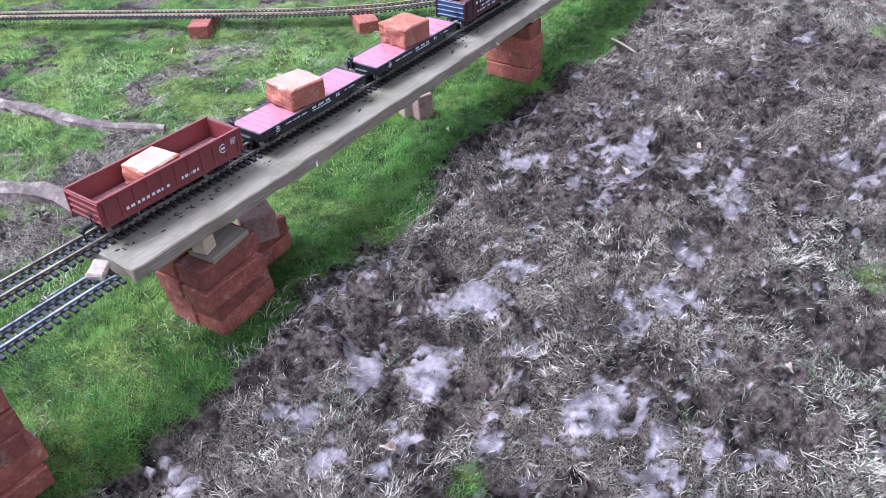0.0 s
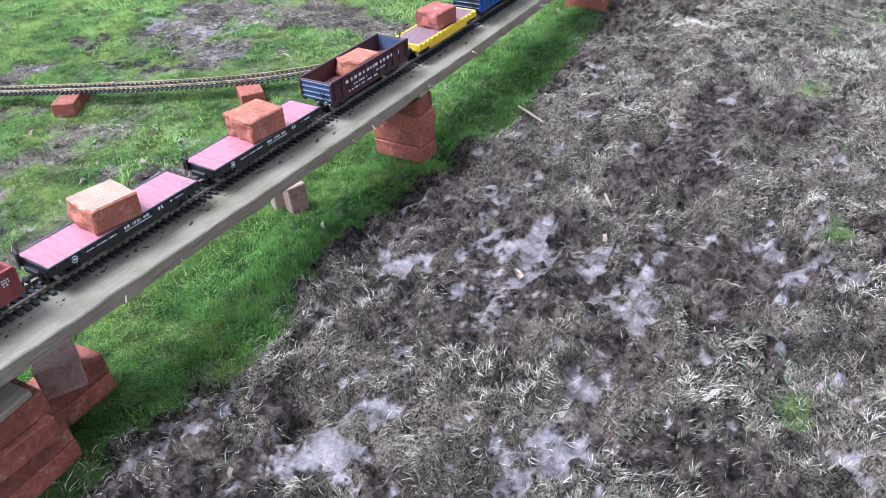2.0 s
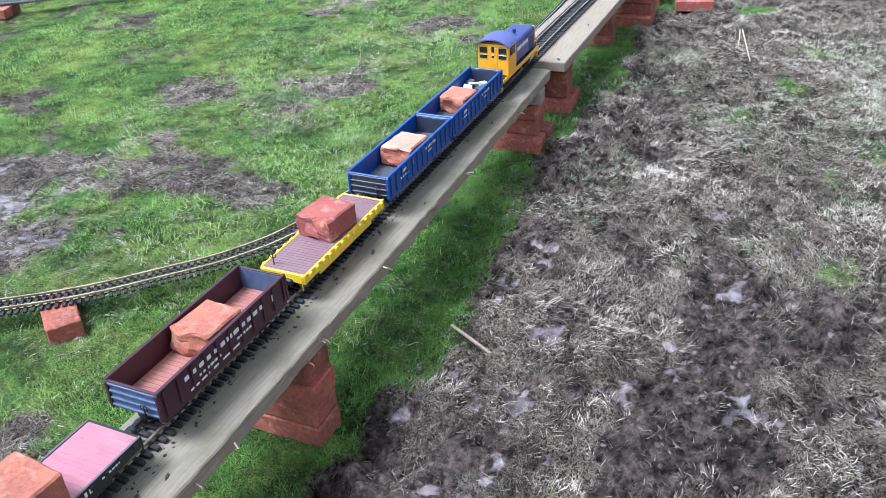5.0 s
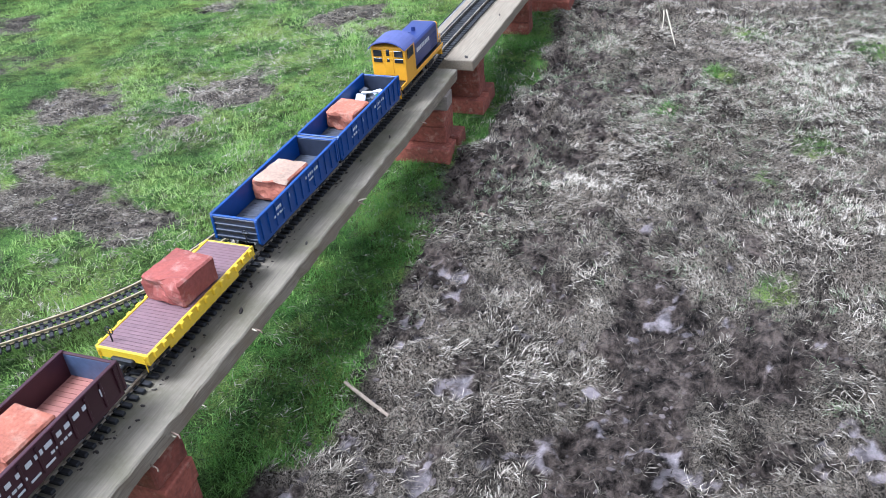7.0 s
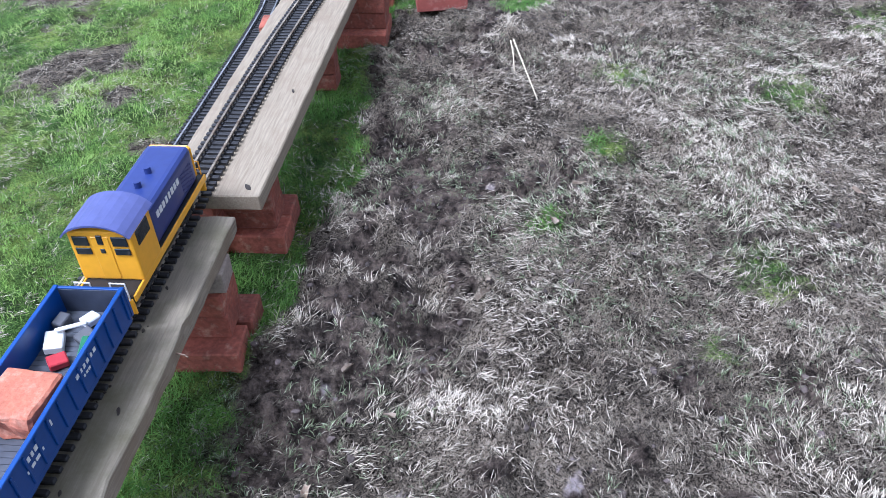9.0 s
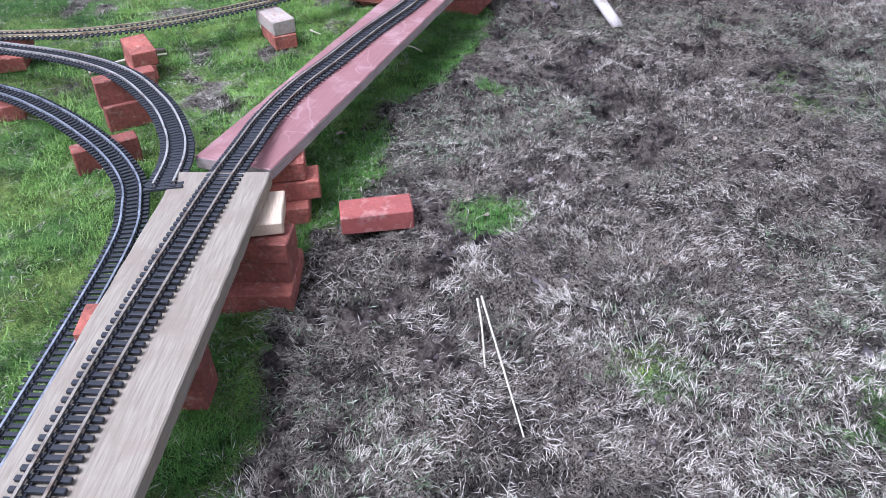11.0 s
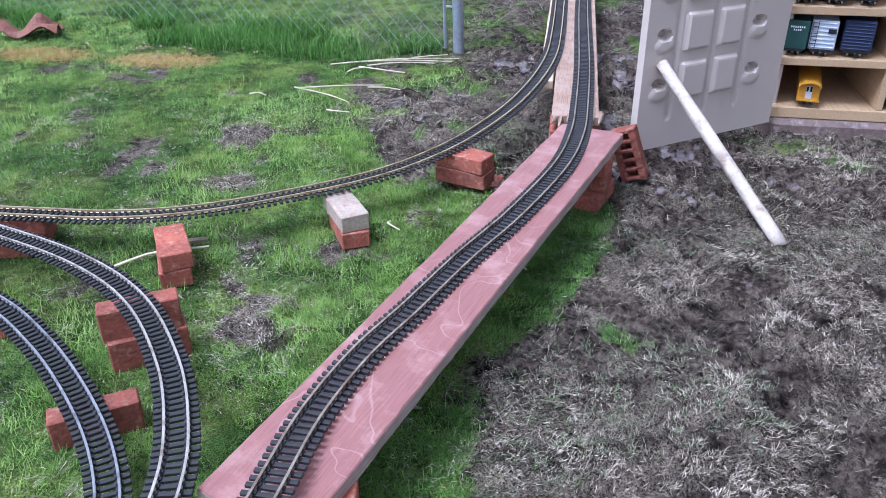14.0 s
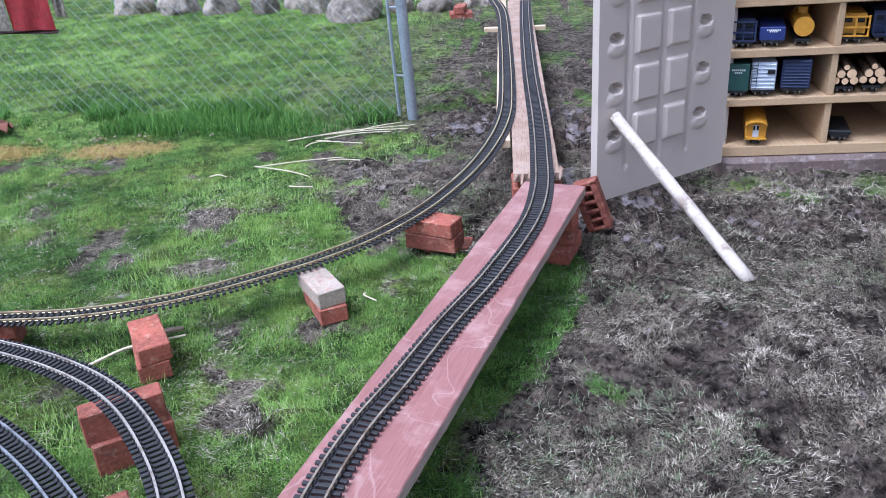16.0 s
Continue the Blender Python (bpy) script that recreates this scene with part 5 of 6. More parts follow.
# back panel with the deep shade of the shelves put into its colour
part("back_panel", box((SX1 - SX0, 0.02, 1.1), Matrix.Translation(((SX0 + SX1) / 2, SY + 0.70, 0.6)) @ Matrix.Rotation(radians(-2.2), 4, 'Z')), M_backing, shelf, "back panel coloured dark for the shade deep in the shelves")

# the locomotive's yellow darkened, the shed's shade put into the colour
M_shelf_yellow = material("shaded_orange_yellow_plastic", (0.56, 0.27, 0.02), 0.5, vary=0.15, bump=0.05)
M_dgreen = material("dark_green_car", (0.018, 0.06, 0.05), 0.45, vary=0.12)
M_lblue = material("pale_blue_white_car", (0.50, 0.55, 0.62), 0.45, vary=0.08)
M_navy = material("navy_car", (0.020, 0.03, 0.075), 0.45, vary=0.15)
M_lumber = material("cut_log_ends", (0.62, 0.42, 0.24), 0.75, vary=0.2, grain=60)
M_bark = material("log_bark", (0.14, 0.085, 0.05), 0.9, vary=0.3, grain=60, bump=0.6)


def shelf_car(name, label, cat, x, z, w, h, mat, style="box"):
    """A model car parked nose-in on a shelf, its end towards the opening."""
    y0 = SY + 0.02 - 0.038 * (x - SX0) + 0.03
    L = 0.22
    ob = thing(name, label, cat, "cars on the shelves", at=pose(x - 0.012, y0, z, 0, 0, -13))
    zb = 0.030
    if style == "tank":
        body = bmesh.new()
        add_cyl(body, w / 2, L, Matrix.Translation((0, L / 2, zb + 0.012 + w / 2)) @ Matrix.Rotation(radians(90), 4, 'X'), 28)
        part("tank", body, mat, ob)
        part("tank_dome", cyl(0.02, 0.03, Matrix.Translation((0, L / 2, zb + w + 0.02)), 14), mat, ob)
    elif style == "logs":
        k = 0
        for lx, lz, r in ((-0.036, 0.014, 0.016), (0.0, 0.012, 0.014), (0.034, 0.015, 0.017), (-0.018, 0.042, 0.017), (0.022, 0.044, 0.020), (0.0, 0.070, 0.012)):
            k += 1
            log = part("log", cyl(r, L, Matrix.Translation((lx, L / 2, zb + 0.012 + lz)) @ Matrix.Rotation(radians(90), 4, 'X'), 12), M_bark, ob)
            part("cut_end", cyl(r * 0.94, 0.002, Matrix.Translation((lx, -0.001, zb + 0.012 + lz)) @ Matrix.Rotation(radians(90), 4, 'X'), 12), M_lumber, log)
    elif style == "frame":
        part("body", box((w * 0.9, L - 0.05, h), Matrix.Translation((0, L / 2 + 0.03, zb + h / 2)), 0.003), mat, ob)
        for sx in (-1, 0, 1):
            part("post", box((0.007, 0.006, h), Matrix.Translation((sx * (w / 2 - 0.004), 0.004, zb + h / 2))), mat, ob)
        for sz in (0.004, h * 0.45, h - 0.004):
            part("rail", box((w, 0.006, 0.007), Matrix.Translation((0, 0.0, zb + sz))), mat, ob)
        for sx in (-1, 1):
            part("window", box((w * 0.3, 0.003, h * 0.28), Matrix.Translation((sx * w * 0.22, 0.053, zb + h * 0.7))), M_glass, ob)
    else:
        body = part("body", box((w, L, h), Matrix.Translation((0, L / 2, zb + h / 2)), 0.003), mat, ob)
        if style == "ribbed":
            for k in range(9):
                part("end_rib", box((w * 0.9, 0.004, 0.005), Matrix.Translation((0, -0.001, zb + 0.008 + k * (h - 0.016) / 8)), 0.0015), mat, ob)
        if style == "caboose":
            bm = bmesh.new()
            arc = [radians(-50 + k * 100 / 8) for k in range(9)]
            rings = [[bm.verts.new((w * 0.68 * math.sin(t), yy, zb + h - 0.040 + r * math.cos(t))) for t in arc] for r, yy in ((0.052, -0.03), (0.052, L), (0.048, L), (0.048, -0.03))]
            for u in range(4):
                A, B = rings[u], rings[(u + 1) % 4]
                for k in range(8):
                    bm.faces.new((A[k], A[k + 1], B[k + 1], B[k]))
            for k in (0, 8):
                bm.faces.new([rings[u][k] for u in range(4)])
            bmesh.ops.recalc_face_normals(bm, faces=bm.faces[:])
            part("roof", bm, mat, ob)
            part("end_door", box((w * 0.28, 0.003, h * 0.8), Matrix.Translation((0, -0.001, zb + h * 0.42))), M_lblue, ob)
            for sx in (-1, 1):
                part("window", box((0.008, 0.003, 0.020), Matrix.Translation((sx * 0.007, -0.003, zb + h * 0.66))), M_glass, ob)
            part("platform", box((w, 0.03, 0.006), Matrix.Translation((0, -0.012, zb + 0.003))), mat, ob)
        if style == "lettered":
            lettering_bm = bmesh.new()
            for zz, hh, nn in ((h * 0.78, 0.007, 7), (h * 0.68, 0.007, 4)):
                for k in range(nn):
                    add_box(lettering_bm, (0.0045, 0.0015, hh), Matrix.Translation((-0.012 + (k - nn / 2) * 0.008 + 0.02, -0.0012, zb + zz)))
            part("lettering", lettering_bm, M_white, ob)
        if style == "ladder":
            for k in range(7):
                part("end_rib", box((w * 0.92, 0.004, 0.006), Matrix.Translation((0.0, -0.001, zb + 0.010 + k * (h - 0.02) / 6)), 0.0015), M_lblue, ob)
            bm = bmesh.new()
            for k in range(8):
                add_box(bm, (0.022, 0.002, 0.002), Matrix.Translation((-w / 2 + 0.014, -0.006, zb + 0.01 + k * (h - 0.02) / 7)))
            for sx in (0.004, 0.025):
                add_box(bm, (0.002, 0.002, h), Matrix.Translation((-w / 2 + sx, -0.006, zb + h / 2)))
            part("ladder", bm, M_black, ob)
            part("brake_platform", box((0.03, 0.006, 0.016), Matrix.Translation((w * 0.3, -0.004, zb + h * 0.66))), M_black, ob)
    part("underframe", box((w * 0.8, L, 0.012), Matrix.Translation((0, L / 2, zb - 0.004))), M_black, ob)
    for yy in (0.03, 0.07, 0.15, 0.19):
        t = bmesh.new()
        for s in (-1, 1):
            add_cyl(t, 0.015, 0.006, Matrix.Translation((s * 0.0235, yy, 0.0155)) @ Matrix.Rotation(radians(90), 4, 'Y'), 14)
        add_cyl(t, 0.002, 0.05, Matrix.Translation((0, yy, 0.0155)) @ Matrix.Rotation(radians(90), 4, 'Y'), 6)
        part("wheelset", t, M_metal, ob)
    part("coupler", box((0.012, 0.03, 0.010), Matrix.Translation((0, -0.012, 0.022)), 0.002), M_black, ob)
    return ob


Z0, Z1, Z2, Z3 = 0.1135, 0.3255, 0.533, 0.739
for args in (("model_caboose", "small yellow model caboose with a pale end door", "caboose", 1.475, Z0, 0.086, 0.070, M_shelf_yellow, "caboose"),
             ("model_boxcar", "dark green model boxcar with white lettering", "boxcar", 1.375, Z1, 0.098, 0.115, M_dgreen, "lettered"),
             ("model_boxcar", "pale blue-white ribbed model boxcar with a black ladder", "boxcar", 1.482, Z1, 0.100, 0.118, M_lblue, "ladder"),
             ("model_boxcar", "navy ribbed model boxcar on the shelf", "boxcar", 1.615, Z1, 0.115, 0.122, M_navy, "ribbed"),
             ("model_caboose", "dark blue-black model caboose with railings", "caboose", 1.385, Z2, 0.100, 0.085, M_navy, "frame"),
             ("model_hopper_car", "navy model hopper with white lettering", "hopper", 1.500, Z2, 0.100, 0.055, M_loco_blue, "lettered"),
             ("model_tank_car", "yellow-ended model tank car on a black frame", "tank car", 1.622, Z2, 0.078, 0.080, M_shelf_yellow, "tank"),
             ("model_caboose", "yellow model caboose with an open railed end", "caboose", 1.825, Z2, 0.105, 0.085, M_shelf_yellow, "frame"),
             ("model_boxcar", "dark blue model coach on the shelf", "boxcar", 1.945, Z2, 0.100, 0.090, M_navy, "frame"),
             ("model_log_car", "model log car loaded with cut logs", "log car", 1.815, Z1, 0.09, 0.08, M_black, "logs"),
             ("model_log_car", "model log car loaded with cut logs", "log car", 1.925, Z1, 0.09, 0.08, M_black, "logs"),
             ("model_boxcar", "red model boxcar on the shelf", "boxcar", 2.06, Z1, 0.10, 0.115, M_oxide, "ribbed"),
             ("model_flat_car", "black model car underframe on the shelf", "flat car", 1.825, Z0, 0.09, 0.020, M_black, "box"),
             ("model_boxcar", "red model boxcar on the lower shelf", "boxcar", 2.235, Z0, 0.10, 0.10, M_oxide, "ribbed"),
             ("model_boxcar", "black model coach on the upper shelf", "boxcar", 1.40, Z3, 0.10, 0.09, M_navy, "ribbed"),
             ("model_boxcar", "black model coach on the upper shelf", "boxcar", 1.52, Z3, 0.10, 0.09, M_black, "ribbed"),
             ("model_boxcar", "black model coach on the upper shelf", "boxcar", 1.64, Z3, 0.10, 0.09, M_black, "ribbed"),
             ("model_boxcar", "red-brown model coach on the upper shelf", "boxcar", 1.83, Z3, 0.10, 0.09, M_oxide, "ribbed")):
    shelf_car(*args)

# ---------------------------------------------------------------- fence, banner, stones
fence = thing("chain_link_fence", "galvanised chain-link fence on a steel post", "fence")
fdir = Vector((-2.84 + 0.13, 7.47 - 6.96, 0)).normalized()
F0 = Vector((-0.132, 6.962, 0))
bm = bmesh.new()
rod(bm, F0 + Vector((0, 0, -0.1)), F0 + Vector((-0.03, 0.0, 1.3)), 0.030, 20)
part("post", bm, M_galv, fence)
bm = bmesh.new()
rod(bm, F0 + fdir * 0.08 + Vector((0, 0, 0.02)), F0 + fdir * 0.085 + Vector((-0.02, 0, 1.2)), 0.009, 8)
part("tension_bar", bm, M_galv, fence)
bm = bmesh.new()
rod(bm, F0 + fdir * 3.9 + Vector((0, 0, -0.1)), F0 + fdir * 3.9 + Vector((0, 0, 1.3)), 0.030, 16)
part("post", bm, M_galv, fence)
bm = bmesh.new()
rod(bm, F0 + Vector((0, 0, 1.25)), F0 + fdir * 3.9 + Vector((0, 0, 1.25)), 0.018, 12)
part("top_rail", bm, M_galv, fence)
for zz in (0.62, 0.25):
    bm = bmesh.new()
    rod(bm, F0 + Vector((0, 0, zz)), F0 + fdir * 0.085 + Vector((0, 0, zz)), 0.006, 6)
    part("band_clamp", bm, M_galv, fence)
PITCH = 0.043
bm = bmesh.new()
for i in range(int(3.8 / PITCH)):
    prev = None
    for j in range(28):
        u = 0.09 + i * PITCH + (PITCH if (i + j) % 2 else 0)
        c = F0 + fdir * u + Vector((0, 0.003 * (1 if (i + j) % 2 else -1), 0.02 + j * 0.045)) + 0.006 * noise.noise_vector(Vector((u * 6, j * 0.3, 2)))
        ring = [bm.verts.new(c + Vector((0.0014 * math.cos(k * 2.094), 0.0014 * math.sin(k * 2.094), 0))) for k in range(3)]
        if prev:
            for k in range(3):
                bm.faces.new((prev[k], prev[(k + 1) % 3], ring[(k + 1) % 3], ring[k]))
        prev = ring
part("wire_mesh", bm, material("dull_fence_wire", (0.34, 0.38, 0.37), 0.5, 0.35, vary=0.2), fence)

M_cloth = material("faded_red_cloth", (0.40, 0.045, 0.05), 0.9, vary=0.25, grain=120, blotch=20, bump=0.4, second=(0.34, 0.09, 0.08), mix_at=0.6)
M_cloth_tan = material("tan_cloth_panel", (0.38, 0.33, 0.27), 0.9, vary=0.25, grain=80, blotch=20, bump=0.4, second=(0.20, 0.17, 0.15), mix_at=0.5)
M_cloth_edge = material("dark_cloth_hem", (0.06, 0.03, 0.03), 0.9)


def cloth(u0, u1, z0, z1, off, mat, name, parent):
    bm = bmesh.new()
    nrm = Vector((0, -1, 0))
    grid = [[bm.verts.new(F0 + fdir * (u0 + (u1 - u0) * i / 12) + nrm * (off + 0.008 * math.sin(i * 0.9 + j * 0.4)) + Vector((0, 0, z0 + (z1 - z0) * j / 12))) for i in range(13)] for j in range(13)]
    for j in range(12):
        for i in range(12):
            bm.faces.new((grid[j][i], grid[j][i + 1], grid[j + 1][i + 1], grid[j + 1][i]))
    bmesh.ops.solidify(bm, geom=bm.faces[:], thickness=0.003)
    return part(name, bm, mat, parent)


banner = thing("cloth_banner", "faded red cloth banner with a tan panel hung on the fence", "banner")
cloth(2.18, 2.49, 0.545, 1.0, 0.035, M_cloth, "red_panel", banner)
cloth(2.49, 2.85, 0.545, 1.0, 0.035, M_cloth_tan, "tan_panel", banner)
cloth(2.165, 2.86, 0.525, 0.547, 0.035, M_cloth_edge, "hem", banner)
cloth(2.08, 2.165, 0.62, 1.0, 0.03, M_cloth_tan, "tab", banner)

M_stone = material("pale_field_stone", (0.265, 0.225, 0.18), 0.9, vary=0.5, grain=30, blotch=5, bump=1.0, second=(0.10, 0.085, 0.07), mix_at=0.54, per_object=0.4)


def stone(x, y, sx, sy, sz, seed):
    bm = bmesh.new()
    bmesh.ops.create_icosphere(bm, subdivisions=4, radius=1)
    for v in bm.verts:
        p = v.co.normalized()
        k = 1 + 0.28 * noise.noise(p * 1.3 + Vector((seed * 5, 0, 0))) + 0.09 * noise.noise(p * 4 + Vector((0, seed * 3, 0))) + 0.03 * noise.noise(p * 11)
        v.co = Vector((p.x * sx, p.y * sy, p.z * sz)) * k
        v.co.z = max(v.co.z, -sz * 0.4)
    ob = new("boulder", mesh_of("boulder", bm, M_stone, True))
    ob.matrix_basis = pose(x, y, sz * 0.33, 0, 0, seed * 37)
    tagged(ob, "pale weathered field stone in a rough row", "stone", "row of stones")


for i, (x, y, sx, sy, sz) in enumerate(((-2.45, 10.95, .19, .16, .18), (-1.95, 10.78, .13, .14, .19), (-1.66, 10.95, .09, .14, .15), (-1.40, 10.62, .15, .15, .19), (-0.93, 10.12, .25, .2, .21), (-0.55, 10.4, .11, .15, .18),
                                        (-0.20, 10.4, .20, .16, .14), (0.20, 10.55, .14, .14, .12), (-2.95, 11.1, .2, .2, .2), (-3.5, 11.3, .22, .2, .2), (0.9, 10.9, .2, .16, .15), (1.5, 11.1, .2, .2, .17))):
    stone(x, y, sx, sy, sz, i + 1)

# rusty sheet and logs
M_rust = material("rusty_red_sheet", (0.20, 0.075, 0.045), 0.75, vary=0.35, grain=40, blotch=10, bump=0.5, second=(0.14, 0.06, 0.04), mix_at=0.55)
bm = bmesh.new()
bmesh.ops.create_grid(bm, x_segments=14, y_segments=10, size=0.5)
for v in bm.verts:
    v.co = Vector((v.co.x * 0.34, v.co.y * 0.22, 0.03 + 0.05 * noise.noise(Vector((v.co.x * 3, v.co.y * 3, 4))) + 0.03 * math.sin(v.co.x * 9)))
bmesh.ops.solidify(bm, geom=bm.faces[:], thickness=0.004)
ob = new("rusty_sheet", mesh_of("rusty_sheet", bm, M_rust))
ob.matrix_basis = pose(-2.75, 7.02, 0.03, 0, 0, 20)
tagged(ob, "crumpled rusty red metal sheet lying in the grass", "scrap metal")

M_bark_root = material("weathered_root", (0.125, 0.092, 0.072), 0.92, vary=0.5, grain=40, blotch=9, bump=1.0, second=(0.25, 0.195, 0.16), mix_at=0.55)


def limb(name, pts, r0, r1, mat, label, cat, seg=7, group="", rough=0.15):
    P = spline(pts, max(0.012, r0 * 1.2))
    bm = bmesh.new()
    prev = None
    for i, p in enumerate(P):
        t = P[min(i + 1, len(P) - 1)] - P[max(i - 1, 0)]
        q = Vector(t).to_track_quat('Z', 'Y').to_matrix()
        r = r0 + (r1 - r0) * i / max(1, len(P) - 1)
        ring = [bm.verts.new(Vector(p) + q @ Vector((r * math.cos(k / seg * math.tau), r * math.sin(k / seg * math.tau), 0)) * (1 + rough * noise.noise(Vector((p[0] * 30, p[1] * 30, k * 1.3))))) for k in range(seg)]
        if prev:
            for k in range(seg):
                bm.faces.new((prev[k], prev[(k + 1) % seg], ring[(k + 1) % seg], ring[k]))
        else:
            bm.faces.new(ring[::-1])
        prev = ring
    bm.faces.new(prev)
    return tagged(new(name, mesh_of(name, bm, mat)), label, cat, group)


limb("tree_root", [(-1.95, -1.28, -0.015), (-1.70, -1.17, -0.004), (-1.45, -1.14, -0.002), (-1.22, -1.09, 0.002), (-1.03, -0.98, -0.01)], 0.040, 0.020, M_bark_root, "knobbly grey-brown tree root breaking the turf", "root", 10, rough=0.5)
limb("tree_root", [(-1.40, -1.72, -0.02), (-1.17, -1.56, 0.0), (-0.98, -1.50, 0.0), (-0.80, -1.52, -0.02)], 0.07, 0.03, M_bark_root, "knobbly grey-brown tree root breaking the turf", "root", 10, rough=0.5)
M_twig = material("dry_twig", (0.23, 0.175, 0.125), 0.85, vary=0.3, grain=60, bump=0.4)
M_straw = material("pale_dry_stalk", (0.58, 0.50, 0.35), 0.7, vary=0.2, grain=60, bump=0.2)
limb("stick", [(0.105, 0.452, 0.014), (0.17, 0.415, 0.016), (0.25, 0.378, 0.008)], 0.0048, 0.0042, M_twig, "short grey-brown stick on the mud", "stick")
limb("stick", [(0.632, 0.01, 0.014), (0.655, -0.02, 0.015), (0.68, -0.052, 0.012)], 0.0045, 0.003, M_twig, "pale split stick lying in the mud", "stick")
limb("twig", [(-0.93, 4.52, 0.012), (-0.84, 4.60, 0.022), (-0.76, 4.62, 0.03), (-0.66, 4.68, 0.02)], 0.006, 0.003, M_straw, "thin pale twig by the brick pier", "twig")
limb("twig", [(-0.80, 4.66, 0.012), (-0.74, 4.68, 0.03), (-0.69, 4.72, 0.02)], 0.012, 0.008, M_twig, "knobbly brown stick behind the brick pier", "stick")
limb("dry_stalk", [(0.575, 3.14, 0.02), (0.60, 3.0, 0.02), (0.655, 2.70, 0.015)], 0.003, 0.002, M_straw, "long pale dry stalk on the grass", "stalk", 5, "dry stalks")
limb("dry_stalk", [(0.565, 3.13, 0.02), (0.575, 3.02, 0.02), (0.58, 2.90, 0.012)], 0.003, 0.002, M_straw, "long pale dry stalk on the grass", "stalk", 5, "dry stalks")
r = random.Random(8)
for sx, sy, ex, ey in ((-0.78, 6.62, -0.10, 6.80), (-0.70, 6.66, -0.14, 6.74), (-0.62, 6.60, -0.35, 6.52), (-0.86, 6.24, -0.54, 6.06), (-0.84, 6.23, -0.42, 6.32), (-0.50, 6.28, -0.33, 6.26), (-0.58, 6.62, -0.22, 6.70),
                       (-0.66, 6.50, -0.55, 6.60), (-0.42, 6.72, -0.18, 6.86), (-1.05, 6.12, -0.95, 6.10), (-0.62, 5.95, -0.5, 5.93), (-0.35, 4.97, -0.30, 4.86), (-0.12, 4.92, -0.07, 4.86), (0.30, 4.72, 0.36, 4.66)):
    limb("dry_stalk", [(sx, sy, 0.018), ((sx + ex) / 2 + r.uniform(-.03, .03), (sy + ey) / 2 + r.uniform(-.02, .02), 0.024), (ex, ey, 0.018)], 0.0036, 0.0022, M_straw, "long pale dry stalk on the grass", "stalk", 5, "dry stalks")

# slivers torn from the plank edges
for sx, sy, sz, dx, dy, dz in ((-0.012, 0.315, 0.268, 0.030, -0.012, 0.004), (-0.02, 0.02, 0.262, 0.030, -0.006, 0.0), (-0.02, -0.30, 0.275, 0.035, -0.02, -0.006), (-0.01, 0.86, 0.25, 0.02, 0.03, -0.004),
                               (0.262, 4.20, 0.186, 0.012, -0.004, -0.03), (0.30, 4.42, 0.19, 0.05, 0.0, -0.01), (-0.015, -1.25, 0.31, 0.03, -0.03, -0.01)):
    limb("wood_sliver", [(sx, sy, sz), (sx + dx * 0.5, sy + dy * 0.5, sz + dz * 0.4 + 0.003), (sx + dx, sy + dy, sz + dz)], 0.003, 0.0012, M_straw, "pale sliver of wood torn from the board's edge", "sliver", 4, "wood slivers")
M_knot = material("dark_knot", (0.035, 0.026, 0.02), 0.9)
for kx, ky, kz, kr in ((-0.002, 1.835, 0.2672, 0.012), (0.0, 2.28, 0.2672, 0.006), (-0.06, -0.50, plank_top(-0.5), 0.010), (-0.045, -0.44, plank_top(-0.44), 0.006), (-0.05, 0.35, plank_top(0.35), 0.008), (-0.03, 0.62, plank_top(0.62), 0.006), (-0.06, -1.0, plank_top(-1.0), 0.007), (-0.045, 1.2, plank_top(1.2), 0.006)):
    bm = bmesh.new()
    add_cyl(bm, kr * 0.5, 0.003, Matrix.Diagonal((1, 2.4, 1, 1)), 10)
    jitter(bm, 0.002, kr * 100, 90)
    ob = new("fallen_debris", mesh_of("fallen_debris", bm, M_knot))
    ob.matrix_basis = pose(kx, ky, kz, 0, 0, kr * 3000)
    tagged(ob, "dark scrap of bark or knot lying on the plank", "debris", "scraps on the planks")

# crumbs of bark and dirt along the ties
rd = np.random.default_rng(21)
bm = bmesh.new()
for k in range(230):
    y = rd.uniform(-1.85, 1.70)
    x = -0.150 + 0.052 + abs(rd.normal(0, 0.014))
    if x > -0.012:
        continue
    r0 = rd.uniform(0.0012, 0.0036)
    m = Matrix.Translation((x, y, plank_top(y) + r0 * 0.25)) @ Matrix.Rotation(rd.uniform(0, 3.1), 4, 'Z') @ Matrix.Diagonal((r0 * rd.uniform(1, 2.2), r0, r0 * 0.5, 1))
    bmesh.ops.create_icosphere(bm, subdivisions=1, radius=1, matrix=m)
tagged(new("track_dirt", mesh_of("track_dirt", bm, M_knot)), "dark crumbs of dirt beside the ties on the plank", "dirt", kind="stuff")
# bent nails in the plank's edge
M_nail = material("rusty_nail", (0.22, 0.15, 0.11), 0.6, 0.5, vary=0.3)
for y, z0 in ((0.02, -0.02), (0.32, -0.016), (-0.05, -0.03), (0.86, -0.02), (-0.42, -0.02), (-1.1, -0.022), (1.35, -0.018)):
    limb("nail", [(-0.012, y, plank_top(y) + z0), (0.012, y - 0.004, plank_top(y) + z0), (0.024, y - 0.016, plank_top(y) + z0 + 0.004)], 0.0018, 0.0016, M_nail, "bent rusty nail sticking out of the plank's edge", "nail", 5, "bent nails", 0.02)

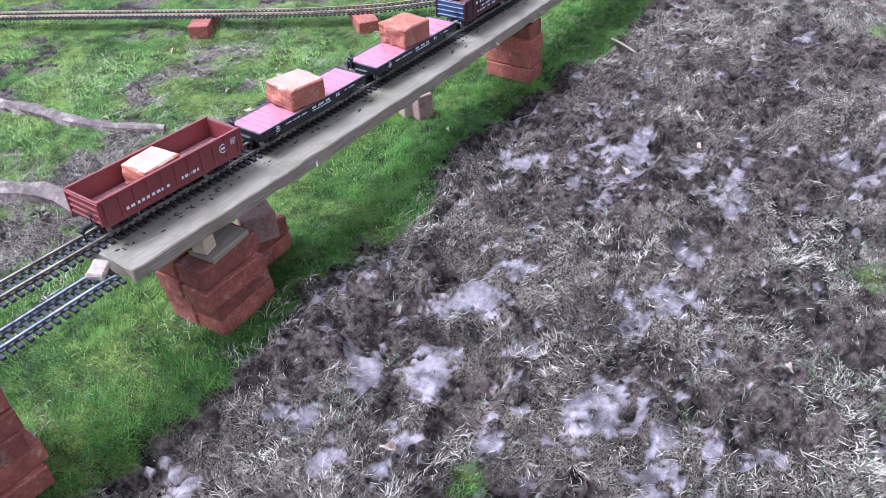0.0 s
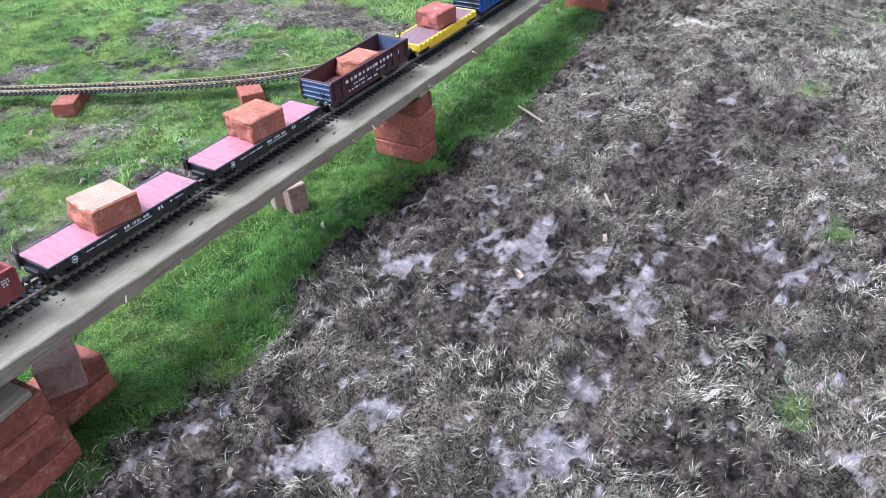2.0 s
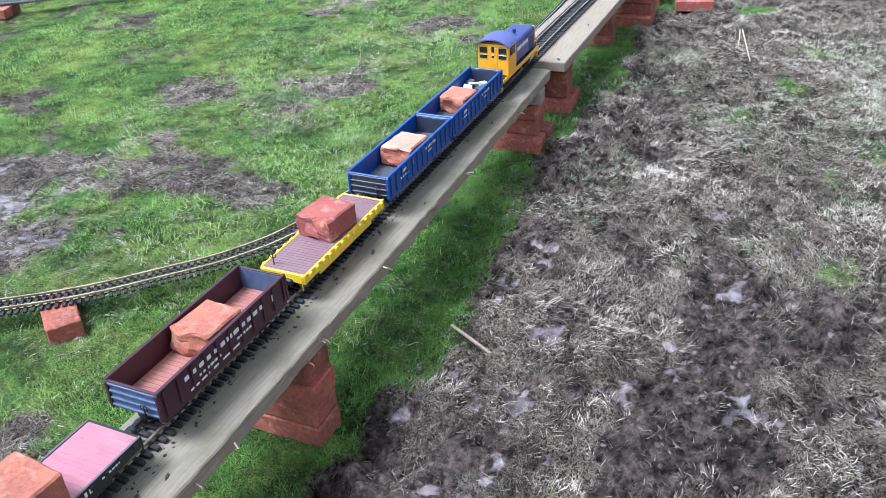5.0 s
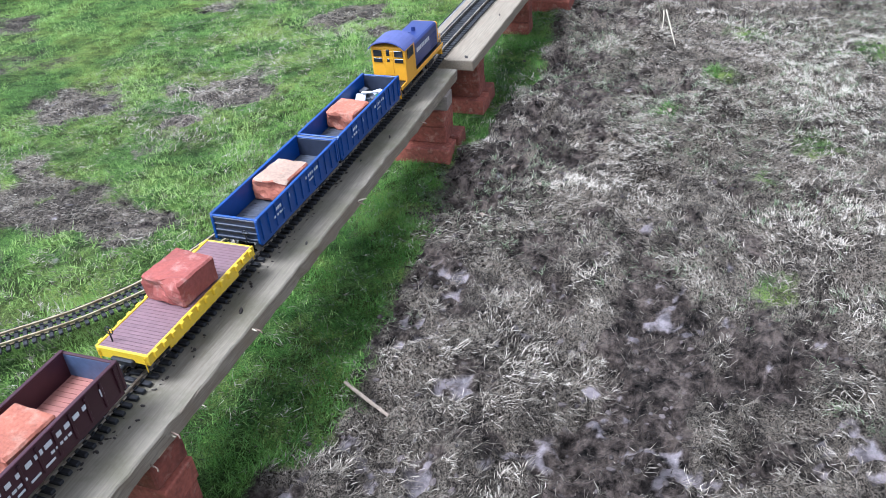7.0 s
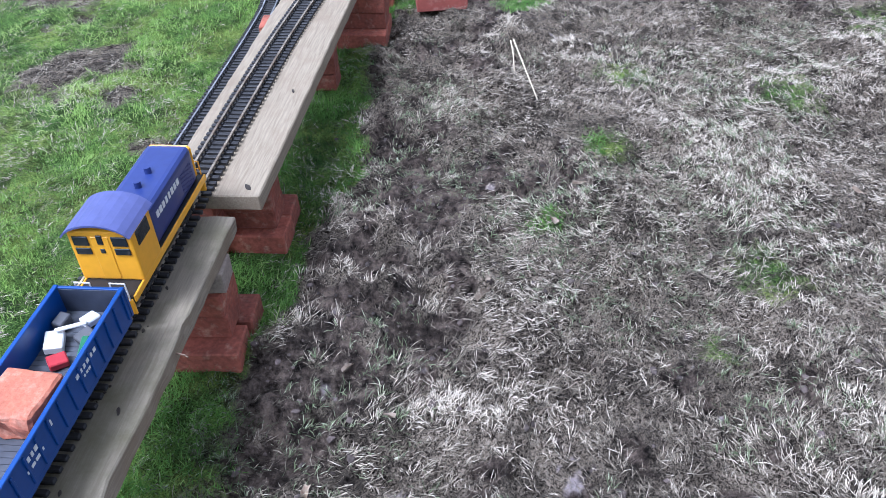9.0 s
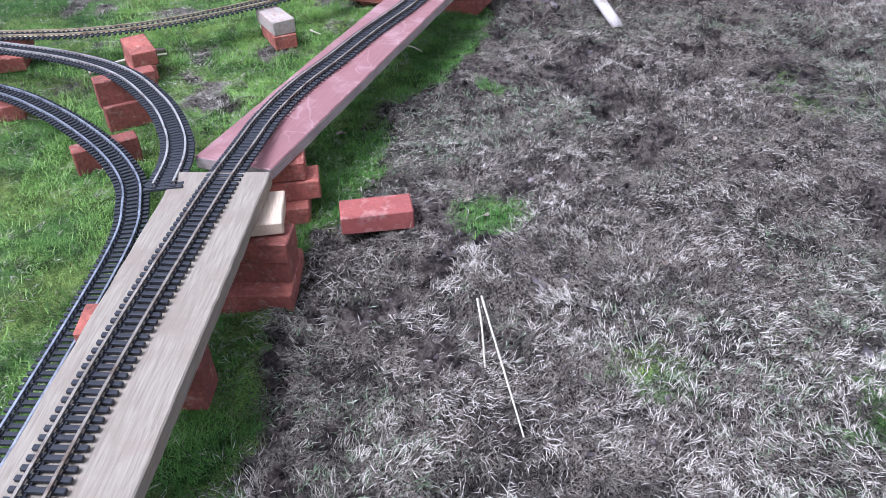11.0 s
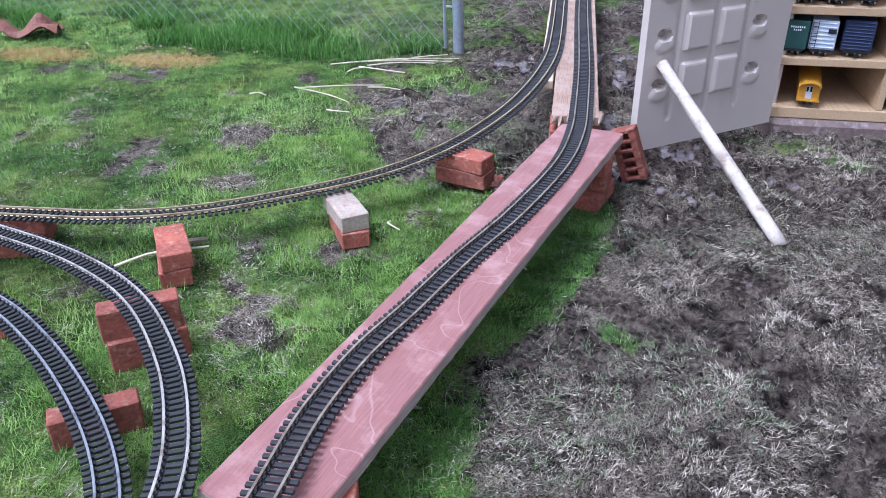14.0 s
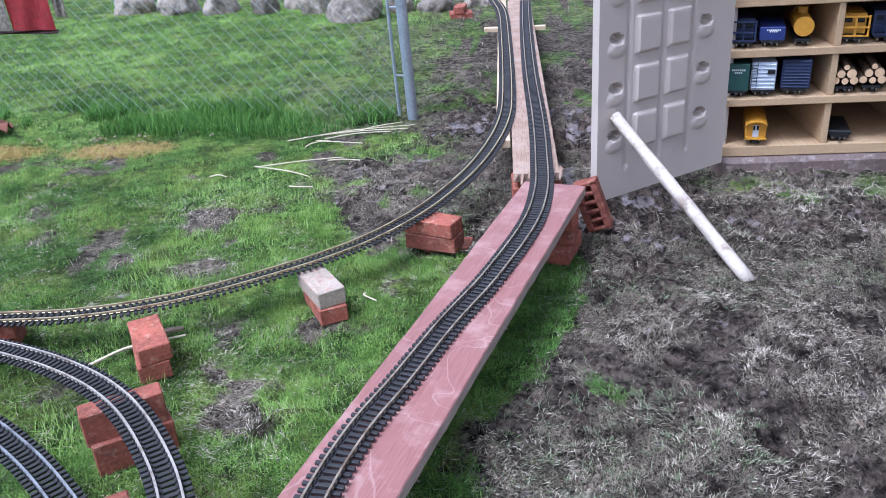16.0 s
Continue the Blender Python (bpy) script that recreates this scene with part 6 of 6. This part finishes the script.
# torn strips at the splintered end of the far plank
for k, (dx, y0, y1, dz) in enumerate(((-0.015, 5.63, 5.50, 0.004), (-0.045, 5.64, 5.46, 0.010), (-0.075, 5.62, 5.52, 0.0), (-0.105, 5.64, 5.44, 0.006), (-0.135, 5.63, 5.50, 0.012), (-0.165, 5.63, 5.47, 0.002), (-0.19, 5.62, 5.51, 0.006))):
    limb("wood_sliver", [(0.610 + dx, y0, 0.170), (0.610 + dx - 0.004, (y0 + y1) / 2, 0.170 + dz * 0.5), (0.610 + dx - 0.012, y1, 0.166 + dz)], 0.013, 0.004, M_plank_brown, "torn brown strip at the plank's splintered end", "sliver", 6, "wood slivers", 0.5)


# ---------------------------------------------------------------- grass, straw, leaves
def blade_material(name, dark, light, tip, translucent=0.35, rough=0.45):
    m = bpy.data.materials.new(name)
    m.use_nodes = True
    n, l = m.node_tree.nodes, m.node_tree.links
    bsdf, out = n["Principled BSDF"], n["Material Output"]
    at = n.new("ShaderNodeAttribute")
    at.attribute_name = "tint"
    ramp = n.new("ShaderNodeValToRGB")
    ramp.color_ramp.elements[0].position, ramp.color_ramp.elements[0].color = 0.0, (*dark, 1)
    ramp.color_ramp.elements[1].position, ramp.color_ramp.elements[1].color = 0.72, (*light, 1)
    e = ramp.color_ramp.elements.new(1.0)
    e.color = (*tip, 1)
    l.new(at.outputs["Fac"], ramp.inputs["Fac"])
    l.new(ramp.outputs["Color"], bsdf.inputs["Base Color"])
    bsdf.inputs["Roughness"].default_value = rough
    bsdf.inputs["Specular IOR Level"].default_value = 0.25
    tr = n.new("ShaderNodeBsdfTranslucent")
    l.new(ramp.outputs["Color"], tr.inputs["Color"])
    mx = n.new("ShaderNodeMixShader")
    mx.inputs["Fac"].default_value = translucent
    l.new(bsdf.outputs["BSDF"], mx.inputs[1])
    l.new(tr.outputs["BSDF"], mx.inputs[2])
    l.new(mx.outputs["Shader"], out.inputs["Surface"])
    return m


def blades(name, xy, length, width, lean, tint, mat, label, comb=0.0, curl=0.35, lift=0.0, heading=None):
    """One mesh of bent, tapered blades rooted at the points xy."""
    n = len(xy)
    x, y = xy[:, 0], xy[:, 1]
    z = relief(x, y) - 0.002 + lift * rng.random(n)
    flow = fbm(x + 13, y + 77, 1.6, 3) * 4 * math.pi
    az = np.where(rng.random(n) < comb, flow + rng.normal(0, 0.5, n), rng.random(n) * 2 * math.pi)
    if heading is not None:
        az = heading
    d = np.stack([np.cos(az), np.sin(az), np.zeros(n)], 1)
    s = np.stack([-np.sin(az), np.cos(az), np.zeros(n)], 1)
    twist = rng.normal(0, 0.7, n)
    s = s * np.cos(twist)[:, None] + np.stack([np.zeros(n), np.zeros(n), np.sin(twist)], 1)
    base = np.stack([x, y, z], 1)
    out1 = np.sin(lean)[:, None] * d + np.cos(lean)[:, None] * np.array([0, 0, 1.0])
    lean2 = np.minimum(lean + curl + rng.normal(0, 0.25, n), 1.75)
    out2 = np.sin(lean2)[:, None] * d + np.cos(lean2)[:, None] * np.array([0, 0, 1.0])
    side = rng.normal(0, 0.25, n)[:, None] * s
    mid = base + out1 * (length * 0.55)[:, None]
    tip = mid + (out2 + side) * (length * 0.45)[:, None]
    tip[:, 2] = np.maximum(tip[:, 2], z + 0.003)
    w = (width / 2)[:, None]
    V = np.stack([base - s * w, base + s * w, mid + s * w * 0.85, mid - s * w * 0.85, tip], 1).astype(np.float32)
    me = bpy.data.meshes.new(name)
    me.vertices.add(n * 5)
    me.vertices.foreach_set("co", V.ravel())
    k = np.arange(n, dtype=np.int32)[:, None] * 5
    loops = np.concatenate([k + 0, k + 1, k + 2, k + 3, k + 3, k + 2, k + 4], 1).ravel()
    me.loops.add(n * 7)
    me.loops.foreach_set("vertex_index", loops.astype(np.int32))
    me.polygons.add(n * 2)
    starts = (np.arange(n, dtype=np.int32)[:, None] * 7 + np.array([0, 4], dtype=np.int32)).ravel()
    me.polygons.foreach_set("loop_start", starts)
    me.update(calc_edges=True)
    a = me.attributes.new("tint", 'FLOAT', 'POINT')
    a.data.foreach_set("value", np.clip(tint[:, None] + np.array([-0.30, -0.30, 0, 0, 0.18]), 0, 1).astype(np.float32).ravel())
    me.materials.append(mat)
    return tagged(new(name, me), label, "grass", kind="stuff")


def woven(name, V, corners, tint, shift, mat, label):
    """One mesh of many alike strips of triangles: V holds the corners of each."""
    n, k = V.shape[:2]
    tris = len(corners) // 3
    me = bpy.data.meshes.new(name)
    me.vertices.add(n * k)
    me.vertices.foreach_set("co", V.ravel())
    me.loops.add(n * tris * 3)
    me.loops.foreach_set("vertex_index", (np.arange(n, dtype=np.int32)[:, None] * k + np.array(corners, dtype=np.int32)).ravel())
    me.polygons.add(n * tris)
    me.polygons.foreach_set("loop_start", np.arange(0, n * tris * 3, 3, dtype=np.int32))
    me.update(calc_edges=True)
    a = me.attributes.new("tint", 'FLOAT', 'POINT')
    a.data.foreach_set("value", np.clip(tint[:, None] + np.array(shift), 0, 1).astype(np.float32).ravel())
    me.materials.append(mat)
    return tagged(new(name, me), label, "grass", kind="stuff")


def wisps(name, xy, az, length, width, lean, tint, mat, label, lift=0.004, bend=0.0):
    """One mesh of straight, thin, pointed wisps of dead grass."""
    n = len(xy)
    z = relief(xy[:, 0], xy[:, 1]) - 0.001 + lift * rng.random(n) ** 2
    d = np.stack([np.cos(az) * np.sin(lean), np.sin(az) * np.sin(lean), np.cos(lean)], 1)
    tw = rng.normal(0, 0.5, n)
    s = np.stack([-np.sin(az) * np.cos(tw), np.cos(az) * np.cos(tw), np.sin(tw)], 1) * (width / 2)[:, None]
    base = np.stack([xy[:, 0], xy[:, 1], z], 1)
    if bend:
        bow = az + rng.normal(0, bend, n)
        low = np.clip(lean + rng.normal(0.35, 0.3, n), 0.2, 1.62)
        e = np.stack([np.cos(bow) * np.sin(low), np.sin(bow) * np.sin(low), np.cos(low)], 1)
        mid = base + d * (0.5 * length)[:, None]
        V = np.stack([base, mid - s, mid + s, mid + e * (0.5 * length)[:, None]], 1).astype(np.float32)
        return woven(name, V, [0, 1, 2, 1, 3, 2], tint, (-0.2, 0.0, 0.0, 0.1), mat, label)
    V = np.stack([base - s, base + s, base + d * length[:, None]], 1).astype(np.float32)
    me = bpy.data.meshes.new(name)
    me.vertices.add(n * 3)
    me.vertices.foreach_set("co", V.ravel())
    me.loops.add(n * 3)
    me.loops.foreach_set("vertex_index", np.arange(n * 3, dtype=np.int32))
    me.polygons.add(n)
    me.polygons.foreach_set("loop_start", np.arange(0, n * 3, 3, dtype=np.int32))
    me.update(calc_edges=True)
    a = me.attributes.new("tint", 'FLOAT', 'POINT')
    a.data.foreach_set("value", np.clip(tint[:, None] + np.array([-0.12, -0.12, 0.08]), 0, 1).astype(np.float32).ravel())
    me.materials.append(mat)
    return tagged(new(name, me), label, "grass", kind="stuff")


def scatter(count, x0, x1, y0, y1, chance):
    p = np.stack([rng.uniform(x0, x1, count), rng.uniform(y0, y1, count)], 1)
    return p[rng.random(count) < chance(p[:, 0], p[:, 1])]


def tufts(centres, per, spread, lean_out=0.5):
    """Blades that spring from shared roots: their places and headings."""
    k = rng.poisson(per, len(centres))
    c = np.repeat(centres, k, axis=0)
    lay = np.repeat(fbm(centres[:, 0] + 13, centres[:, 1] + 77, 1.6, 3) * 4 * math.pi + rng.normal(0, 0.6, len(centres)), k)
    az = np.where(rng.random(len(c)) < lean_out, lay + rng.normal(0, 0.38, len(c)), rng.random(len(c)) * 2 * math.pi)
    off = np.abs(rng.normal(0, spread, len(c)))
    return c + np.stack([np.cos(az), np.sin(az)], 1) * off[:, None], az


def clump(x, y, f=24.0):
    return smooth(0.30, 0.66, fbm(x + 5, y + 3, f, 3))


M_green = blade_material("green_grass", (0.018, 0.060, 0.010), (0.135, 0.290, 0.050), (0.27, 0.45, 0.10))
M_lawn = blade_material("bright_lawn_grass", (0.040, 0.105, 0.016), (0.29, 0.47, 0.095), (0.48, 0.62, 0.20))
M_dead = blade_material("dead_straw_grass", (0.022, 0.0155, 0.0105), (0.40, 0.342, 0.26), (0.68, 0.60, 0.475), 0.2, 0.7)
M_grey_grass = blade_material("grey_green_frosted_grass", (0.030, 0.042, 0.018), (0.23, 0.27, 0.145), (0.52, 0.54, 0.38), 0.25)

# lush strip beside and under the trestle
p = scatter(950000, -0.85, 0.85, -2.75, 5.9, lambda x, y: smooth(0.2, 0.7, greenness(x, y)) * (0.25 + 0.75 * clump(x, y, 17)) * (1 - 0.45 * smooth(-0.35, -0.6, x)))
n = len(p)
lushness = smooth(-0.32, -0.12, p[:, 0] - 0.33 * np.maximum(p[:, 1] - 3.4, 0))
mop = fbm(p[:, 0] + 3, p[:, 1], 6.0, 3) - 0.5
knot = fbm(p[:, 0] + 8, p[:, 1] + 4, 22.0, 2) - 0.5
tall = rng.uniform(0.010, 0.024, n) * (1 + 0.15 * lushness + 1.1 * mop)
wide, lean, hue = rng.uniform(0.0014, 0.0024, n), np.abs(rng.normal(0.75, 0.42, n)), np.clip(rng.normal(0.66, 0.15, n) + 0.9 * mop + 0.8 * knot - 0.22 * smooth(-0.9, -1.6, p[:, 1]), 0, 1)
lay = np.where(rng.random(n) < 0.4, fbm(p[:, 0] + 13, p[:, 1] + 77, 1.6, 3) * 4 * math.pi + rng.normal(0, 0.6, n), rng.random(n) * math.tau)
for k, mat, words in ((lushness > rng.random(n), M_green, "lush green grass beside the trestle"), (lushness < 0.3, M_lawn, "bright green grass behind the trestle")):
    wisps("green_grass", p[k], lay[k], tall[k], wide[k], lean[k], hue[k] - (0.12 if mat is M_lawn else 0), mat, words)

# wider lawn
p = scatter(850000, -5.0, 0.3, -2.0, 11.0, lambda x, y: smooth(0.2, 0.8, greenness(x, y)) * (0.25 + 0.75 * clump(x, y, 9)) * (1 - 0.75 * smooth(-0.85, -0.55, x) * (y < 5.9)))
n = len(p)
far_lawn = smooth(3.2, 4.8, p[:, 1])
rough = smooth(7.3, 5.2, p[:, 1]) * far_lawn
moss = fbm(p[:, 0] + 7, p[:, 1] + 2, 2.6, 4) - 0.5
knot = fbm(p[:, 0] + 2, p[:, 1] + 9, 11.0, 3) - 0.5
distance = smooth(1.2, 4.5, np.abs(p[:, 0] + 0.3)) + smooth(6.0, 9.0, p[:, 1])
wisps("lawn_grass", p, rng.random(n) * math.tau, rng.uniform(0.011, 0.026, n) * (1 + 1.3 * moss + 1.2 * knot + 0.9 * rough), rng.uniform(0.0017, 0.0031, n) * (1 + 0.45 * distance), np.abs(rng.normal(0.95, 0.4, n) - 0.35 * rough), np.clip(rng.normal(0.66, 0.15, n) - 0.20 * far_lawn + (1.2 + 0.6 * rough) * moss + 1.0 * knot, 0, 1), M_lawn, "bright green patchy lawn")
p = scatter(110000, -5.0, -0.15, 6.2, 7.6, lambda x, y: smooth(0.40, 0.05, np.abs(y - 6.88 + 0.18 * (x + 0.13))) * smooth(0.44, 0.58, fbm(x, y, 3.4, 3)) * (0.4 + 0.6 * smooth(0.3, 0.8, greenness(x, y))))
n = len(p)
blades("tall_grass", p, rng.uniform(0.05, 0.12, n), rng.uniform(0.003, 0.005, n), np.abs(rng.normal(0.35, 0.3, n)), np.clip(rng.normal(0.5, 0.2, n), 0, 1), M_green, "tall uncut grass along the foot of the fence", comb=0.4)

# matted dead grass over the mud
def straw_chance(x, y):
    return (1 - 0.8 * greenness(x, y)) * (0.07 + 0.93 * matting(x, y)) * smooth(2.75, 2.35, x) * smooth(-2.8, -2.55, y)


roots = scatter(90000, -1.9, 2.7, -2.75, 6.2, straw_chance)
p, az = tufts(roots, 9, 0.020, 0.75)
n = len(p)
thick = matting(p[:, 0], p[:, 1])
shade = 0.26 + 0.34 * thick + rng.normal(0, 0.26, n) + 0.10 * smooth(0.9, 1.5, p[:, 0]) + 0.9 * (fbm(p[:, 0], p[:, 1], 5.0, 4) - 0.5) + 0.9 * (fbm(p[:, 0] + 4, p[:, 1] + 6, 19.0, 2) - 0.5) + 0.14 * smooth(0.0, 1.8, p[:, 1]) - 0.03 + 0.20 * smooth(1.5, 2.1, p[:, 1]) * smooth(3.9, 3.2, p[:, 1]) * smooth(0.3, 0.8, p[:, 0]) + 0.3 * np.exp(-((p[:, 0] + 0.42) ** 2 + (p[:, 1] - 4.35) ** 2) / 0.08)
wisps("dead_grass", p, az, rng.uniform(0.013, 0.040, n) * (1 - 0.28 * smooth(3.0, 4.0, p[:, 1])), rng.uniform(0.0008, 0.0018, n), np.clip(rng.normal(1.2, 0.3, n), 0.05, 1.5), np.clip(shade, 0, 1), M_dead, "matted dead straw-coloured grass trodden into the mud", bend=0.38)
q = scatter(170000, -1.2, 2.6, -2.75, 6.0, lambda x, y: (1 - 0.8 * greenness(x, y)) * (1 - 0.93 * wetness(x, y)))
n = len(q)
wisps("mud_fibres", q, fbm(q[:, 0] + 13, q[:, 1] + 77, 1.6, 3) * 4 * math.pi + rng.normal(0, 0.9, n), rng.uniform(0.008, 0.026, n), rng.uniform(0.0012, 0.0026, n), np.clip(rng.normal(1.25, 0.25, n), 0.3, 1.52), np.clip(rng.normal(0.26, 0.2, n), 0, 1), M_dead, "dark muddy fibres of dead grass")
roots = scatter(30000, -0.8, 2.7, -2.4, 6.2, lambda x, y: smooth(0.45, 0.68, fbm(x + 30, y + 12, 2.6, 4)) * (1 - wetness(x, y)) * np.maximum(0.12 + 0.88 * smooth(0.3, 2.0, y), 0.7 * smooth(0.9, 1.4, x)) * (x > green_edge(y) - 0.2))
p, az = tufts(roots, 10, 0.013)
n = len(p)
blades("grey_grass", p, rng.uniform(0.012, 0.030, n), rng.uniform(0.0012, 0.0022, n), np.abs(rng.normal(0.8, 0.4, n)), np.clip(rng.normal(0.6, 0.22, n), 0, 1), M_grey_grass, "thin grey-green grass among the straw", heading=az, curl=0.6)
p = scatter(90000, -3.0, 3.2, 5.0, 10.5, lambda x, y: (1 - greenness(x, y)) * (1 - wetness(x, y)) * clump(x, y, 6))
n = len(p)
blades("dead_grass", p, rng.uniform(0.02, 0.05, n), rng.uniform(0.002, 0.004, n), np.clip(rng.normal(1.0, 0.35, n), 0.1, 1.5), np.clip(rng.normal(0.5, 0.2, n), 0, 1), M_dead, "sparse dead grass on the far mud", comb=0.5)
# yellow dead patch near the fence
p = scatter(70000, -3.1, -1.1, 6.25, 7.0, lambda x, y: smooth(0.95, 0.2, np.hypot((x + 1.72) / 0.42, (y - 6.62) / 0.17)) + smooth(0.95, 0.2, np.hypot((x + 2.45) / 0.42, (y - 6.66) / 0.18)))
n = len(p)
M_yellow_grass = blade_material("yellow_straw", (0.16, 0.10, 0.03), (0.50, 0.36, 0.12), (0.66, 0.52, 0.24), 0.25)
blades("yellow_grass", p, rng.uniform(0.02, 0.05, n), rng.uniform(0.002, 0.004, n), np.clip(rng.normal(1.1, 0.3, n), 0.1, 1.5), np.clip(rng.normal(0.6, 0.2, n), 0, 1), M_yellow_grass, "patch of yellow straw before the fence", comb=0.4)


# clods of mud, fallen leaves
def clods():
    rc = np.random.default_rng(5)
    pts = scatter(9000, 0.0, 2.3, -2.6, 5.6, lambda x, y: (1 - greenness(x, y)) * (1 - wetness(x, y)) * (1 - 0.7 * matting(x, y)) * smooth(0.35, 0.55, fbm(x + 2, y, 5, 4)))
    ico = bmesh.new()
    bmesh.ops.create_icosphere(ico, subdivisions=1, radius=1)
    v0 = np.array([v.co[:] for v in ico.verts])
    f0 = np.array([[v.index for v in f.verts] for f in ico.faces])
    ico.free()
    z = relief(pts[:, 0], pts[:, 1])
    vs, fs = [], []
    for i, (q, zz) in enumerate(zip(pts, z)):
        sc = rc.uniform(0.003, 0.010) * np.array([1, rc.uniform(0.6, 1.3), rc.uniform(0.4, 0.8)])
        vs.append(v0 * (1 + rc.normal(0, 0.18, (len(v0), 1))) * sc + np.array([q[0], q[1], zz]))
        fs.append(f0 + i * len(v0))
    me = bpy.data.meshes.new("mud_clods")
    me.from_pydata(np.vstack(vs).tolist(), [], np.vstack(fs).tolist())
    me.materials.append(material("crumbled_mud", (0.045, 0.033, 0.027), 0.8, vary=0.4, grain=80, blotch=3, bump=0.5, second=(0.12, 0.092, 0.08), mix_at=0.52))
    tagged(new("mud_clods", me), "crumbled clods of dark mud", "mud", kind="stuff")


clods()
M_leaf = material("bleached_dead_leaf", (0.40, 0.32, 0.24), 0.75, vary=0.25, grain=60, blotch=20, bump=0.3, second=(0.30, 0.19, 0.12), mix_at=0.58, per_object=0.3)


def leaf_bmesh(seed):
    rl = random.Random(seed)
    bm = bmesh.new()
    c = bm.verts.new((0, 0, 0.004))
    ring = []
    for k in range(12):
        a = k / 12 * math.tau
        rr = 0.02 * (0.6 + 0.4 * abs(math.cos(a))) * (1.0 if k % 2 else 0.72) * rl.uniform(0.85, 1.15)
        ring.append(bm.verts.new((rr * 1.5 * math.cos(a), rr * 0.8 * math.sin(a), 0.004 + 0.006 * math.sin(a * 2 + seed) + 0.006 * abs(math.sin(a)))))
    for k in range(12):
        bm.faces.new((c, ring[k], ring[(k + 1) % 12]))
    bmesh.ops.solidify(bm, geom=bm.faces[:], thickness=0.0006)
    return bm


LEAVES = [mesh_of("dead_leaf", leaf_bmesh(s), M_leaf) for s in range(5)]
rl = random.Random(3)
spots = [(0.567, -1.754), (0.63, 0.0), (0.717, -0.2), (-0.085, -0.519), (0.211, 1.242), (1.322, 3.914), (0.59, 3.51), (1.355, 3.765), (0.924, 3.695), (0.517, 1.793), (0.686, 2.095), (0.534, 3.63), (0.316, -1.373), (1.46, -0.56), (0.24, 1.55), (0.35, 1.4)]
spots += [(rl.uniform(0.1, 1.9), rl.uniform(-2.2, 5.2)) for k in range(16)] + [(rl.uniform(-2.9, -1.2), rl.uniform(6.55, 7.1)) for k in range(14)] + [(rl.gauss(-1.9, 0.13), rl.gauss(6.82, 0.05)) for k in range(18)] + [(rl.uniform(-1.6, -0.4), rl.uniform(-1.6, 0.2)) for k in range(14)]
for k, (x, y) in enumerate(spots):
    ob = new("dead_leaf", LEAVES[k % 5])
    z = float(relief(np.array([x]), np.array([y]))[0])
    s = rl.uniform(0.5, 0.95)
    ob.matrix_basis = pose(x, y, z + 0.009, rl.uniform(-7, 7), rl.uniform(-7, 7), rl.uniform(0, 360)) @ Matrix.Scale(s, 4)
    tagged(ob, "bleached curled dead leaf on the ground", "leaf", "fallen leaves")
